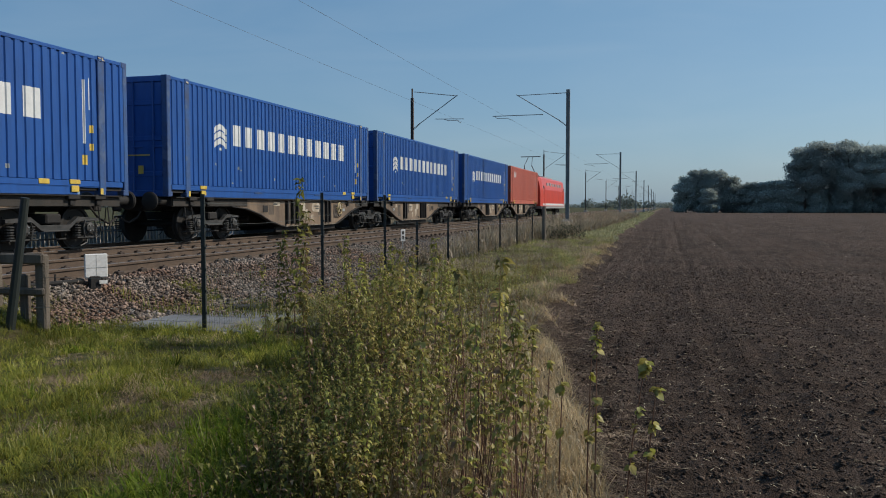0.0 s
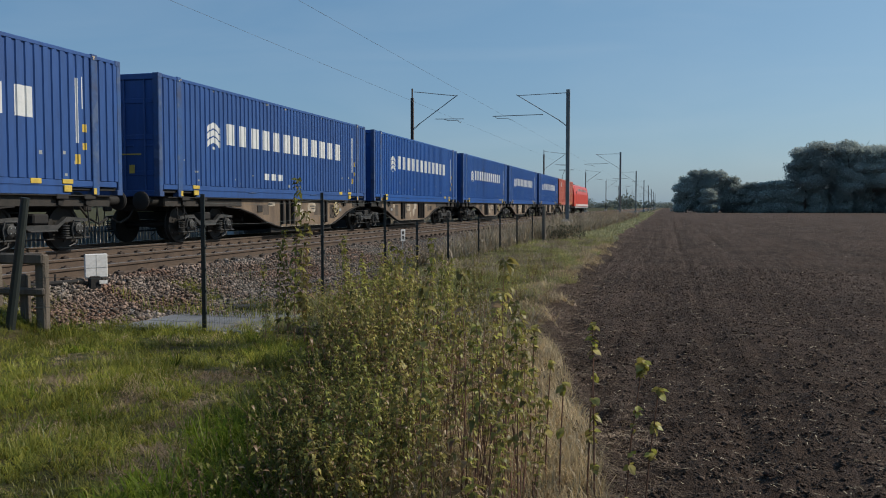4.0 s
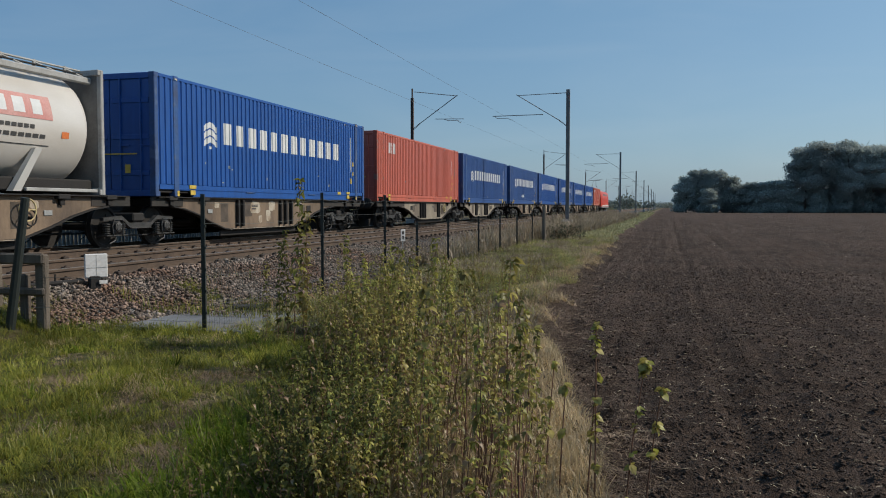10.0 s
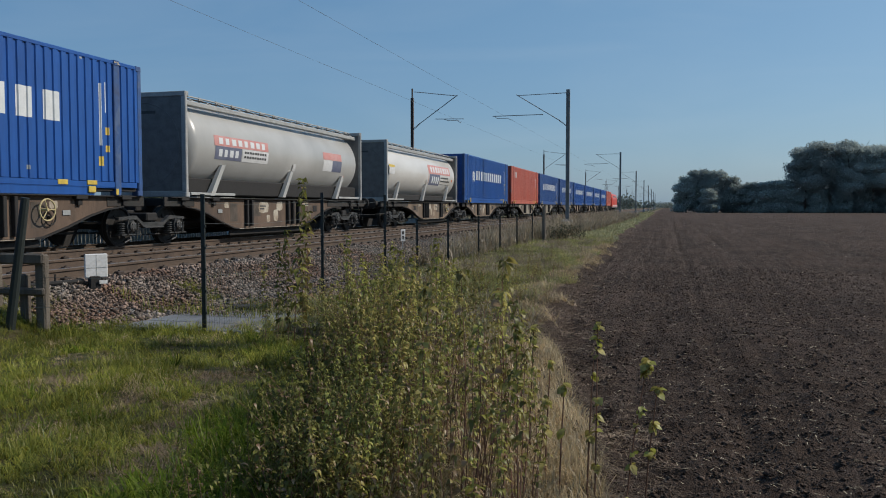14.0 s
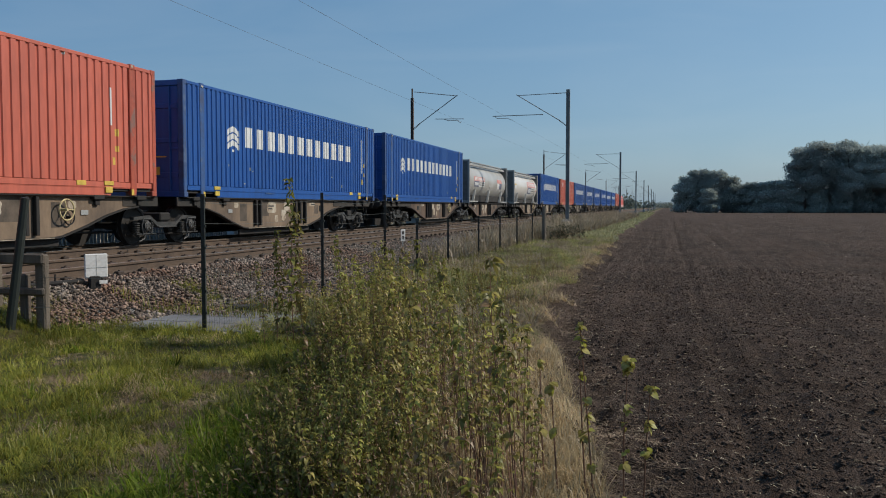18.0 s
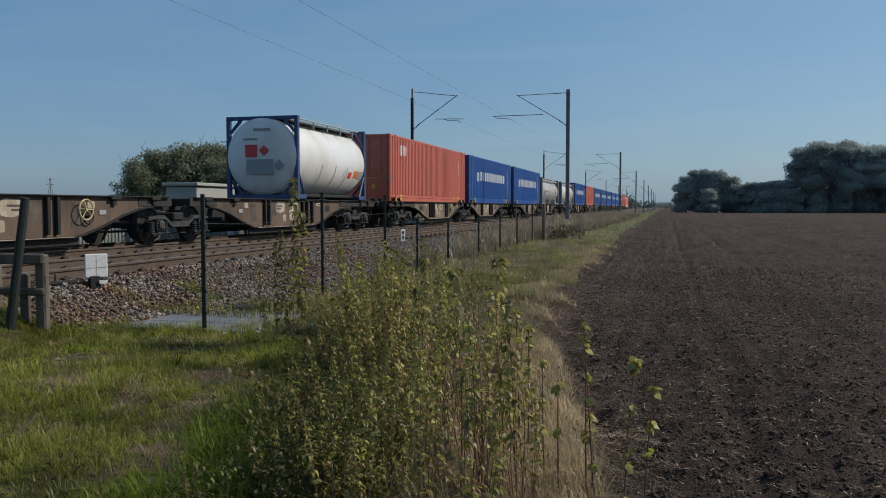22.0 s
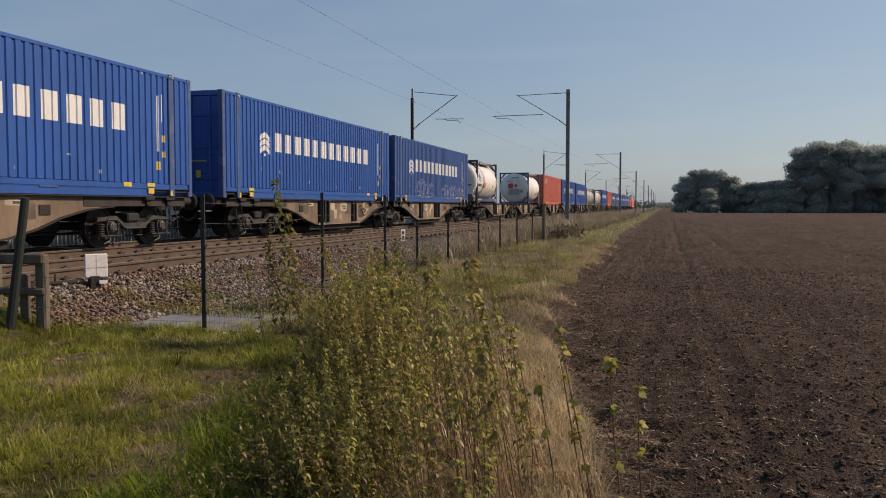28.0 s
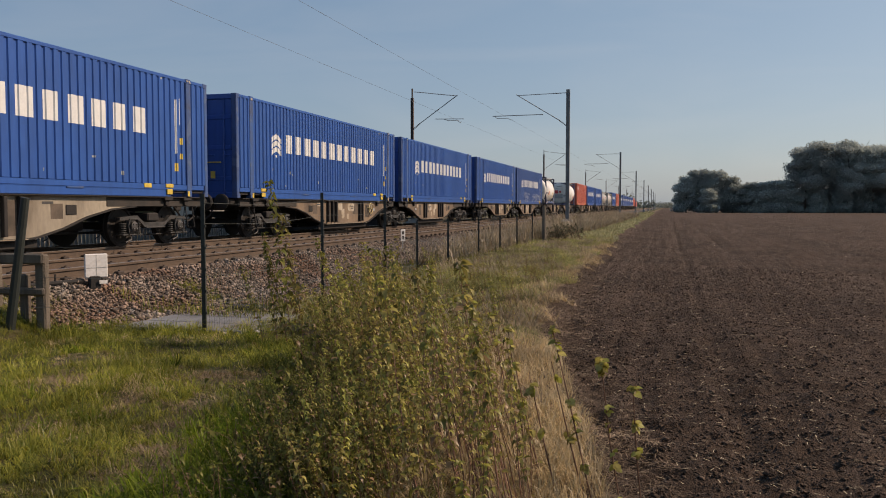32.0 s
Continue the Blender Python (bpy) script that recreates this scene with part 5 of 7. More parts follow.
def build_fence():
    f = thing("wire_fence", "dark steel posts with slack wires and netting along the railway", "fence")
    spots = [(-5.33, 8.72, 1.75), (-5.4, 12.41, 1.83), (-5.4, 15.51, 1.83), (-5.4, 17.7, 1.27), (-5.4, 20.44, 1.3), (-5.4, 24.01, 1.32),
             (-5.4, 27.3, 1.3), (-5.4, 30.58, 1.3), (-5.4, 34.24, 1.34)]
    for x, y, top in spots:
        z0 = rest(x, y) - 0.25
        b = Build().box((x, y, (z0 + top) / 2), (0.05, 0.012, top - z0)).box((x, y + 0.022, (z0 + top) / 2), (0.012, 0.045, top - z0))
        for k in range(5):
            b.box((x + 0.03, y, z0 + 0.5 + k * 0.26), (0.02, 0.02, 0.03))
        part("post", b, [POST], f)
    rnd = random.Random(5)
    for (x0, y0, t0), (x1, y1, t1) in zip(spots[:-1], spots[1:]):
        for k, h in enumerate((0.95, 0.8, 0.62, 0.42, 0.2)):
            p, q = Vector((x0, y0, 0.08 + (t0 - 0.1) * h)), Vector((x1, y1, 0.08 + (t1 - 0.1) * h))
            sag = rnd.uniform(0.01, 0.07)
            pts = [p.lerp(q, i / 8) - Vector((0, 0, sag * math.sin(math.pi * i / 8))) for i in range(9)]
            part("wire", Build().path(pts, 0.0028, 4), [WIRES], f)
    for (x0, y0, t0), (x1, y1, t1) in zip(spots[:3], spots[1:4]):
        b = Build()
        n = int((y1 - y0) / 0.06)
        for i in range(1, n):
            a = i / n
            b.tube((x0 + (x1 - x0) * a, y0 + (y1 - y0) * a, 0.06), (x0 + (x1 - x0) * a, y0 + (y1 - y0) * a, 0.95), 0.0018, 3, caps=False)
        for z in (0.1, 0.2, 0.3, 0.42, 0.56, 0.72, 0.95):
            b.tube((x0, y0, z), (x1, y1, z), 0.002, 3, caps=False)
        tagged(part("netting", b, [WIRES], f), kind="stuff")
    # cross wires to the leaning end post
    for z in (0.45, 0.8, 1.15):
        part("wire", Build().path([(-5.33, 8.72, z), (-6.1, 8.3, z - 0.05), (-7.05, 7.8, z)], 0.0025, 4), [WIRES], f)
    w = thing("leaning_post", "dark wooden post leaning at the end of the fence", "post")
    part("shaft", Build().tube((-7.15, 7.62, 0.05), (-6.87, 7.62, 1.70), 0.055, 10, 0.045), [POST], w)
    e = thing("end_post", "grey wooden post closing the far end of the fence", "post", at=pose(-5.0, 34.9, 0))
    part("shaft", Build().tube((0, 0, -0.2), (0, 0, 1.62), 0.085, 10, 0.08), [WOOD], e)


def build_debris():
    """A dark board and broken pale stones lying by the slab."""
    d = thing("old_board", "dark rotten board lying behind the path slab", "board", at=pose(-5.75, 10.62, 0.15, 6, 4, 35))
    part("plank", Build().box((0, 0, 0.01), (0.5, 0.16, 0.05), 0.015).box((0.08, 0.13, 0.0), (0.34, 0.09, 0.04), 0.012), [GRIME], d)
    rnd = random.Random(21)
    for x, y, s in ((-4.86, 8.8, 0.075), (-4.74, 8.9, 0.06), (-5.02, 8.68, 0.05), (-4.62, 9.1, 0.055), (-4.66, 9.85, 0.06), (-4.55, 9.75, 0.045)):
        prof = [(s * 0.55, 0), (s, s * 0.35), (s * 0.85, s * 0.75), (s * 0.3, s)]
        b = Build().turned(prof, "z", 6)
        b.v = [(p[0] * rnd.uniform(0.8, 1.25), p[1] * rnd.uniform(0.8, 1.25), p[2]) for p in b.v]
        w = thing("pale_stone", "broken pale stone at the edge of the path slab", "stone", "pale stones by the slab", pose(x, y, rest(x, y) - 0.01, 0, 0, rnd.uniform(0, 360)))
        part("rock", b, [CONCRETE], w)


def build_stile():
    """Low weathered wooden frame at the foot of the bank."""
    s = thing("wooden_frame", "low weathered wooden frame with posts and rails", "wooden frame")
    y = 7.95
    for x, top, w in ((-6.96, 1.05, 0.14), (-7.2, 0.82, 0.1), (-7.62, 1.02, 0.14)):
        part("post", Build().box((x, y, (top - 0.1) / 2), (w, 0.1, top + 0.1), 0.02), [WOOD], s)
    part("top_rail", Build().box((-7.28, y - 0.07, 1.0), (0.82, 0.06, 0.13), 0.02), [WOOD], s)
    part("low_rail", Build().box((-7.28, y - 0.07, 0.62), (0.82, 0.05, 0.09), 0.02), [WOOD], s)


def build_signs():
    m = thing("marker_board", "white square board on a low dark stub beside the track", "marker board", at=pose(-7.6, 9.7, 0.62) @ pose(0, 0, 0, 0, 0, 56))
    z0 = rest(-7.6, 9.7) - 0.62
    part("board", Build().box((0, 0, 0.165), (0.31, 0.03, 0.33), 0.012), [SIGNWHITE], m)
    part("seam", Build().box((0, -0.017, 0.165), (0.005, 0.004, 0.31)).box((0, -0.017, 0.14), (0.29, 0.004, 0.005)), [GREYSIGN], m)
    part("stub", Build().box((-0.02, 0.02, z0 / 2), (0.16, 0.1, -z0 + 0.06), 0.02), [GRIME], m)
    part("label_plate", Build().box((0.08, -0.05, -0.06), (0.11, 0.012, 0.05)), [SIGNWHITE], m)
    c = thing("cable_run", "dark cable and conduit beside the marker board", "cable", at=pose(-7.85, 9.3, 0.53))
    part("conduit", Build().path([(-0.25, -0.65, 0.04), (0.0, -0.1, 0.05), (0.12, 0.3, 0.05)], 0.03, 8), [GRIME], c)
    part("joint", Build().box((-0.2, -0.55, 0.05), (0.1, 0.12, 0.1), 0.02).tube((0, -0.1, 0), (0, -0.1, 0.17), 0.012, 6), [GRIME], c)
    n = thing("distance_plate", "small white upright plate with dark marks beside the track", "marker plate", at=pose(-7.4, 22.85, 0.60, 0, 0, 48))
    part("plate", Build().box((0, 0, 0.17), (0.15, 0.02, 0.34), 0.008), [SIGNWHITE], n)
    part("mark", Build().box((0.0, -0.013, 0.24), (0.07, 0.006, 0.09)), [SIGNDARK], n)
    part("mark", Build().box((0.0, -0.013, 0.10), (0.06, 0.006, 0.09)), [SIGNDARK], n)
    part("stake", Build().box((0, 0.02, -0.15), (0.04, 0.03, 0.5)), [GALV], n)


def build_far_side():
    f = thing("slatted_fence", "low white slatted fence beyond the far track", "fence", at=pose(-16.5, 0, rest(-16.5, 0)))
    # greyer than the white slats are, for the train's shade on them
    slat = Build().box((0, 0, 0.36), (0.05, 0.10, 0.80), 0.012).mesh("slat", [GALV])
    for i in range(94):
        o = part("slat", slat, None, f)
        o.location = (0, 14.6 + i * 0.165, 0)
    part("rail", Build().box((-0.05, 22.3, 0.2), (0.05, 15.6, 0.08)), [CONCRETE], f)
    part("rail", Build().box((-0.05, 22.3, 0.62), (0.05, 15.6, 0.08)), [CONCRETE], f)
    w = thing("low_wall", "dark concrete wall beyond the far track", "wall", at=pose(-16.6, 39.4, rest(-16.5, 0)))
    part("wall", Build().box((0, 0, 0.3), (0.2, 18.2, 0.75), 0.02), [GRIME], w)
    h = thing("equipment_hut", "small pale hut with flat light roof beyond the railway", "hut", at=pose(-21.8, 35.6, -0.02))
    part("wall", Build().box((0, 0, 1.25), (1.64, 3.5, 2.6), 0.02), [HUT], h)
    part("roof", Build().box((0, 0, 2.66), (1.9, 3.8, 0.16), 0.03), [HUT], h)
    part("door", Build().box((0.83, -0.6, 1.05), (0.03, 0.85, 2.05), 0.01), [GREYSIGN], h)
    for k in (0.55, 1.3):
        part("vent", Build().box((0.83, k, 1.9), (0.03, 0.4, 0.3), 0.01), [GREYSIGN], h)
    k = thing("signal_cabinet", "white low cabinet standing between the tracks and the wall", "cabinet", at=pose(-15.6, 27.6, 0.45))
    part("body", Build().box((0, 0, 0.28), (0.3, 0.4, 0.56), 0.02), [SIGNWHITE], k)
    # lattice pylon far behind
    p = thing("pylon", "far steel lattice pylon", "pylon", at=pose(-283, 330, -0.3))
    b = Build()
    H, w0, w1 = 15.5, 1.2, 0.15
    for sx in (-1, 1):
        for sy in (-1, 1):
            b.tube((sx * w0, sy * w0, 0), (sx * w1, sy * w1, H), 0.09, 4)
    for i in range(9):
        a, c = i / 9, (i + 1) / 9
        wa, wc = w0 + (w1 - w0) * a, w0 + (w1 - w0) * c
        for sy in (-1, 1):
            b.tube((-wa, sy * wa, H * a), (wc, sy * wc, H * c), 0.05, 3)
            b.tube((wa, sy * wa, H * a), (-wc, sy * wc, H * c), 0.05, 3)
    part("lattice", b, [GALV], p)
    for z in (12.5, 15):
        part("cross_arm", Build().tube((-2.2, 0, z), (2.2, 0, z), 0.09, 4), [GALV], p)


# ------------------------------------------------------------------ overhead line
NEAR_MASTS = [-9.0, 54.74, 119.15, 182.4, 247.6, 311, 375, 439, 503]
FAR_MASTS = [-8.0, 50.8, 109.8, 169.1, 227.7, 287, 346, 405, 464]


def insulator(p, q, r=0.055):
    p, q = Vector(p), Vector(q)
    b = Build()
    for i in range(6):
        a, c = p.lerp(q, i / 6), p.lerp(q, (i + 0.6) / 6)
        b.tube(a, c, r, 8, r * 0.6)
    return b


def near_mast():
    m = thing("catenary_mast", "grey steel overhead line mast with cantilever arm", "mast", "overhead line masts")
    h = 8.75
    part("pole", Build().h_beam(0.24, 0.2, 0.02, -1.0, h), [GALV], m)
    part("footing", Build().box((0, 0, -0.1), (0.7, 0.7, 0.6), 0.05), [CONCRETE], m)
    part("top_tie", Build().tube((-0.13, 0, 8.53), (-3.33, 0, 8.46), 0.022, 6), [GALV], m)
    part("strut", Build().tube((-0.6, 0, 6.76), (-3.45, 0, 8.52), 0.026, 8), [GALV], m)
    part("insulator", insulator((-0.13, 0, 6.4), (-0.62, 0, 6.77)), [INSUL], m)
    part("insulator", insulator((-0.5, 0, 8.52), (-1.0, 0, 8.51), 0.04), [INSUL], m)
    part("registration_tube", Build().tube((-1.66, 0, 7.16), (-5.05, 0, 7.13), 0.025, 8), [GALV], m)
    part("steady_arm", Build().path([(-4.9, 0, 7.12), (-4.75, 0, 6.98), (-4.1, 0, 6.97), (-3.66, 0, 6.82)], 0.018, 6), [GALV], m)
    return m


def far_mast():
    m = thing("catenary_mast", "rust brown overhead line mast with cantilever arm", "mast", "overhead line masts")
    h = 8.36
    part("pole", Build().h_beam(0.18, 0.16, 0.02, -1.5, h - 0.5), [MASTRUST], m)
    part("pole_top", Build().box((0, 0, h - 0.4), (0.08, 0.08, 1.0)), [MASTRUST], m)
    part("footing", Build().box((0, 0, -0.1), (0.7, 0.7, 0.6), 0.05), [CONCRETE], m)
    part("top_tie", Build().tube((0.1, 0, 8.25), (2.95, 0, 7.89), 0.022, 6), [GALV], m)
    part("strut", Build().tube((0.45, 0, 6.18), (3.0, 0, 7.95), 0.026, 8), [GALV], m)
    part("insulator", insulator((0.1, 0, 5.88), (0.55, 0, 6.25)), [INSUL], m)
    part("registration_tube", Build().tube((1.5, 0, 6.48), (3.4, 0, 6.44), 0.022, 8), [GALV], m)
    part("steady_arm", Build().path([(2.1, 0, 6.45), (2.4, 0, 6.36), (3.0, 0, 6.34), (3.2, 0, 6.2)], 0.018, 6), [GALV], m)
    return m


def build_overhead():
    m = near_mast()
    m.matrix_basis = pose(-6.3, NEAR_MASTS[1], 0.55)
    for y in NEAR_MASTS[2:]:
        copy_thing(m, pose(-6.3, y, 0.55))
    f = far_mast()
    f.matrix_basis = pose(-15.8, FAR_MASTS[1], 0.70)
    for y in FAR_MASTS[2:]:
        copy_thing(f, pose(-15.8, y, 0.70))
    for masts, xc, zc, label in ((NEAR_MASTS, -10.0, 7.37, "thin overhead wires above the near track"),
                                              (FAR_MASTS, -12.7, 7.04, "thin overhead wires above the far track")):
        w = thing("overhead_line", label, "overhead wire")
        for y0, y1 in zip(masts[:-1], masts[1:]):
            part("contact_wire", Build().tube((xc, y0, zc), (xc, y1, zc), 0.0045, 5), [WIRE], w)


build_slab()
build_fence()
build_debris()
build_stile()
build_signs()
build_far_side()
build_overhead()


# ------------------------------------------------------------------ trees
def leaf_cloud(blobs, n, size, seed):
    """n leaf clumps as small bent quads turned every way, scattered through ellipsoid blobs (x, y, z, rx, ry, rz)."""
    r = np.random.default_rng(seed)
    vol = np.array([b[3] * b[4] * b[5] for b in blobs]) ** 0.7
    pick = r.choice(len(blobs), n, p=vol / vol.sum())
    B = np.array(blobs)[pick]
    d = r.normal(size=(n, 3))
    d /= np.linalg.norm(d, axis=1)[:, None]
    c = B[:, :3] + d * B[:, 3:] * (r.uniform(0.05, 1.2, n) ** 0.55)[:, None]
    nrm = d * 0.35 + r.normal(0, 0.6, (n, 3)) + (0, 0, 0.3)
    nrm /= np.linalg.norm(nrm, axis=1)[:, None]
    a = np.cross(nrm, r.normal(size=(n, 3)))
    a /= np.linalg.norm(a, axis=1)[:, None] + 1e-9
    u = np.cross(nrm, a)
    s = (size * r.uniform(0.5, 1.4, n))[:, None]
    mid = c - a * s * 0.1
    v1, v3 = mid + u * s * 0.45 - nrm * s * 0.16, mid - u * s * 0.45 - nrm * s * 0.16
    verts = np.stack([c - a * s * 0.75, v1, c + a * s * 0.75, v3], 1).reshape(-1, 3)
    i = np.arange(n)[:, None] * 4
    return verts, np.concatenate([i + [0, 1, 2], i + [0, 2, 3]])


def trunk_mesh(h, r, spread, seed):
    rnd = random.Random(seed)
    b = Build()
    pts = [Vector((0, 0, -0.3)), Vector((rnd.uniform(-0.2, 0.2), rnd.uniform(-0.2, 0.2), h * 0.35)), Vector((rnd.uniform(-0.4, 0.4), rnd.uniform(-0.4, 0.4), h * 0.8))]
    b.tube(pts[0], pts[1], r, 9, r * 0.75)
    b.tube(pts[1], pts[2], r * 0.75, 8, r * 0.3)
    for k in range(7):
        a, z = rnd.uniform(0, 6.28), rnd.uniform(0.25, 0.7)
        p = pts[1].lerp(pts[2], (z - 0.25) / 0.5)
        q = p + Vector((math.cos(a) * spread * 0.6, math.sin(a) * spread * 0.6, h * 0.22))
        b.tube(p, q, r * 0.35, 6, r * 0.1)
        b.tube(q, q + Vector((rnd.uniform(-1, 1), rnd.uniform(-1, 1), 1.2)) * (spread * 0.2), r * 0.12, 5, r * 0.04)
    return b.mesh("trunk", [BARK])


def tree_kind(h, spread, low, n, size, seed, material):
    """Trunk mesh and crown mesh of one tree: masses of leaves of many sizes along the limbs, with loose sprays at the rim."""
    r = np.random.default_rng(seed)
    blobs = []
    for k in range(90):
        a, q = r.uniform(0, 6.28), math.sqrt(r.uniform(0.0, 1.0))
        z = low + (h - low) * r.uniform(0.04 if low < 1 else 0.12, 0.9)
        wide = spread * math.sin(math.pi * min(0.86, 0.32 + 0.54 * (z - low) / (h - low))) * 0.72
        rr = spread * r.uniform(0.13, 0.34)
        z = min(max(z, low + rr * (0.1 if low < 1 else 0.5)), h - rr * 0.75)
        blobs.append((math.cos(a) * wide * q, math.sin(a) * wide * q, z, rr * r.uniform(0.9, 1.3), rr * r.uniform(0.9, 1.3), rr * r.uniform(0.6, 0.85)))
    for k in range(110):                                 # sprays that break the outline
        x, y, z, rr = blobs[r.integers(0, 90)][:4]
        d = r.normal(size=3)
        d /= np.linalg.norm(d)
        p = np.array([x, y, z]) + d * rr * r.uniform(0.8, 1.2)
        if p[2] < h:
            q = r.uniform(0.06, 0.2)
            blobs.append((p[0], p[1], max(p[2], low + 0.4), rr * q, rr * q, rr * q * 0.8))
    v, f = leaf_cloud(blobs, n, size, seed + 1)
    v[:, 2] = np.maximum(v[:, 2], low * 0.6)
    return trunk_mesh(h, 0.02 * h, spread, seed), raw_mesh("crown", v, f, material)


def plant_tree(kind, x, y, turn, s, name="tree", label="broad leafy tree in dark backlit green foliage", group="trees in the wood"):
    t = thing(name, label, "tree", group, pose(x, y, rest(x, y) - 0.05, 0, 0, turn) @ Matrix.Scale(s, 4))
    part("trunk", kind[0], None, t)
    part("crown", kind[1], None, t)


def build_trees():
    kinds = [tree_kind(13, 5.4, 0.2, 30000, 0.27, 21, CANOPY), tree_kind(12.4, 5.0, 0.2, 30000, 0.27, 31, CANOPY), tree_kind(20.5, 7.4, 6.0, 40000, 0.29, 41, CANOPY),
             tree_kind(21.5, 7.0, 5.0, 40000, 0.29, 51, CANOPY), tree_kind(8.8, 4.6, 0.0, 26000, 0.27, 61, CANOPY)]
    rnd = random.Random(3)
    for x, y, k, s in ((5.6, 250, 1, 0.92), (9.5, 251, 0, 1.0), (14.0, 250, 0, 0.97), (18.5, 250, 1, 0.9), (11.5, 246, 4, 0.8), (22.5, 248, 4, 1.0), (26, 248, 4, 1.0), (30, 247, 4, 1.05),
                       (33.5, 248, 4, 1.02), (37.5, 249, 2, 0.9), (42, 250, 2, 0.98), (48.5, 249, 3, 0.94), (55, 250, 2, 0.93), (61, 249, 3, 0.9), (67, 250, 2, 0.86), (74, 251, 3, 0.84), (82, 252, 2, 0.86), (92, 253, 3, 0.84),
                       (40, 252, 4, 1.1), (46, 253, 4, 1.1), (52, 254, 4, 1.0), (58, 253, 4, 1.0)):
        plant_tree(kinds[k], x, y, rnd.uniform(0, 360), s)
    for k in range(13):                                  # underwood closing the foot of the wood
        plant_tree(kinds[4], 17 + 6.0 * k + rnd.uniform(-1, 1), 250 + rnd.uniform(-2, 4), rnd.uniform(0, 360), rnd.uniform(0.7, 0.95), "understorey_shrub", "dense dark shrub under the trees of the wood", "underwood")
    bush = [tree_kind(8.9, 4.4, 0.0, 20000, 0.19, 71, HEDGE), tree_kind(7.8, 3.9, 0.0, 16000, 0.19, 81, HEDGE)]
    for x, y, k, s in ((-52.4, 73.5, 1, 0.78), (-50.0, 75, 1, 0.92), (-47.8, 77, 1, 1.0), (-45.4, 79, 1, 1.02), (-42.6, 80, 0, 0.86), (-40.2, 81, 1, 0.80), (-40.5, 77, 1, 0.88), (-38.0, 82, 1, 0.55), (-43.8, 76, 1, 0.8), (-34, 84, 1, 0.36), (-38.3, 78, 1, 0.62), (-52, 122, 1, 0.72), (-47.5, 125, 1, 0.82), (-43, 126, 1, 0.66)):
        plant_tree(bush[k], x, y, rnd.uniform(0, 360), s * 1.1, "shrub_tree", "rounded green tree with thin bare twigs beyond the railway", "trees beyond the railway")
    # bare twigs standing out of the crown
    tw = thing("bare_shrub", "thin leafless twigs rising above the green shrubs", "shrub", at=pose(-37.2, 79, 0))
    b = Build()
    for k in range(26):
        a = rnd.uniform(-2.6, 2.6)
        b.path([(a * 0.6, 0, 1.0), (a * 0.9, rnd.uniform(-0.5, 0.5), 3.8), (a + rnd.uniform(-0.4, 0.4), rnd.uniform(-0.5, 0.5), rnd.uniform(4.9, 6.6))], 0.02, 4)
    part("twigs", b, [STRAW], tw)
    # far woods on the horizon
    r = np.random.default_rng(8)
    blobs = []
    for i in range(150):
        a = r.uniform(-0.75, 0.35)
        dist = r.uniform(900, 1500)
        hh = r.uniform(3, 9) * (1.0 if a < 0.02 else 0.6)
        blobs.append((math.sin(a) * dist, math.cos(a) * dist, hh * 0.5, r.uniform(8, 26), 10, hh * 0.6))
    for a, dist, hh in ((-0.045, 620, 11), (-0.052, 640, 9), (-0.038, 630, 8), (-0.09, 700, 8), (-0.065, 660, 7), (-0.02, 560, 6)):
        blobs.append((math.sin(a) * dist, math.cos(a) * dist, hh * 0.5, 6, 6, hh * 0.55))
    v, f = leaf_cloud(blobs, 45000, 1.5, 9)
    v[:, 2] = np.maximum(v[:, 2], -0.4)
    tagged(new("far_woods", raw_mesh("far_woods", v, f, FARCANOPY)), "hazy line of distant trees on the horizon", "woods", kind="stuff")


HEDGE = leafy("hedge leaf", (0.22, 0.24, 0.16), (0.28, 0.285, 0.19), 0.55, 0.15, 0.0)
build_trees()


# ------------------------------------------------------------------ stones, soil crumbs, grass
def scatter_z(x, y):
    return ground_z(x, y) + ground_relief(x, y)


def pebbles(x, y, z, size, seed, flat=0.75):
    """Angular stones: randomly squashed and turned octahedra with cut tips."""
    r = np.random.default_rng(seed)
    base = np.array([(1, 0, 0.1), (-1, 0.1, 0), (0.1, 1, 0), (0, -1, 0.15), (0.1, 0, 1), (0, 0.1, -1), (0.62, 0.62, 0.4), (-0.6, 0.5, 0.55)])
    tri = np.array([(0, 6, 4), (6, 2, 4), (0, 2, 6), (2, 7, 4), (7, 1, 4), (2, 1, 7), (1, 3, 4), (3, 0, 4), (2, 0, 5), (1, 2, 5), (3, 1, 5), (0, 3, 5)])
    n = len(x)
    k = r.normal(size=(n, 4))
    k /= np.linalg.norm(k, axis=1)[:, None]
    w, a, b, c = k.T
    R = np.stack([1 - 2 * (b * b + c * c), 2 * (a * b - w * c), 2 * (a * c + w * b), 2 * (a * b + w * c), 1 - 2 * (a * a + c * c), 2 * (b * c - w * a),
                  2 * (a * c - w * b), 2 * (b * c + w * a), 1 - 2 * (a * a + b * b)], -1).reshape(n, 3, 3)
    s = size[:, None] * r.uniform(0.45, 1.45, (n, 3))
    p = base[None] * s[:, None] * (1 + r.uniform(-0.15, 0.15, (n, 8, 1)))
    p = np.einsum("nij,nkj->nki", R, p) * (1, 1, flat) + np.stack([x, y, z], -1)[:, None]
    return p.reshape(-1, 3), (np.arange(n)[:, None, None] * 8 + tri[None]).reshape(-1, 3)


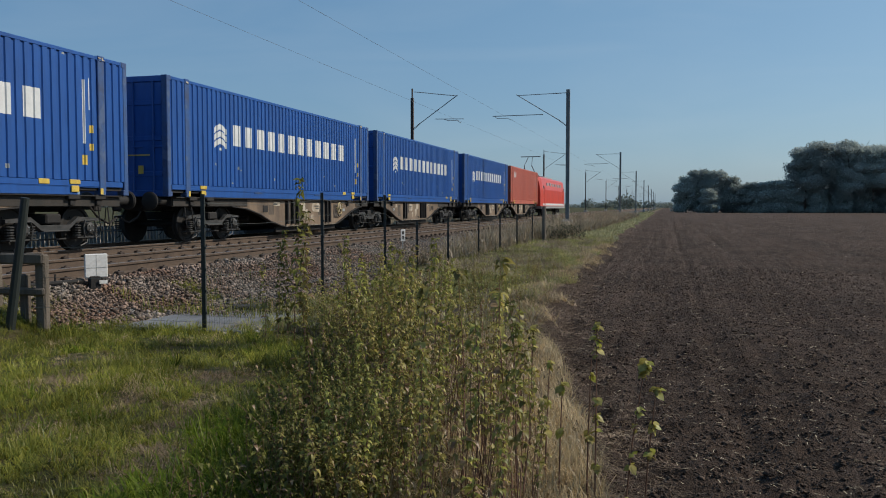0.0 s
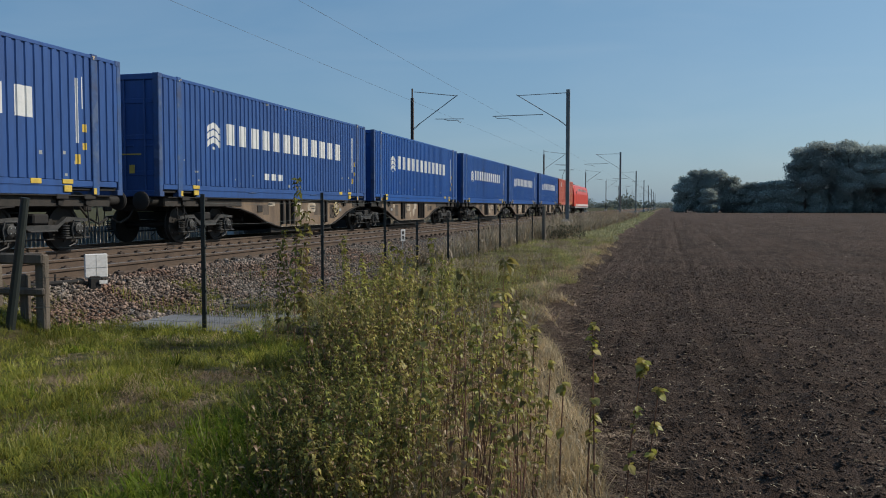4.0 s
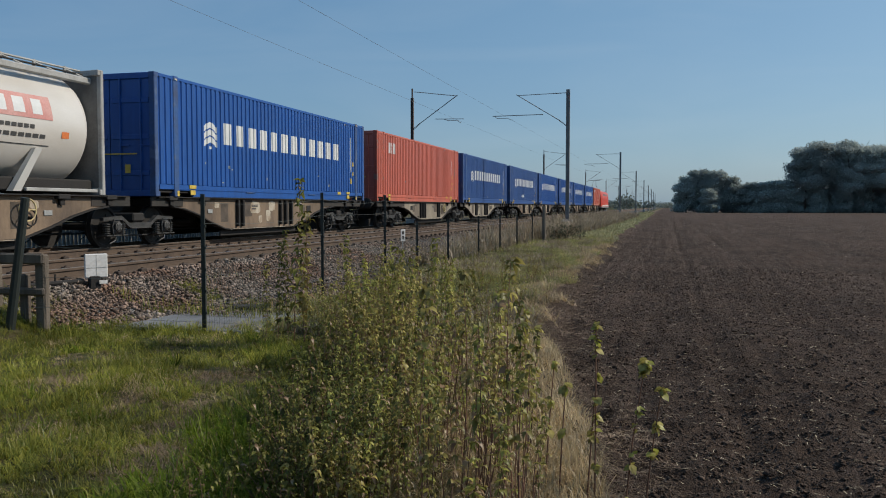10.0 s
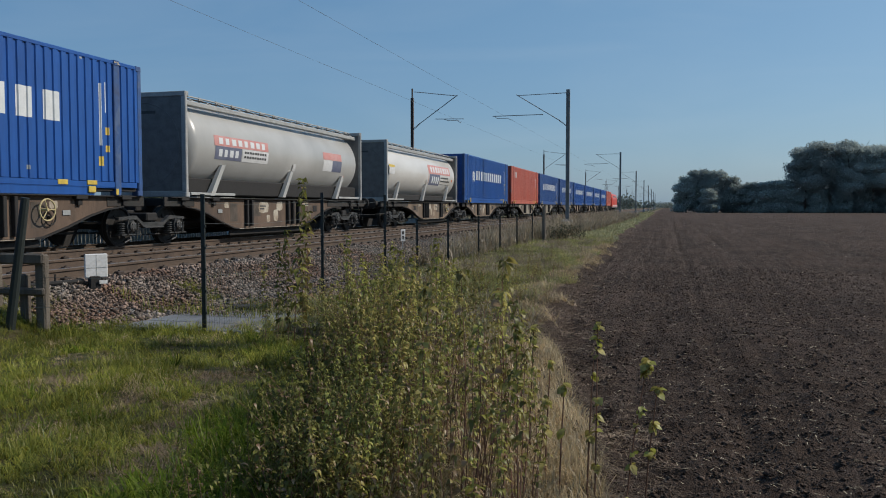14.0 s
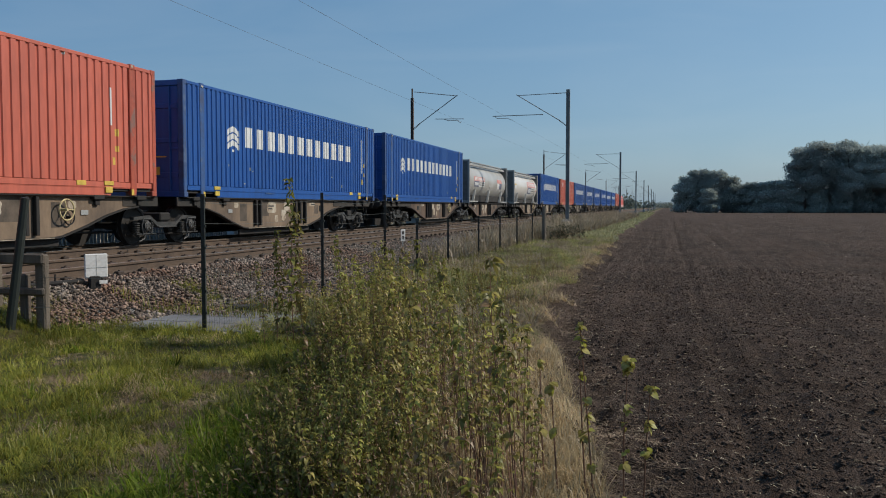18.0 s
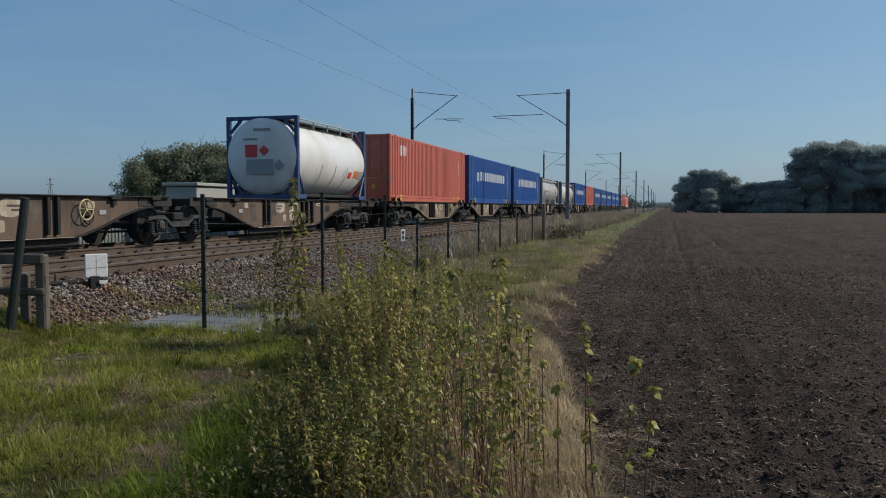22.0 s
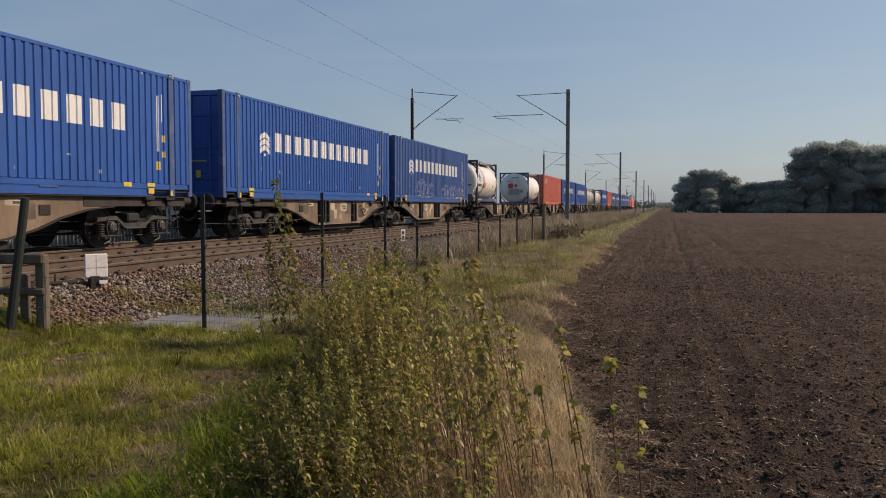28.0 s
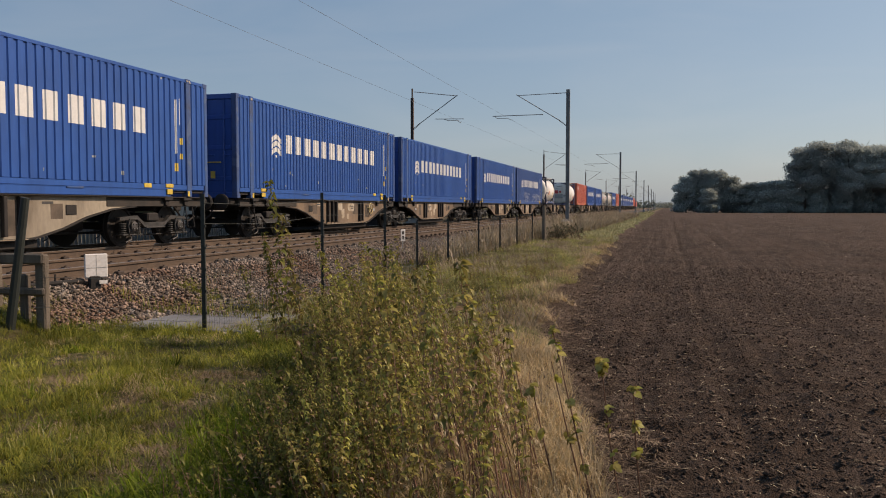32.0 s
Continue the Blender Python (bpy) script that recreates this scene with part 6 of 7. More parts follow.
def build_stones():
    r = np.random.default_rng(12)
    xs, ys = [], []
    for n, x0, x1, y0, y1 in ((38000, -8.22, -6.5, 8.2, 24), (6000, -8.22, -6.7, 24, 60), (7000, -6.6, -5.45, 9.9, 17), (5000, -9.9, -8.5, 8, 30), (6000, -12.0, -10.0, 12, 40), (2500, -14.4, -12.0, 14, 40), (2500, -9.9, -8.5, 30, 60)):
        xs.append(r.uniform(x0, x1, n))
        ys.append(y0 + (y1 - y0) * r.random(n) ** 1.25)
    x, y = np.concatenate(xs), np.concatenate(ys)
    keep = ~((x < -8.3) & (x > -10.1) & (np.abs(((y - 7.0) % 0.6) - 0.3) > 0.18)) & (np.abs(x + 8.45) > 0.09) & (np.abs(x + 9.95) > 0.09)
    x, y = x[keep], y[keep]
    size = r.uniform(0.009, 0.026, len(x)) * np.where(r.random(len(x)) < 0.12, 1.7, 1.0)
    bed = np.where(x < -8.2, 0.5, ground_z(x, y))
    bank = x > -8.2
    for name, label, m, k in (("ballast_stones", "loose grey and brown railway ballast stones", STONE, bank), ("track_ballast", "rust dusted ballast between the rails", DUSTSTONE, ~bank)):
        v, f = pebbles(x[k], y[k], bed[k] + size[k] * r.uniform(0.1, 1.5, k.sum()), size[k], 13)
        tagged(new(name, raw_mesh(name, v, f, m)), label, "ballast", kind="stuff")


def build_gravel():
    """Fine grey gravel spilled at the foot of the bank and round the slab."""
    r = np.random.default_rng(18)
    x, y = np.concatenate([r.uniform(-8.1, -6.1, 14000), r.uniform(-6.7, -4.8, 5000)]), np.concatenate([r.uniform(7.7, 9.7, 14000), r.uniform(10.35, 11.3, 5000)])
    keep = (r.random(len(x)) < np.clip(2.2 * vnoise(x, y, 0.5, 29) - 0.4, 0.1, 1)) & (y > 8.35 - 0.35 * vnoise(x, y, 0.4, 3) + 0.4 * (x > -7.0))
    x, y = x[keep], y[keep]
    size = r.uniform(0.006, 0.017, len(x))
    v, f = pebbles(x, y, scatter_z(x, y) + size * 0.4, size, 19)
    tagged(new("fine_gravel", raw_mesh("fine_gravel", v, f, GRAVEL)), "fine pale grey gravel at the foot of the ballast", "gravel", kind="stuff")


def build_soil():
    r = np.random.default_rng(14)
    n = 80000
    y = 3.6 * (60 / 3.6) ** (r.random(n) ** 1.25)
    x = field_edge(y) + 0.05 + (y * 0.95 + 3.0) * r.random(n)
    heap = vnoise((y + 0.45 * x) * 2.6, (x - 0.45 * y) * 0.5, 1.0, 7) * 0.6 + vnoise(x, y, 0.35, 23) * 0.6
    keep = r.random(n) < np.clip(heap * 2.0 - 0.6, 0.08, 1) * np.clip(1.25 - y / 48, 0, 1)
    x, y = x[keep], y[keep]
    size = np.minimum(r.gamma(1.2, 0.0055, len(x)) + 0.004, 0.030)
    v, f = pebbles(x, y, scatter_z(x, y) + size * 0.1, size, 15, 0.62)
    n = 52000
    y = 3.7 * (24 / 3.7) ** (r.random(n) ** 1.1)
    x = field_edge(y) - 0.05 + (y * 0.75 + 1.8) * r.random(n)
    size = (0.005 + np.minimum(r.gamma(1.3, 0.0032, n), 0.014)) * (0.8 + 0.03 * y)
    v2, f2 = pebbles(x, y, scatter_z(x, y) + size * 0.3, size, 16, 0.8)
    v, f = np.concatenate([v, v2]), np.concatenate([f, f2 + len(v)])
    tagged(new("soil_clods", raw_mesh("soil_clods", v, f, CLOD)), "crumbly dark soil clods on the tilled field", "soil", kind="stuff")
    n = 9000
    y = 3.6 * (80 / 3.6) ** (r.random(n) ** 0.8)
    x = field_edge(y) + 0.0 + (y * 0.95 + 3.0) * r.random(n) ** 1.3
    v, f = blades(x, y, scatter_z(x, y) + 0.012, r.uniform(0.02, 0.10, n) * (0.8 + 0.02 * y), 0.0024 + 0.0008 * y, r, lying=True)
    tagged(new("straw_bits", raw_mesh("straw_bits", v, f, STRAW)), "scattered pale straw stubble on the soil", "straw", kind="stuff")


def blades(x, y, z, h, width, r, lie=0.35, wind=-0.0, az=None, lying=False):
    """Bent blades: two quads tapering to a tip."""
    n = len(x)
    az = r.uniform(0, 2 * math.pi, n) if az is None else az
    tilt = np.clip(r.normal(lie, 0.3, n), 0, 1.5)
    dx, dy = np.cos(az), np.sin(az)
    px, py = -dy, dx
    width = np.broadcast_to(width, n)
    verts = np.empty((n, 5, 3))
    up, out = np.cos(tilt * 0.6), np.sin(tilt * 0.6)
    up2, out2 = np.cos(np.minimum(tilt * 1.7, 1.9)), np.sin(np.minimum(tilt * 1.7, 1.9))
    if lying:
        up, out, up2, out2 = up * 0 + 0.06, out * 0 + 1, up * 0 - 0.05, out * 0 + 1
    for k, (s, w) in enumerate(((-1, 1.0), (1, 1.0), (-1, 0.75), (1, 0.75), (0, 0))):
        f1 = 0.0 if k < 2 else 0.55
        f2 = 0.45 if k == 4 else 0.0
        verts[:, k, 0] = x + dx * h * (out * f1 + out2 * f2) + px * s * w * width / 2 + wind * h * (f1 + f2)
        verts[:, k, 1] = y + dy * h * (out * f1 + out2 * f2) + py * s * w * width / 2
        verts[:, k, 2] = z + h * (up * f1 + up2 * f2)
    i = np.arange(n)[:, None] * 5
    faces = np.concatenate([i + [0, 1, 3], i + [0, 3, 2], i + [2, 3, 4]])
    return verts.reshape(-1, 3), faces


def bush_left(y):
    """Left margin of the tall weeds."""
    return np.interp(y, [2, 4, 6, 9, 12, 20, 60], [-1.55, -1.72, -2.52, -3.98, -4.75, -5.2, -5.2])


def bush_right(y):
    return np.interp(y, [2, 4.4, 6.8, 10, 16, 22, 60], [-0.62, -0.70, -1.34, -2.0, -3.0, -3.6, -4.2])


def tufts(name, label, n, per, area, h, material, seed, dens, width=0.0045, lie=0.95):
    """Grass in separate tufts whose blades spread from one root."""
    r = np.random.default_rng(seed)
    x0, x1, y0, y1 = area
    cx, cy = r.uniform(x0, x1, n), y0 + (y1 - y0) * r.random(n) ** 1.2
    keep = r.random(n) < dens(cx, cy)
    cx, cy = cx[keep], cy[keep]
    th = r.uniform(h[0], h[1], len(cx)) * (0.55 + 0.9 * vnoise(cx, cy, 0.7, seed))
    lean = r.uniform(0, 2 * math.pi, len(cx))
    k = np.repeat(np.arange(len(cx)), per)
    m = len(k)
    az = np.where(r.random(m) < 0.35, lean[k] + r.normal(0, 0.5, m), r.uniform(0, 2 * math.pi, m))
    rad = np.abs(r.normal(0, 0.035, m))
    x, y = cx[k] + np.cos(az) * rad, cy[k] + np.sin(az) * rad
    hh = th[k] * r.uniform(0.45, 1.1, m)
    v, f = blades(x, y, scatter_z(x, y) - 0.01, hh, width * r.uniform(0.7, 1.3, m), r, lie, az=az)
    tagged(new(name, raw_mesh(name, v, f, material)), label, "grass", kind="stuff")


def tuft_field(name, label, n, area, h, width, material, seed, lie=0.35, dens=None):
    r = np.random.default_rng(seed)
    x0, x1, y0, y1 = area
    x, y = r.uniform(x0, x1, n), y0 + (y1 - y0) * r.random(n) ** 1.3
    if dens is not None:
        keep = r.random(n) < dens(x, y)
        x, y = x[keep], y[keep]
    hh = r.uniform(h[0], h[1], len(x)) * (0.6 + 0.8 * vnoise(x, y, 0.6, seed))
    v, f = blades(x, y, scatter_z(x, y) - 0.01, hh, width * (1 + y * 0.05), r, lie)
    tagged(new(name, raw_mesh(name, v, f, material)), label, "grass", kind="stuff")


def build_grass():
    worn = ((-3.02, 4.55, 0.34), (-3.58, 5.7, 0.28), (-3.89, 6.5, 0.36), (-4.99, 5.95, 0.3), (-4.29, 4.78, 0.24), (-2.75, 4.15, 0.26), (-5.6, 6.9, 0.26), (-3.35, 5.05, 0.22), (-2.6, 4.75, 0.2), (-4.1, 5.6, 0.2))
    hole = lambda x, y: np.max([np.exp(-((x - a) ** 2 + (y - b) ** 2 * 0.5) / (c * c)) for a, b, c in worn], axis=0)
    bare = lambda x, y: np.clip(3.4 - 4.0 * vnoise(x, y, 0.32, 51), 0.5, 1) * np.clip(1.1 - 1.2 * hole(x, y), 0.03, 1)         # worn holes in the sward
    lawn = lambda x, y: (x < bush_left(y) + 0.7) * (y < 8.75 + 0.25 * vnoise(x, y, 0.4, 3)) * np.clip(0.3 + 1.2 * vnoise(x, y, 0.7, 6), 0, 1) * bare(x, y)
    tufts("lawn_grass", "lush green grass in uneven tufts", 14000, 15, (-8.2, -0.9, 2.7, 9.0), (0.06, 0.25), GRASS, 31, lawn, 0.0056, 1.15)
    tuft_field("short_grass", "short grass between the tufts", 50000, (-8.2, -0.9, 2.7, 9.0), (0.03, 0.10), 0.0045, GRASS, 41, 0.9, lawn)
    # lush blades whose dark green also carries the weeds' shade
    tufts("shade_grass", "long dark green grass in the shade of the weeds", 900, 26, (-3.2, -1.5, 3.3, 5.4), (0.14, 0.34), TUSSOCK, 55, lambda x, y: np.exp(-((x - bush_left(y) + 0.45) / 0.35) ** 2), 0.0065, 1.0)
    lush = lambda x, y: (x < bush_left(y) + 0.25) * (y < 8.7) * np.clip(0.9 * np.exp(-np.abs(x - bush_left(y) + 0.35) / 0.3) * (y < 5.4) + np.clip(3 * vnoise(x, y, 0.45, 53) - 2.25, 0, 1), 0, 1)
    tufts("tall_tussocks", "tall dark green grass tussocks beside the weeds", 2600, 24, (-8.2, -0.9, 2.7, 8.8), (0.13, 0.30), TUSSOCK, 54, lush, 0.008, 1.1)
    dry = lambda x, y: (x < bush_left(y) + 0.5) * (y < 8.8) * np.clip(2.6 * vnoise(x, y, 0.38, 17) - 1.4, 0.07, 1)
    tufts("dry_grass", "pale dry tufts among the green grass", 5200, 24, (-8.2, -0.9, 2.7, 9.0), (0.05, 0.15), HAY, 32, dry, 0.0045, 1.35)
    tufts("lawn_thatch", "matted reddish brown dead grass in worn hollows", 2600, 22, (-6.2, -2.3, 3.8, 7.4), (0.05, 0.14), THATCH, 57, lambda x, y: np.clip(1.3 * hole(x, y) - 0.2, 0, 1) , 0.0045, 1.4)
    edge = lambda x, y: (x > field_edge(y) - np.interp(y, [3, 9, 12, 40], [1.1, 0.95, 0.5, 0.3]) - 0.45 * vnoise(x, y, 1.2, 47)) * (x < field_edge(y) + np.interp(y, [4, 6, 9], [0.45, 0.42, 0.40]) - 0.9 * vnoise(x, y, 0.5, 8)) * np.clip(0.25 + 1.1 * vnoise(x, y, 0.8, 18), 0, 1) * np.interp(y, [5, 8, 14], [1, 0.7, 0.7])
    tuft_field("verge_hay", "matted pale dry grass along the field edge", 110000, (-5.5, 0.3, 3.3, 40), (0.06, 0.26), 0.0045, HAY, 33, 1.1, edge)
    tufts("hay_tufts", "pale dry grass tussocks along the field edge", 6500, 24, (-5.2, 0.2, 3.3, 34), (0.12, 0.36), HAY, 43, edge, 0.007, 1.15)
    tufts("brown_thatch", "tangled reddish brown thatch along the field edge", 7000, 24, (-5.2, 0.0, 6.0, 34), (0.10, 0.34), THATCH, 45, edge, 0.007, 1.2)
    r = np.random.default_rng(46)
    n = 17000
    y = 3.6 + 18 * r.random(n) ** 1.4
    x = field_edge(y) - 0.25 + 0.85 * r.random(n) ** 1.6
    v, f = blades(x, y, scatter_z(x, y) + 0.012, r.uniform(0.03, 0.16, n), 0.0035, r, lying=True)
    tagged(new("edge_litter", raw_mesh("edge_litter", v, f, THATCH)), "dead brown stalks strewn along the edge of the soil", "litter", kind="stuff")
    under = lambda x, y: (x > bush_left(y) + 0.8) * (x < field_edge(y) + 0.1) * (y < 9.5)
    tuft_field("thicket_hay", "bleached dry grass under the weeds", 42000, (-3.6, 0.2, 3.4, 9.5), (0.06, 0.26), 0.005, HAY, 44, 0.8, under)
    green = lambda x, y: (x < field_edge(y) + 0.05 - 0.6 * vnoise(x, y, 0.9, 63)) * (x > -5.3) * np.clip(-0.15 + 1.3 * vnoise(x, y, 1.3, 9), 0, 1)
    tuft_field("verge_grass", "short green grass along the field edge", 52000, (-5.5, 0.0, 9, 60), (0.04, 0.17), 0.007, VERGE, 34, 1.1, green)
    tufts("verge_tufts", "rough green tussocks on the verge", 6000, 26, (-5.3, -0.8, 9, 40), (0.12, 0.42), VERGE, 64, green, 0.010, 1.35)
    tuft_field("far_verge_grass", "sunlit grass strip running along the field", 44000, (-6.0, -1.8, 36, 230), (0.07, 0.24), 0.011, FARGRASS, 35, 1.0,
               lambda x, y: (x < field_edge(y) + 0.25 - 0.7 * vnoise(x, y * 0.4, 1.5, 65)) * 1.0)
    rank = lambda x, y: np.clip((y - 19.5) / 10, 0, 1) * (x > np.interp(y, [22, 34, 60], [-6.3, -7.2, -7.6])) * (x < np.interp(y, [17, 34, 38, 60, 130], [-5.55, -5.5, -4.9, -4.3, -4.0]))
    tuft_field("rank_weeds", "grey brown rank weeds beside the track", 42000, (-8.0, -3.9, 20, 130), (0.2, 0.85), 0.012, SEDGE, 36, 0.6, rank)
    tufts("rank_tussocks", "grey brown bushy weed heads beside the track", 2600, 26, (-8.0, -3.9, 20, 110), (0.4, 1.1), SEDGE, 66, rank, 0.018)
    tuft_field("verge_weeds", "mixed dull weeds between fence and field", 30000, (-5.3, -2.0, 9, 40), (0.05, 0.2), 0.007, SEDGE, 39, 0.8,
               lambda x, y: (x < field_edge(y) - 0.3) * np.clip(-0.1 + 1.2 * vnoise(x, y, 1.1, 13), 0, 1))
    tufts("dull_tussocks", "dull brown tussocks between fence and field", 3000, 26, (-5.3, -1.6, 9, 40), (0.14, 0.48), SEDGE, 67,
          lambda x, y: (x < field_edge(y) - 0.1) * np.clip(-0.45 + 1.7 * vnoise(x, y, 1.0, 13), 0, 1), 0.010, 1.35)
    tuft_field("bank_weeds", "thin green weeds at the ballast foot", 9000, (-7.4, -5.2, 9.8, 40), (0.05, 0.3), 0.007, GRASS, 37, 0.5,
               lambda x, y: np.clip(1.8 * vnoise(x, y, 1.3, 21) - 0.75, 0, 1))
    tufts("bank_grass", "yellow green grass patch at the foot of the ballast", 330, 22, (-7.5, -6.3, 11.0, 12.4), (0.08, 0.2), GRASS, 72,
          lambda x, y: np.clip(2.2 - 5 * np.abs(y - 11.6), 0, 1) * np.clip(0.2 + vnoise(x, y, 0.3, 73), 0, 1), 0.006, 1.1)
    tufts("slab_weeds", "small weeds along the slab edges", 420, 22, (-6.9, -4.5, 8.5, 10.9), (0.06, 0.2), GRASS, 68,
          lambda x, y: np.clip(1.2 - 6 * np.abs(np.maximum(np.abs(x + 5.75) / 0.95, np.abs(y - 9.6) / 0.9) - 1.0), 0.0, 1), 0.005)
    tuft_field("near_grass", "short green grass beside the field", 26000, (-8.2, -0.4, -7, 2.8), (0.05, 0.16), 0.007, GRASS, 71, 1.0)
    tuft_field("far_side_grass", "rough grass beyond the railway", 30000, (-40, -16.9, 18, 90), (0.2, 0.6), 0.02, SEDGE, 38, 0.4)


build_stones()
build_gravel()
build_soil()
build_grass()


# ------------------------------------------------------------------ tall weeds that sway
SWAYING = []


def hanging_leaves(c, az, size, r, wide=0.25, fall=0.6):
    """Pointed oval leaves that arch out from c along az and hang down, folded on the midrib."""
    n = len(c)
    o = np.stack([np.cos(az), np.sin(az), np.zeros(n)], -1)
    u = np.stack([-np.sin(az), np.cos(az), r.normal(0, 0.45, n)], -1)
    s = size[:, None]
    up = np.array([0, 0, 1.0])
    fall = (fall * r.uniform(0.1, 1.7, n))[:, None]
    at = lambda q: c + o * s * q * (1 - 0.4 * fall * q) + up * s * (0.22 * q - (0.22 + fall) * q * q)
    m1, m2, tip = at(0.34), at(0.68), at(1.0)
    lift = up * s * 0.07
    w = wide * r.uniform(0.75, 1.2, n)[:, None]
    verts = np.stack([c, m1 + u * s * w + lift, m1, m1 - u * s * w + lift, m2 + u * s * w * 0.74 + lift, m2, m2 - u * s * w * 0.74 + lift, tip], 1).reshape(-1, 3)
    i = np.arange(n)[:, None] * 8
    return verts, np.concatenate([i + [0, 1, 2], i + [0, 2, 3], i + [1, 4, 5], i + [1, 5, 2], i + [2, 5, 6], i + [2, 6, 3], i + [4, 7, 5], i + [5, 7, 6]])


def weed_kind(seed, stems, h, leaf, gap, spread, foliage, lean=0.1, bare=0.15, twig=0.3, dry=0.1, thick=0.0036, even=0.62, each=2):
    """Meshes of one weed: bowed single stems, and the foliage with leaves in crossed pairs on stems and side twigs."""
    r = np.random.default_rng(seed)
    sticks, cs, sz, az = [], [], [], []
    tv, tf = [], []

    def twiglet(pts, w0):
        o = len(tv)
        n = len(pts)
        for k, p in enumerate(pts):
            w = w0 * (1 - 0.75 * k / (n - 1))
            tv.extend([(p[0] - w, p[1] - w * 0.6, p[2]), (p[0] + w, p[1] - w * 0.6, p[2]), (p[0], p[1] + w, p[2])])
        for k in range(n - 1):
            for i in range(3):
                j = (i + 1) % 3
                q = o + 3 * k
                tf.extend([(q + i, q + j, q + 3 + j), (q + i, q + 3 + j, q + 3 + i)])

    def leafpair(p, turn, size, n=2):
        for j in range(n):
            cs.append(np.array(p) + r.normal(0, 0.004, 3))
            az.append(turn + j * 2 * math.pi / n + r.normal(0, 0.35))
            sz.append(size * r.uniform(0.55, 1.2))
    for k in range(stems):
        hh = h * r.uniform(even, 1.0)
        ph, ph2 = r.uniform(0, 6.28, 2)
        bx, by = r.normal(0, spread, 2)
        lx, ly = r.normal(0, lean, 2)
        bow = r.normal(0, lean * 0.9)
        wob = r.uniform(0.006, 0.016)

        def at(q):
            d = q + bow * q * q
            return Vector((bx + lx * hh * d + wob * math.sin(ph + 6 * q), by + ly * hh * d + wob * math.sin(ph2 + 5 * q), hh * (q - 0.22 * (lx * lx + ly * ly) * q * q)))
        sticks.append(Build().path([at(i / 7) for i in range(8)], [thick * (1 - 0.115 * i) for i in range(8)], 5).mesh("stem", [STEM]))
        z, turn = 0.04, r.uniform(0, 3.14)
        while z < hh:
            q = z / hh
            turn += 1.57 + r.normal(0, 0.25)
            if q > bare or r.random() < 0.2:
                leafpair(at(q), turn, leaf * (1.15 - 0.45 * q), each)
            if q > bare * 0.8 and q < 0.93 and r.random() < twig:
                d = turn + r.normal(0, 0.6)
                ln = h * r.uniform(0.06, 0.24) * (1.15 - q)
                rise = r.uniform(0.5, 1.3)
                p0 = np.array(at(q))
                out = np.array([math.cos(d), math.sin(d), 0])
                pts = [p0 + out * ln * u * (1 - 0.2 * u) + np.array([0, 0, ln * rise * u * (0.6 + 0.4 * u)]) for u in (0, 0.35, 0.7, 1.0)]
                twiglet(pts, 0.0015)
                m = max(2, int(ln / (gap * 0.55)))
                for u in range(1, m + 1):
                    e = pts[0] + (pts[-1] - pts[0]) * (u / m)
                    leafpair(e, d + 1.57 * (u % 2) + 0.8, leaf * (0.9 - 0.35 * u / m), 2)
            z += gap * r.uniform(0.6, 1.4) * (1.15 - 0.4 * q)
        leafpair(at(1.0), turn, leaf * 0.7, 3 + each)
    cs, sz, az = np.array(cs), np.array(sz), np.array(az)
    v, f = hanging_leaves(cs, az, sz, r)
    brown = np.tile(r.random(len(cs)) < dry + 0.15 * (cs[:, 2] < 0.3 * h), 8).astype(int)
    if tv:
        f = np.concatenate([f, np.array(tf) + len(v)])
        v = np.concatenate([v, np.array(tv)])
        brown = np.concatenate([brown, np.full(len(tf), 2)])
    return sticks, raw_mesh("foliage", v, f, [foliage, DRYLEAF, STEM], brown)


def put_weed(kind, x, y, s, turn, name, label, group):
    w = thing(name, label, "weed", group, pose(x, y, rest(x, y) - 0.01, 0, 0, turn) @ Matrix.Scale(s, 4))
    for st in kind[0]:
        part("stem", st, None, w)
    tagged(part("foliage", kind[1], None, w), kind="stuff")
    SWAYING.append((w, s))
    return w


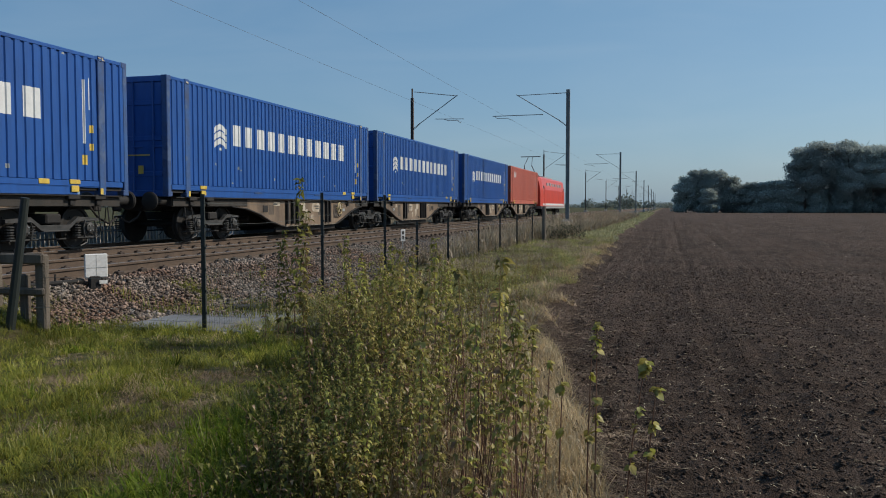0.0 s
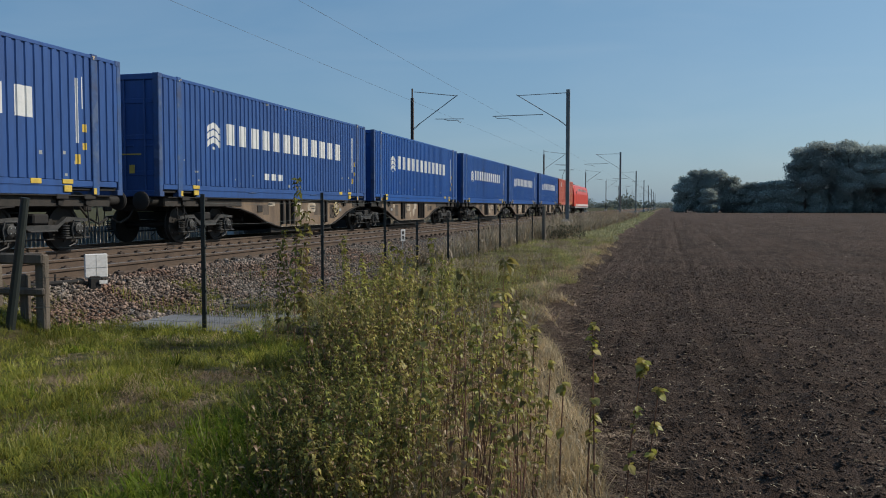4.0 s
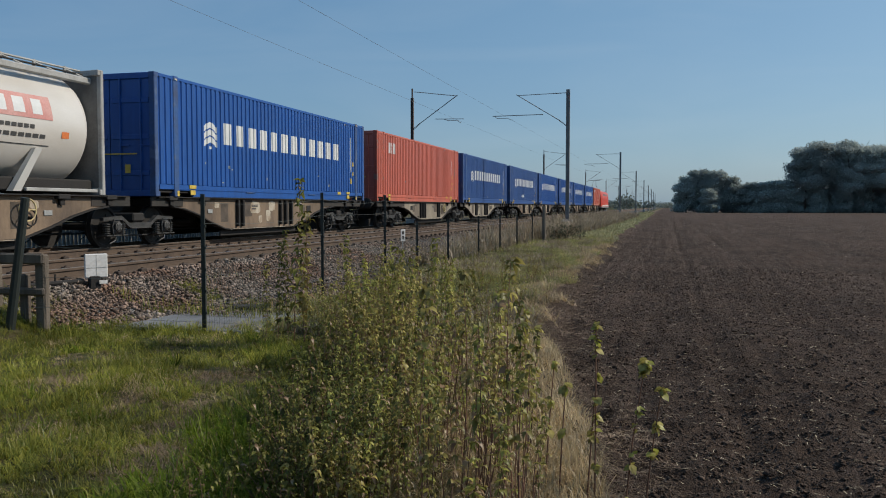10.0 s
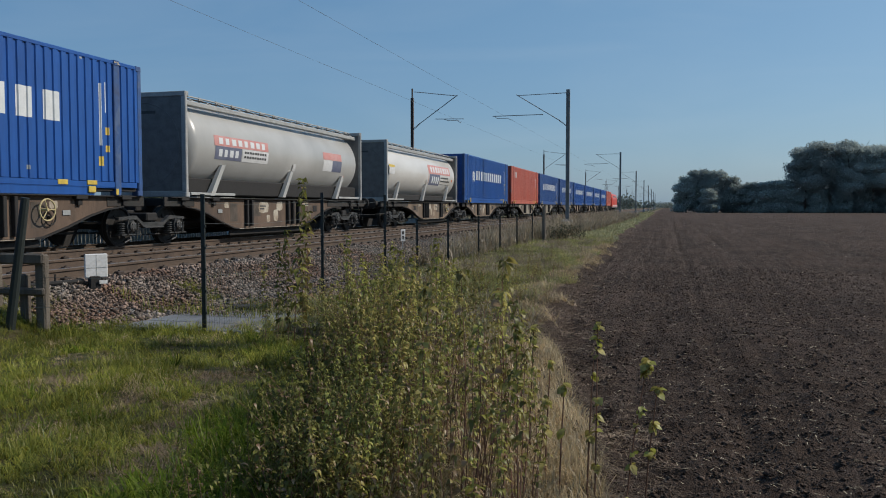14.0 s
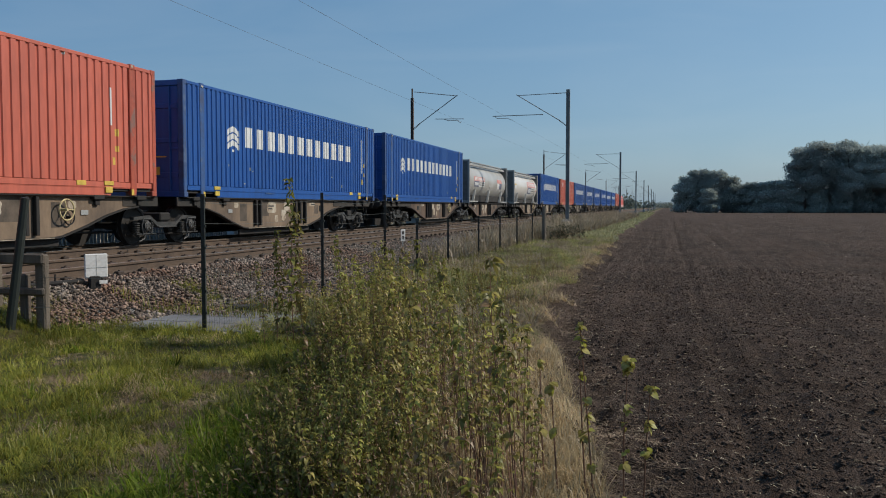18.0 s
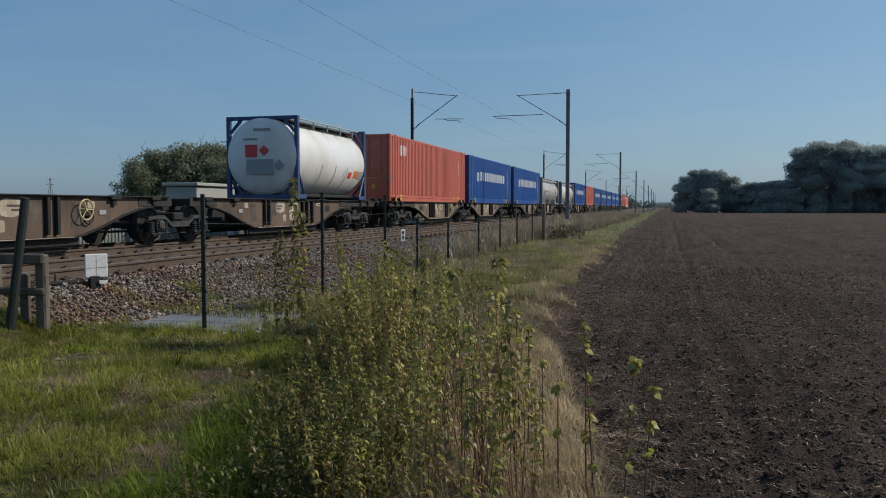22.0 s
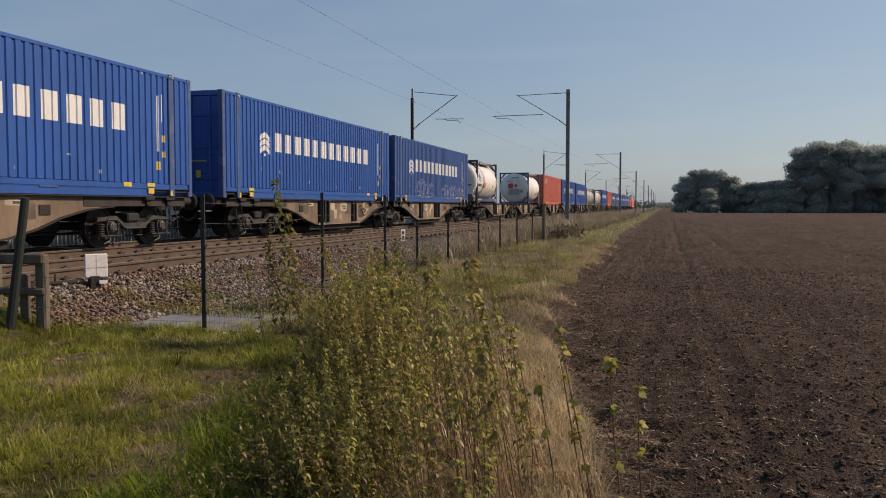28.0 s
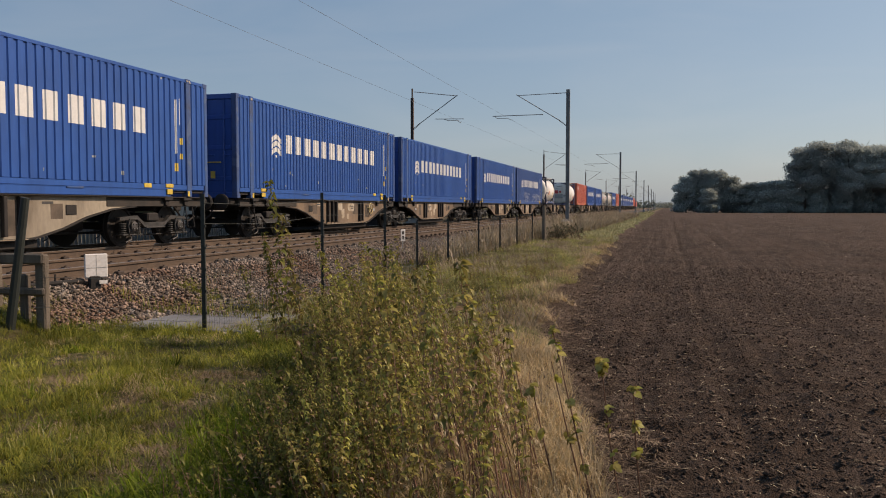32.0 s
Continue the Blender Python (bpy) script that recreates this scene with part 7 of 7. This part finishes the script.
def build_weeds():
    r = random.Random(77)
    group = "tall weeds on the verge"
    dense = [weed_kind(100 + i, 5, 1.0, 0.056, 0.064, 0.13, (LEAF, LEAFDULL)[i % 2], 0.13, 0.04, 0.36, each=4) for i in range(8)]
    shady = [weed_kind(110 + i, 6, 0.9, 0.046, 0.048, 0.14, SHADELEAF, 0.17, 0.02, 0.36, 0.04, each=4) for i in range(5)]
    airy = [weed_kind(120 + i, 4, 1.15, 0.076, 0.086, 0.11, LEAFDULL if i % 2 else LEAF, 0.10, 0.5, 0.14, 0.10, 0.0044, each=4) for i in range(7)]
    shoot = [weed_kind(150 + i, 1, 1.45, 0.074, 0.085, 0.0, LEAF if i % 2 else LEAFDULL, 0.08, 0.52, 0.14, 0.06, 0.0048, each=5) for i in range(6)]
    stalk = [weed_kind(200 + i, 3, 0.95, 0.045, 0.12, 0.07, LEAFDULL, 0.09, 0.62, 0.08, 0.3, 0.0042, 0.4, each=4) for i in range(4)]
    low = [weed_kind(140 + i, 7, 0.5, 0.050, 0.045, 0.15, SHADELEAF, 0.28, 0.05, 0.4) for i in range(4)]
    lime = [weed_kind(160 + i, 3, 0.95, 0.054, 0.075, 0.08, LEAFLIME, 0.08, 0.3, 0.2, 0.02, each=4) for i in range(3)]
    spots, tries = [], 0
    while len(spots) < 172 and tries < 16000:
        tries += 1
        y = 3.5 + 6.2 * r.random() ** 1.45
        a, b = float(bush_left(y)), float(bush_right(y))
        q = r.random() ** 1.25
        x = a + (b - a) * q
        if q > 0.15 and vnoise(np.array([x]), np.array([y]), 0.42, 71)[0] < 0.42 - 0.1 * r.random():
            continue                                                  # gaps between the clumps
        if q > 0.45 and r.random() < (0.66 if y > 6.0 else 0.48):
            continue
        gap = 0.09 + 0.010 * y + (0.03 if q < 0.42 else 0.13)
        if any((x - p[0]) ** 2 + (y - p[1]) ** 2 < gap * gap for p in spots):
            continue
        spots.append((x, y, q))
    for x, y, q in spots:
        pick = r.random()
        # knee-high at the margins, taller in the middle, lower again towards the back of the field side
        s = r.uniform(0.62, 1.08) * (0.72 + 0.55 * float(vnoise(np.array([x]), np.array([y]), 0.9, 19)[0]))
        if q > 0.6 and y > 6.0 or q < 0.2 and y > 5.4:
            s *= 0.78
        if q < 0.08 and y < 6.6:
            kind, s = r.choice(low), r.uniform(0.9, 1.5)
        elif pick < 0.06:
            kind = r.choice(lime)
        elif q < 0.2 and y < 6.0 and pick < 0.6:
            kind = r.choice(shady)
        elif q < 0.42:
            kind = r.choice(dense)
        elif q < 0.6:
            kind = r.choice(dense) if pick < 0.25 else r.choice(airy)
        else:
            kind = r.choice(airy) if pick < 0.62 else r.choice(shoot) if pick < 0.84 else r.choice(stalk)
        name, label = ("yellow_green_weed", "yellow green leafy weed in the thicket") if kind in lime else ("tall_weed", "tall green brown leafy weed with thin reddish stems")
        put_weed(kind, x, y, s, r.uniform(0, 360), name, label, group)
    # thinner weeds along the verge behind the thicket
    for k in range(30):
        y = 9.6 + 7.5 * r.random() ** 1.2
        put_weed(r.choice(airy) if r.random() < 0.5 else r.choice(shoot), -4.9 + (float(field_edge(y)) + 4.4) * r.random(), y, r.uniform(0.4, 0.7), r.uniform(0, 360), "verge_weed", "thin dull green weed standing on the verge", group)
    # the side of the thicket towards the lawn, its shade put into the leaf colour
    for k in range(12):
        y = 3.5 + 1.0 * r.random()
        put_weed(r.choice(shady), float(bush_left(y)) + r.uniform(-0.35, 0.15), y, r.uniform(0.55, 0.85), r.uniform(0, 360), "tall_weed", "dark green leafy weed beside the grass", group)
    # single shoots rise above the rest
    for k in range(34):
        y = 4.4 + 4.2 * r.random() ** 1.3
        a, b = float(bush_left(y)), float(bush_right(y)) + 0.1
        q = r.uniform(0.1, 1.0)
        put_weed(r.choice(shoot), a + (b - a) * q, y, r.uniform(0.66, 0.98) * (0.85 if q > 0.55 and y > 6.0 else 1), r.uniform(0, 360), "weed_shoot", "single tall weed shoot with hanging leaves", group)
    # bare reddish stalks on the field side
    for k in range(18):
        y = 4.15 + 2.6 * r.random() ** 1.2
        a, b = float(bush_left(y)), float(bush_right(y)) + 0.12
        put_weed(r.choice(stalk), a + (b - a) * r.uniform(0.5, 1.0), y, r.uniform(0.6, 1.2), r.uniform(0, 360), "weed_stalk", "thin reddish brown stalk with few withered leaves", group)
    # scattered clumps farther along the verge
    small = [weed_kind(170 + i, 5, 0.5, 0.04, 0.05, 0.12, LEAFDULL, 0.2, 0.1, 0.4) for i in range(2)]
    for k in range(60):
        y = 10.2 + 12 * r.random() ** 1.3
        a, b = -5.1, float(field_edge(y)) - 0.4
        put_weed(r.choice(small), a + (b - a) * r.random(), y, r.uniform(0.5, 1.1), r.uniform(0, 360), "low_weed", "low olive green weed on the verge", group)
    dark = weed_kind(175, 8, 0.5, 0.06, 0.04, 0.2, BRAMBLE, 0.4, 0.0, 0.5)
    for x, y in ((-4.7, 36.5), (-4.4, 38), (-4.9, 39), (-4.3, 37), (-4.6, 35.8), (-4.1, 36.2), (-4.0, 38.2)):
        put_weed(dark, x, y, 1.7, r.uniform(0, 360), "bramble_clump", "dark low bramble clump by the end post", "bramble clumps")
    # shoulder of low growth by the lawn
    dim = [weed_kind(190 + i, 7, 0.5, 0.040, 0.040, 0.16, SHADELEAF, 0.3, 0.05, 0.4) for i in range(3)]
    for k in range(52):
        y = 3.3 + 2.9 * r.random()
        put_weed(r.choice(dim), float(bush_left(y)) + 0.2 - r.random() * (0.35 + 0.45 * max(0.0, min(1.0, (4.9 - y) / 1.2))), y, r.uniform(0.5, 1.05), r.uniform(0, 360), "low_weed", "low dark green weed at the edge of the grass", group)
    # long leafy shoots above the thicket
    tall = [weed_kind(181 + i, 1, 1.9, 0.115, 0.085, 0.0, LEAFDULL if i else SHADELEAF, 0.035, 0.22, 0.22, 0.05, 0.005, each=4) for i in range(2)]
    for i, (x, y, h, turn) in enumerate(((-3.95, 8.3, 1.86, 20), (-3.88, 8.4, 1.5, 130), (-3.98, 8.2, 1.3, 250), (-3.80, 8.25, 1.1, 310), (-4.15, 8.3, 1.15, 80), (-4.2, 8.1, 0.95, 190))):
        kind = tall[i % 2]
        put_weed(kind, x, y, h / max(v.co.z for v in kind[0][0].vertices), turn, "long_shoot", "long leafy shoot rising above the weeds", group)
    # wands with leaf heads, nearest the field
    wand = [weed_kind(185 + i, 1, 1.2, 0.082, 0.085, 0.0, LEAF if i % 2 else LEAFDULL, 0.05, 0.5, 0.10, 0.06, 0.0055, 0.95, each=4) for i in range(4)]
    for i, (x, y, h, turn) in enumerate(((-0.80, 4.12, 1.36, 160), (-0.68, 4.0, 1.14, 40), (-0.62, 3.62, 0.97, 250), (-0.90, 3.9, 1.05, 310), (-1.05, 4.3, 1.28, 100), (-0.74, 3.75, 0.84, 200), (-1.2, 4.0, 1.2, 20), (-1.0, 4.9, 1.1, 280))):
        put_weed(wand[i % 4], x, y, h / 1.18, turn, "weed_wand", "upright reddish weed wand with clusters of drooping leaves", group)
    tall2 = weed_kind(184, 2, 1.35, 0.07, 0.065, 0.05, LEAF, 0.06, 0.3, 0.15)
    put_weed(tall2, -2.25, 7.2, 1.0, 70, "long_shoot", "long leafy shoot rising above the weeds", group)
    put_weed(tall2, -1.75, 6.6, 0.98, 200, "long_shoot", "long leafy shoot rising above the weeds", group)


def heart_leaf():
    """A broad pointed leaf, folded along its midrib, hanging from its stalk."""
    out = [(0, 0.0), (0.3, 0.12), (0.46, 0.42), (0.36, 0.72), (0.0, 1.15)]
    verts = [(0, -y, -0.12 * y * y) for _, y in out] + [(x, -y, 0.10 * x - 0.12 * y * y) for x, y in out[1:4]] + [(-x, -y, 0.10 * x - 0.12 * y * y) for x, y in out[1:4]]
    faces = [(0, 5, 1), (1, 5, 6, 2), (2, 6, 7, 3), (3, 7, 4), (0, 1, 8), (1, 2, 9, 8), (2, 3, 10, 9), (3, 4, 10)]
    return [Build().add(verts, faces).mesh("leaf", [m], 60) for m in (LEAFLIME, LEAFDULL)]


def build_sprigs():
    """Single leafy stalks standing before the bare soil."""
    leaf = heart_leaf()
    r = random.Random(15)
    for x, y, h, lx, tiers in ((-0.36, 4.55, 1.07, -0.01, (0.99, 0.93, 0.86, 0.60, 0.52, 0.45, 0.25)), (-0.205, 4.6, 0.93, 0.10, (0.99, 0.95, 0.93, 0.70, 0.60, 0.44, 0.36, 0.15)),
                               (-0.10, 4.68, 0.78, 0.07, (1.0, 0.75, 0.55)), (-0.41, 4.6, 0.85, 0.03, (0.9, 0.5)), (-0.56, 4.55, 0.72, 0.02, (0.95, 0.6)), (-0.66, 4.7, 0.8, 0.03, (0.97, 0.7, 0.5)),
                               (-0.80, 5.0, 0.95, 0.03, (0.98, 0.88, 0.7, 0.55, 0.4)), (-0.92, 5.4, 1.0, 0.0, (0.98, 0.9, 0.8, 0.66, 0.5, 0.4)), (-1.15, 5.9, 1.0, -0.02, (0.98, 0.9, 0.8, 0.6, 0.5, 0.4))):
        w = thing("leafy_stalk", "thin brown stalk with few broad yellow green leaves before the soil", "weed", "leafy stalks", pose(x, y, rest(x, y) - 0.08))
        top = Vector((lx, 0, h))
        part("stem", Build().tube((0, 0, 0), top * 0.5 - Vector((lx * 0.12, 0, 0)), 0.0055, 6, 0.0045).tube(top * 0.5 - Vector((lx * 0.12, 0, 0)), top, 0.0045, 6, 0.0025), [STEM], w)
        for q in tiers:
            for k in range(r.choice((4, 6, 8)) if q < 0.92 else 9):
                o = part("leaf", leaf[1 if r.random() < 0.6 else 0], None, w)
                s = r.uniform(0.024, 0.055)
                o.matrix_basis = pose(lx * q, 0, h * q + r.uniform(-0.025, 0.02), r.uniform(0, 65), r.uniform(-30, 30), r.uniform(0, 360)) @ Matrix.Scale(s, 4)
        SWAYING.append((w, 1.0))


build_weeds()
build_sprigs()


# ------------------------------------------------------------------ what moves
def run(t):
    """How far the train has gone after t seconds."""
    return 7.3424 * t + 0.013336 * t * t - 0.00017960 * t ** 3


NUDGE = {1: 0.05, 2: 0.03, 3: 0.05, 4: 0.02, 5: -0.05, 6: -0.1, 7: 0.0, 8: 0.03, 9: 0.03, 10: 0.0, 11: 0.0, 12: 0.0, 13: -0.06, 14: 0.1, 15: 0.12, 16: 0.14, 17: 0.15, 18: 0.04, 19: 0.07,
         20: -0.15, 21: -0.08, 22: -0.1, 23: -0.02, 24: 0.12, 25: 0.02, 26: 0.0, 27: -0.03, 28: -0.06, 29: -0.07, 30: 0.08, 31: 0.06, 32: -0.02}


def motions():
    times = list(range(33))
    way = [run(t) + NUDGE.get(t, 0.0) for t in times]
    for ob, y, z in TRAIN:
        walk(ob, [(t, pose(FAR_X, y + s, z)) for t, s in zip(times, way)])
    # weeds lean with the wind, away from the field as it freshens
    wind = [(0, 0.0), (0.5, -0.03), (1, -0.02), (1.5, -0.065), (2, -0.055), (2.5, -0.03), (3, -0.05), (3.5, -0.015), (5.5, 0.01), (6, 0.0), (7.5, 0.022),
            (8.5, 0.028), (10, 0.022), (10.5, -0.005), (11, 0.014), (12, 0.01), (13, 0.014), (13.5, -0.015), (14, 0.01), (14.5, -0.03), (16.5, -0.07), (17, -0.14), (17.5, -0.055),
            (18, -0.09), (18.5, -0.13), (19, -0.055), (19.5, -0.15), (20, -0.10), (20.5, -0.045), (21, -0.07), (22, -0.055), (22.5, -0.08), (23, -0.055), (23.5, -0.045),
            (24, -0.15), (25, -0.15), (25.5, -0.20), (27.5, -0.18), (28, -0.22), (29, -0.17), (29.5, -0.21), (30, -0.16), (30.5, -0.2), (31, -0.17), (31.5, -0.23), (32, -0.27)]
    rnd = random.Random(9)
    for ob, s in SWAYING:
        home, gain, ph = ob.matrix_basis.copy(), rnd.uniform(0.6, 1.05), rnd.uniform(0, 6.28)
        at = Matrix.Translation(home.translation)
        walk(ob, [(t, at @ Matrix.Rotation(a * gain + 0.012 * math.sin(4.1 * t + ph), 4, "Y") @ Matrix.Rotation(0.012 * math.sin(3.3 * t + 2 * ph), 4, "X") @ at.inverted() @ home) for t, a in wind])
    # wheels roll on the rails
    turns = []
    for i in range(0, 32 * FPS + 1, 2):
        t = i / FPS
        turns.append((t, -np.interp(t, times, way) / 0.46))
    for ob in list(bpy.data.objects):
        if ob.name.split(".")[0] == "wheelset":
            place = ob.location.copy()
            walk(ob, [(t, Matrix.Translation(place) @ Matrix.Rotation(a, 4, "X")) for t, a in turns])


motions()
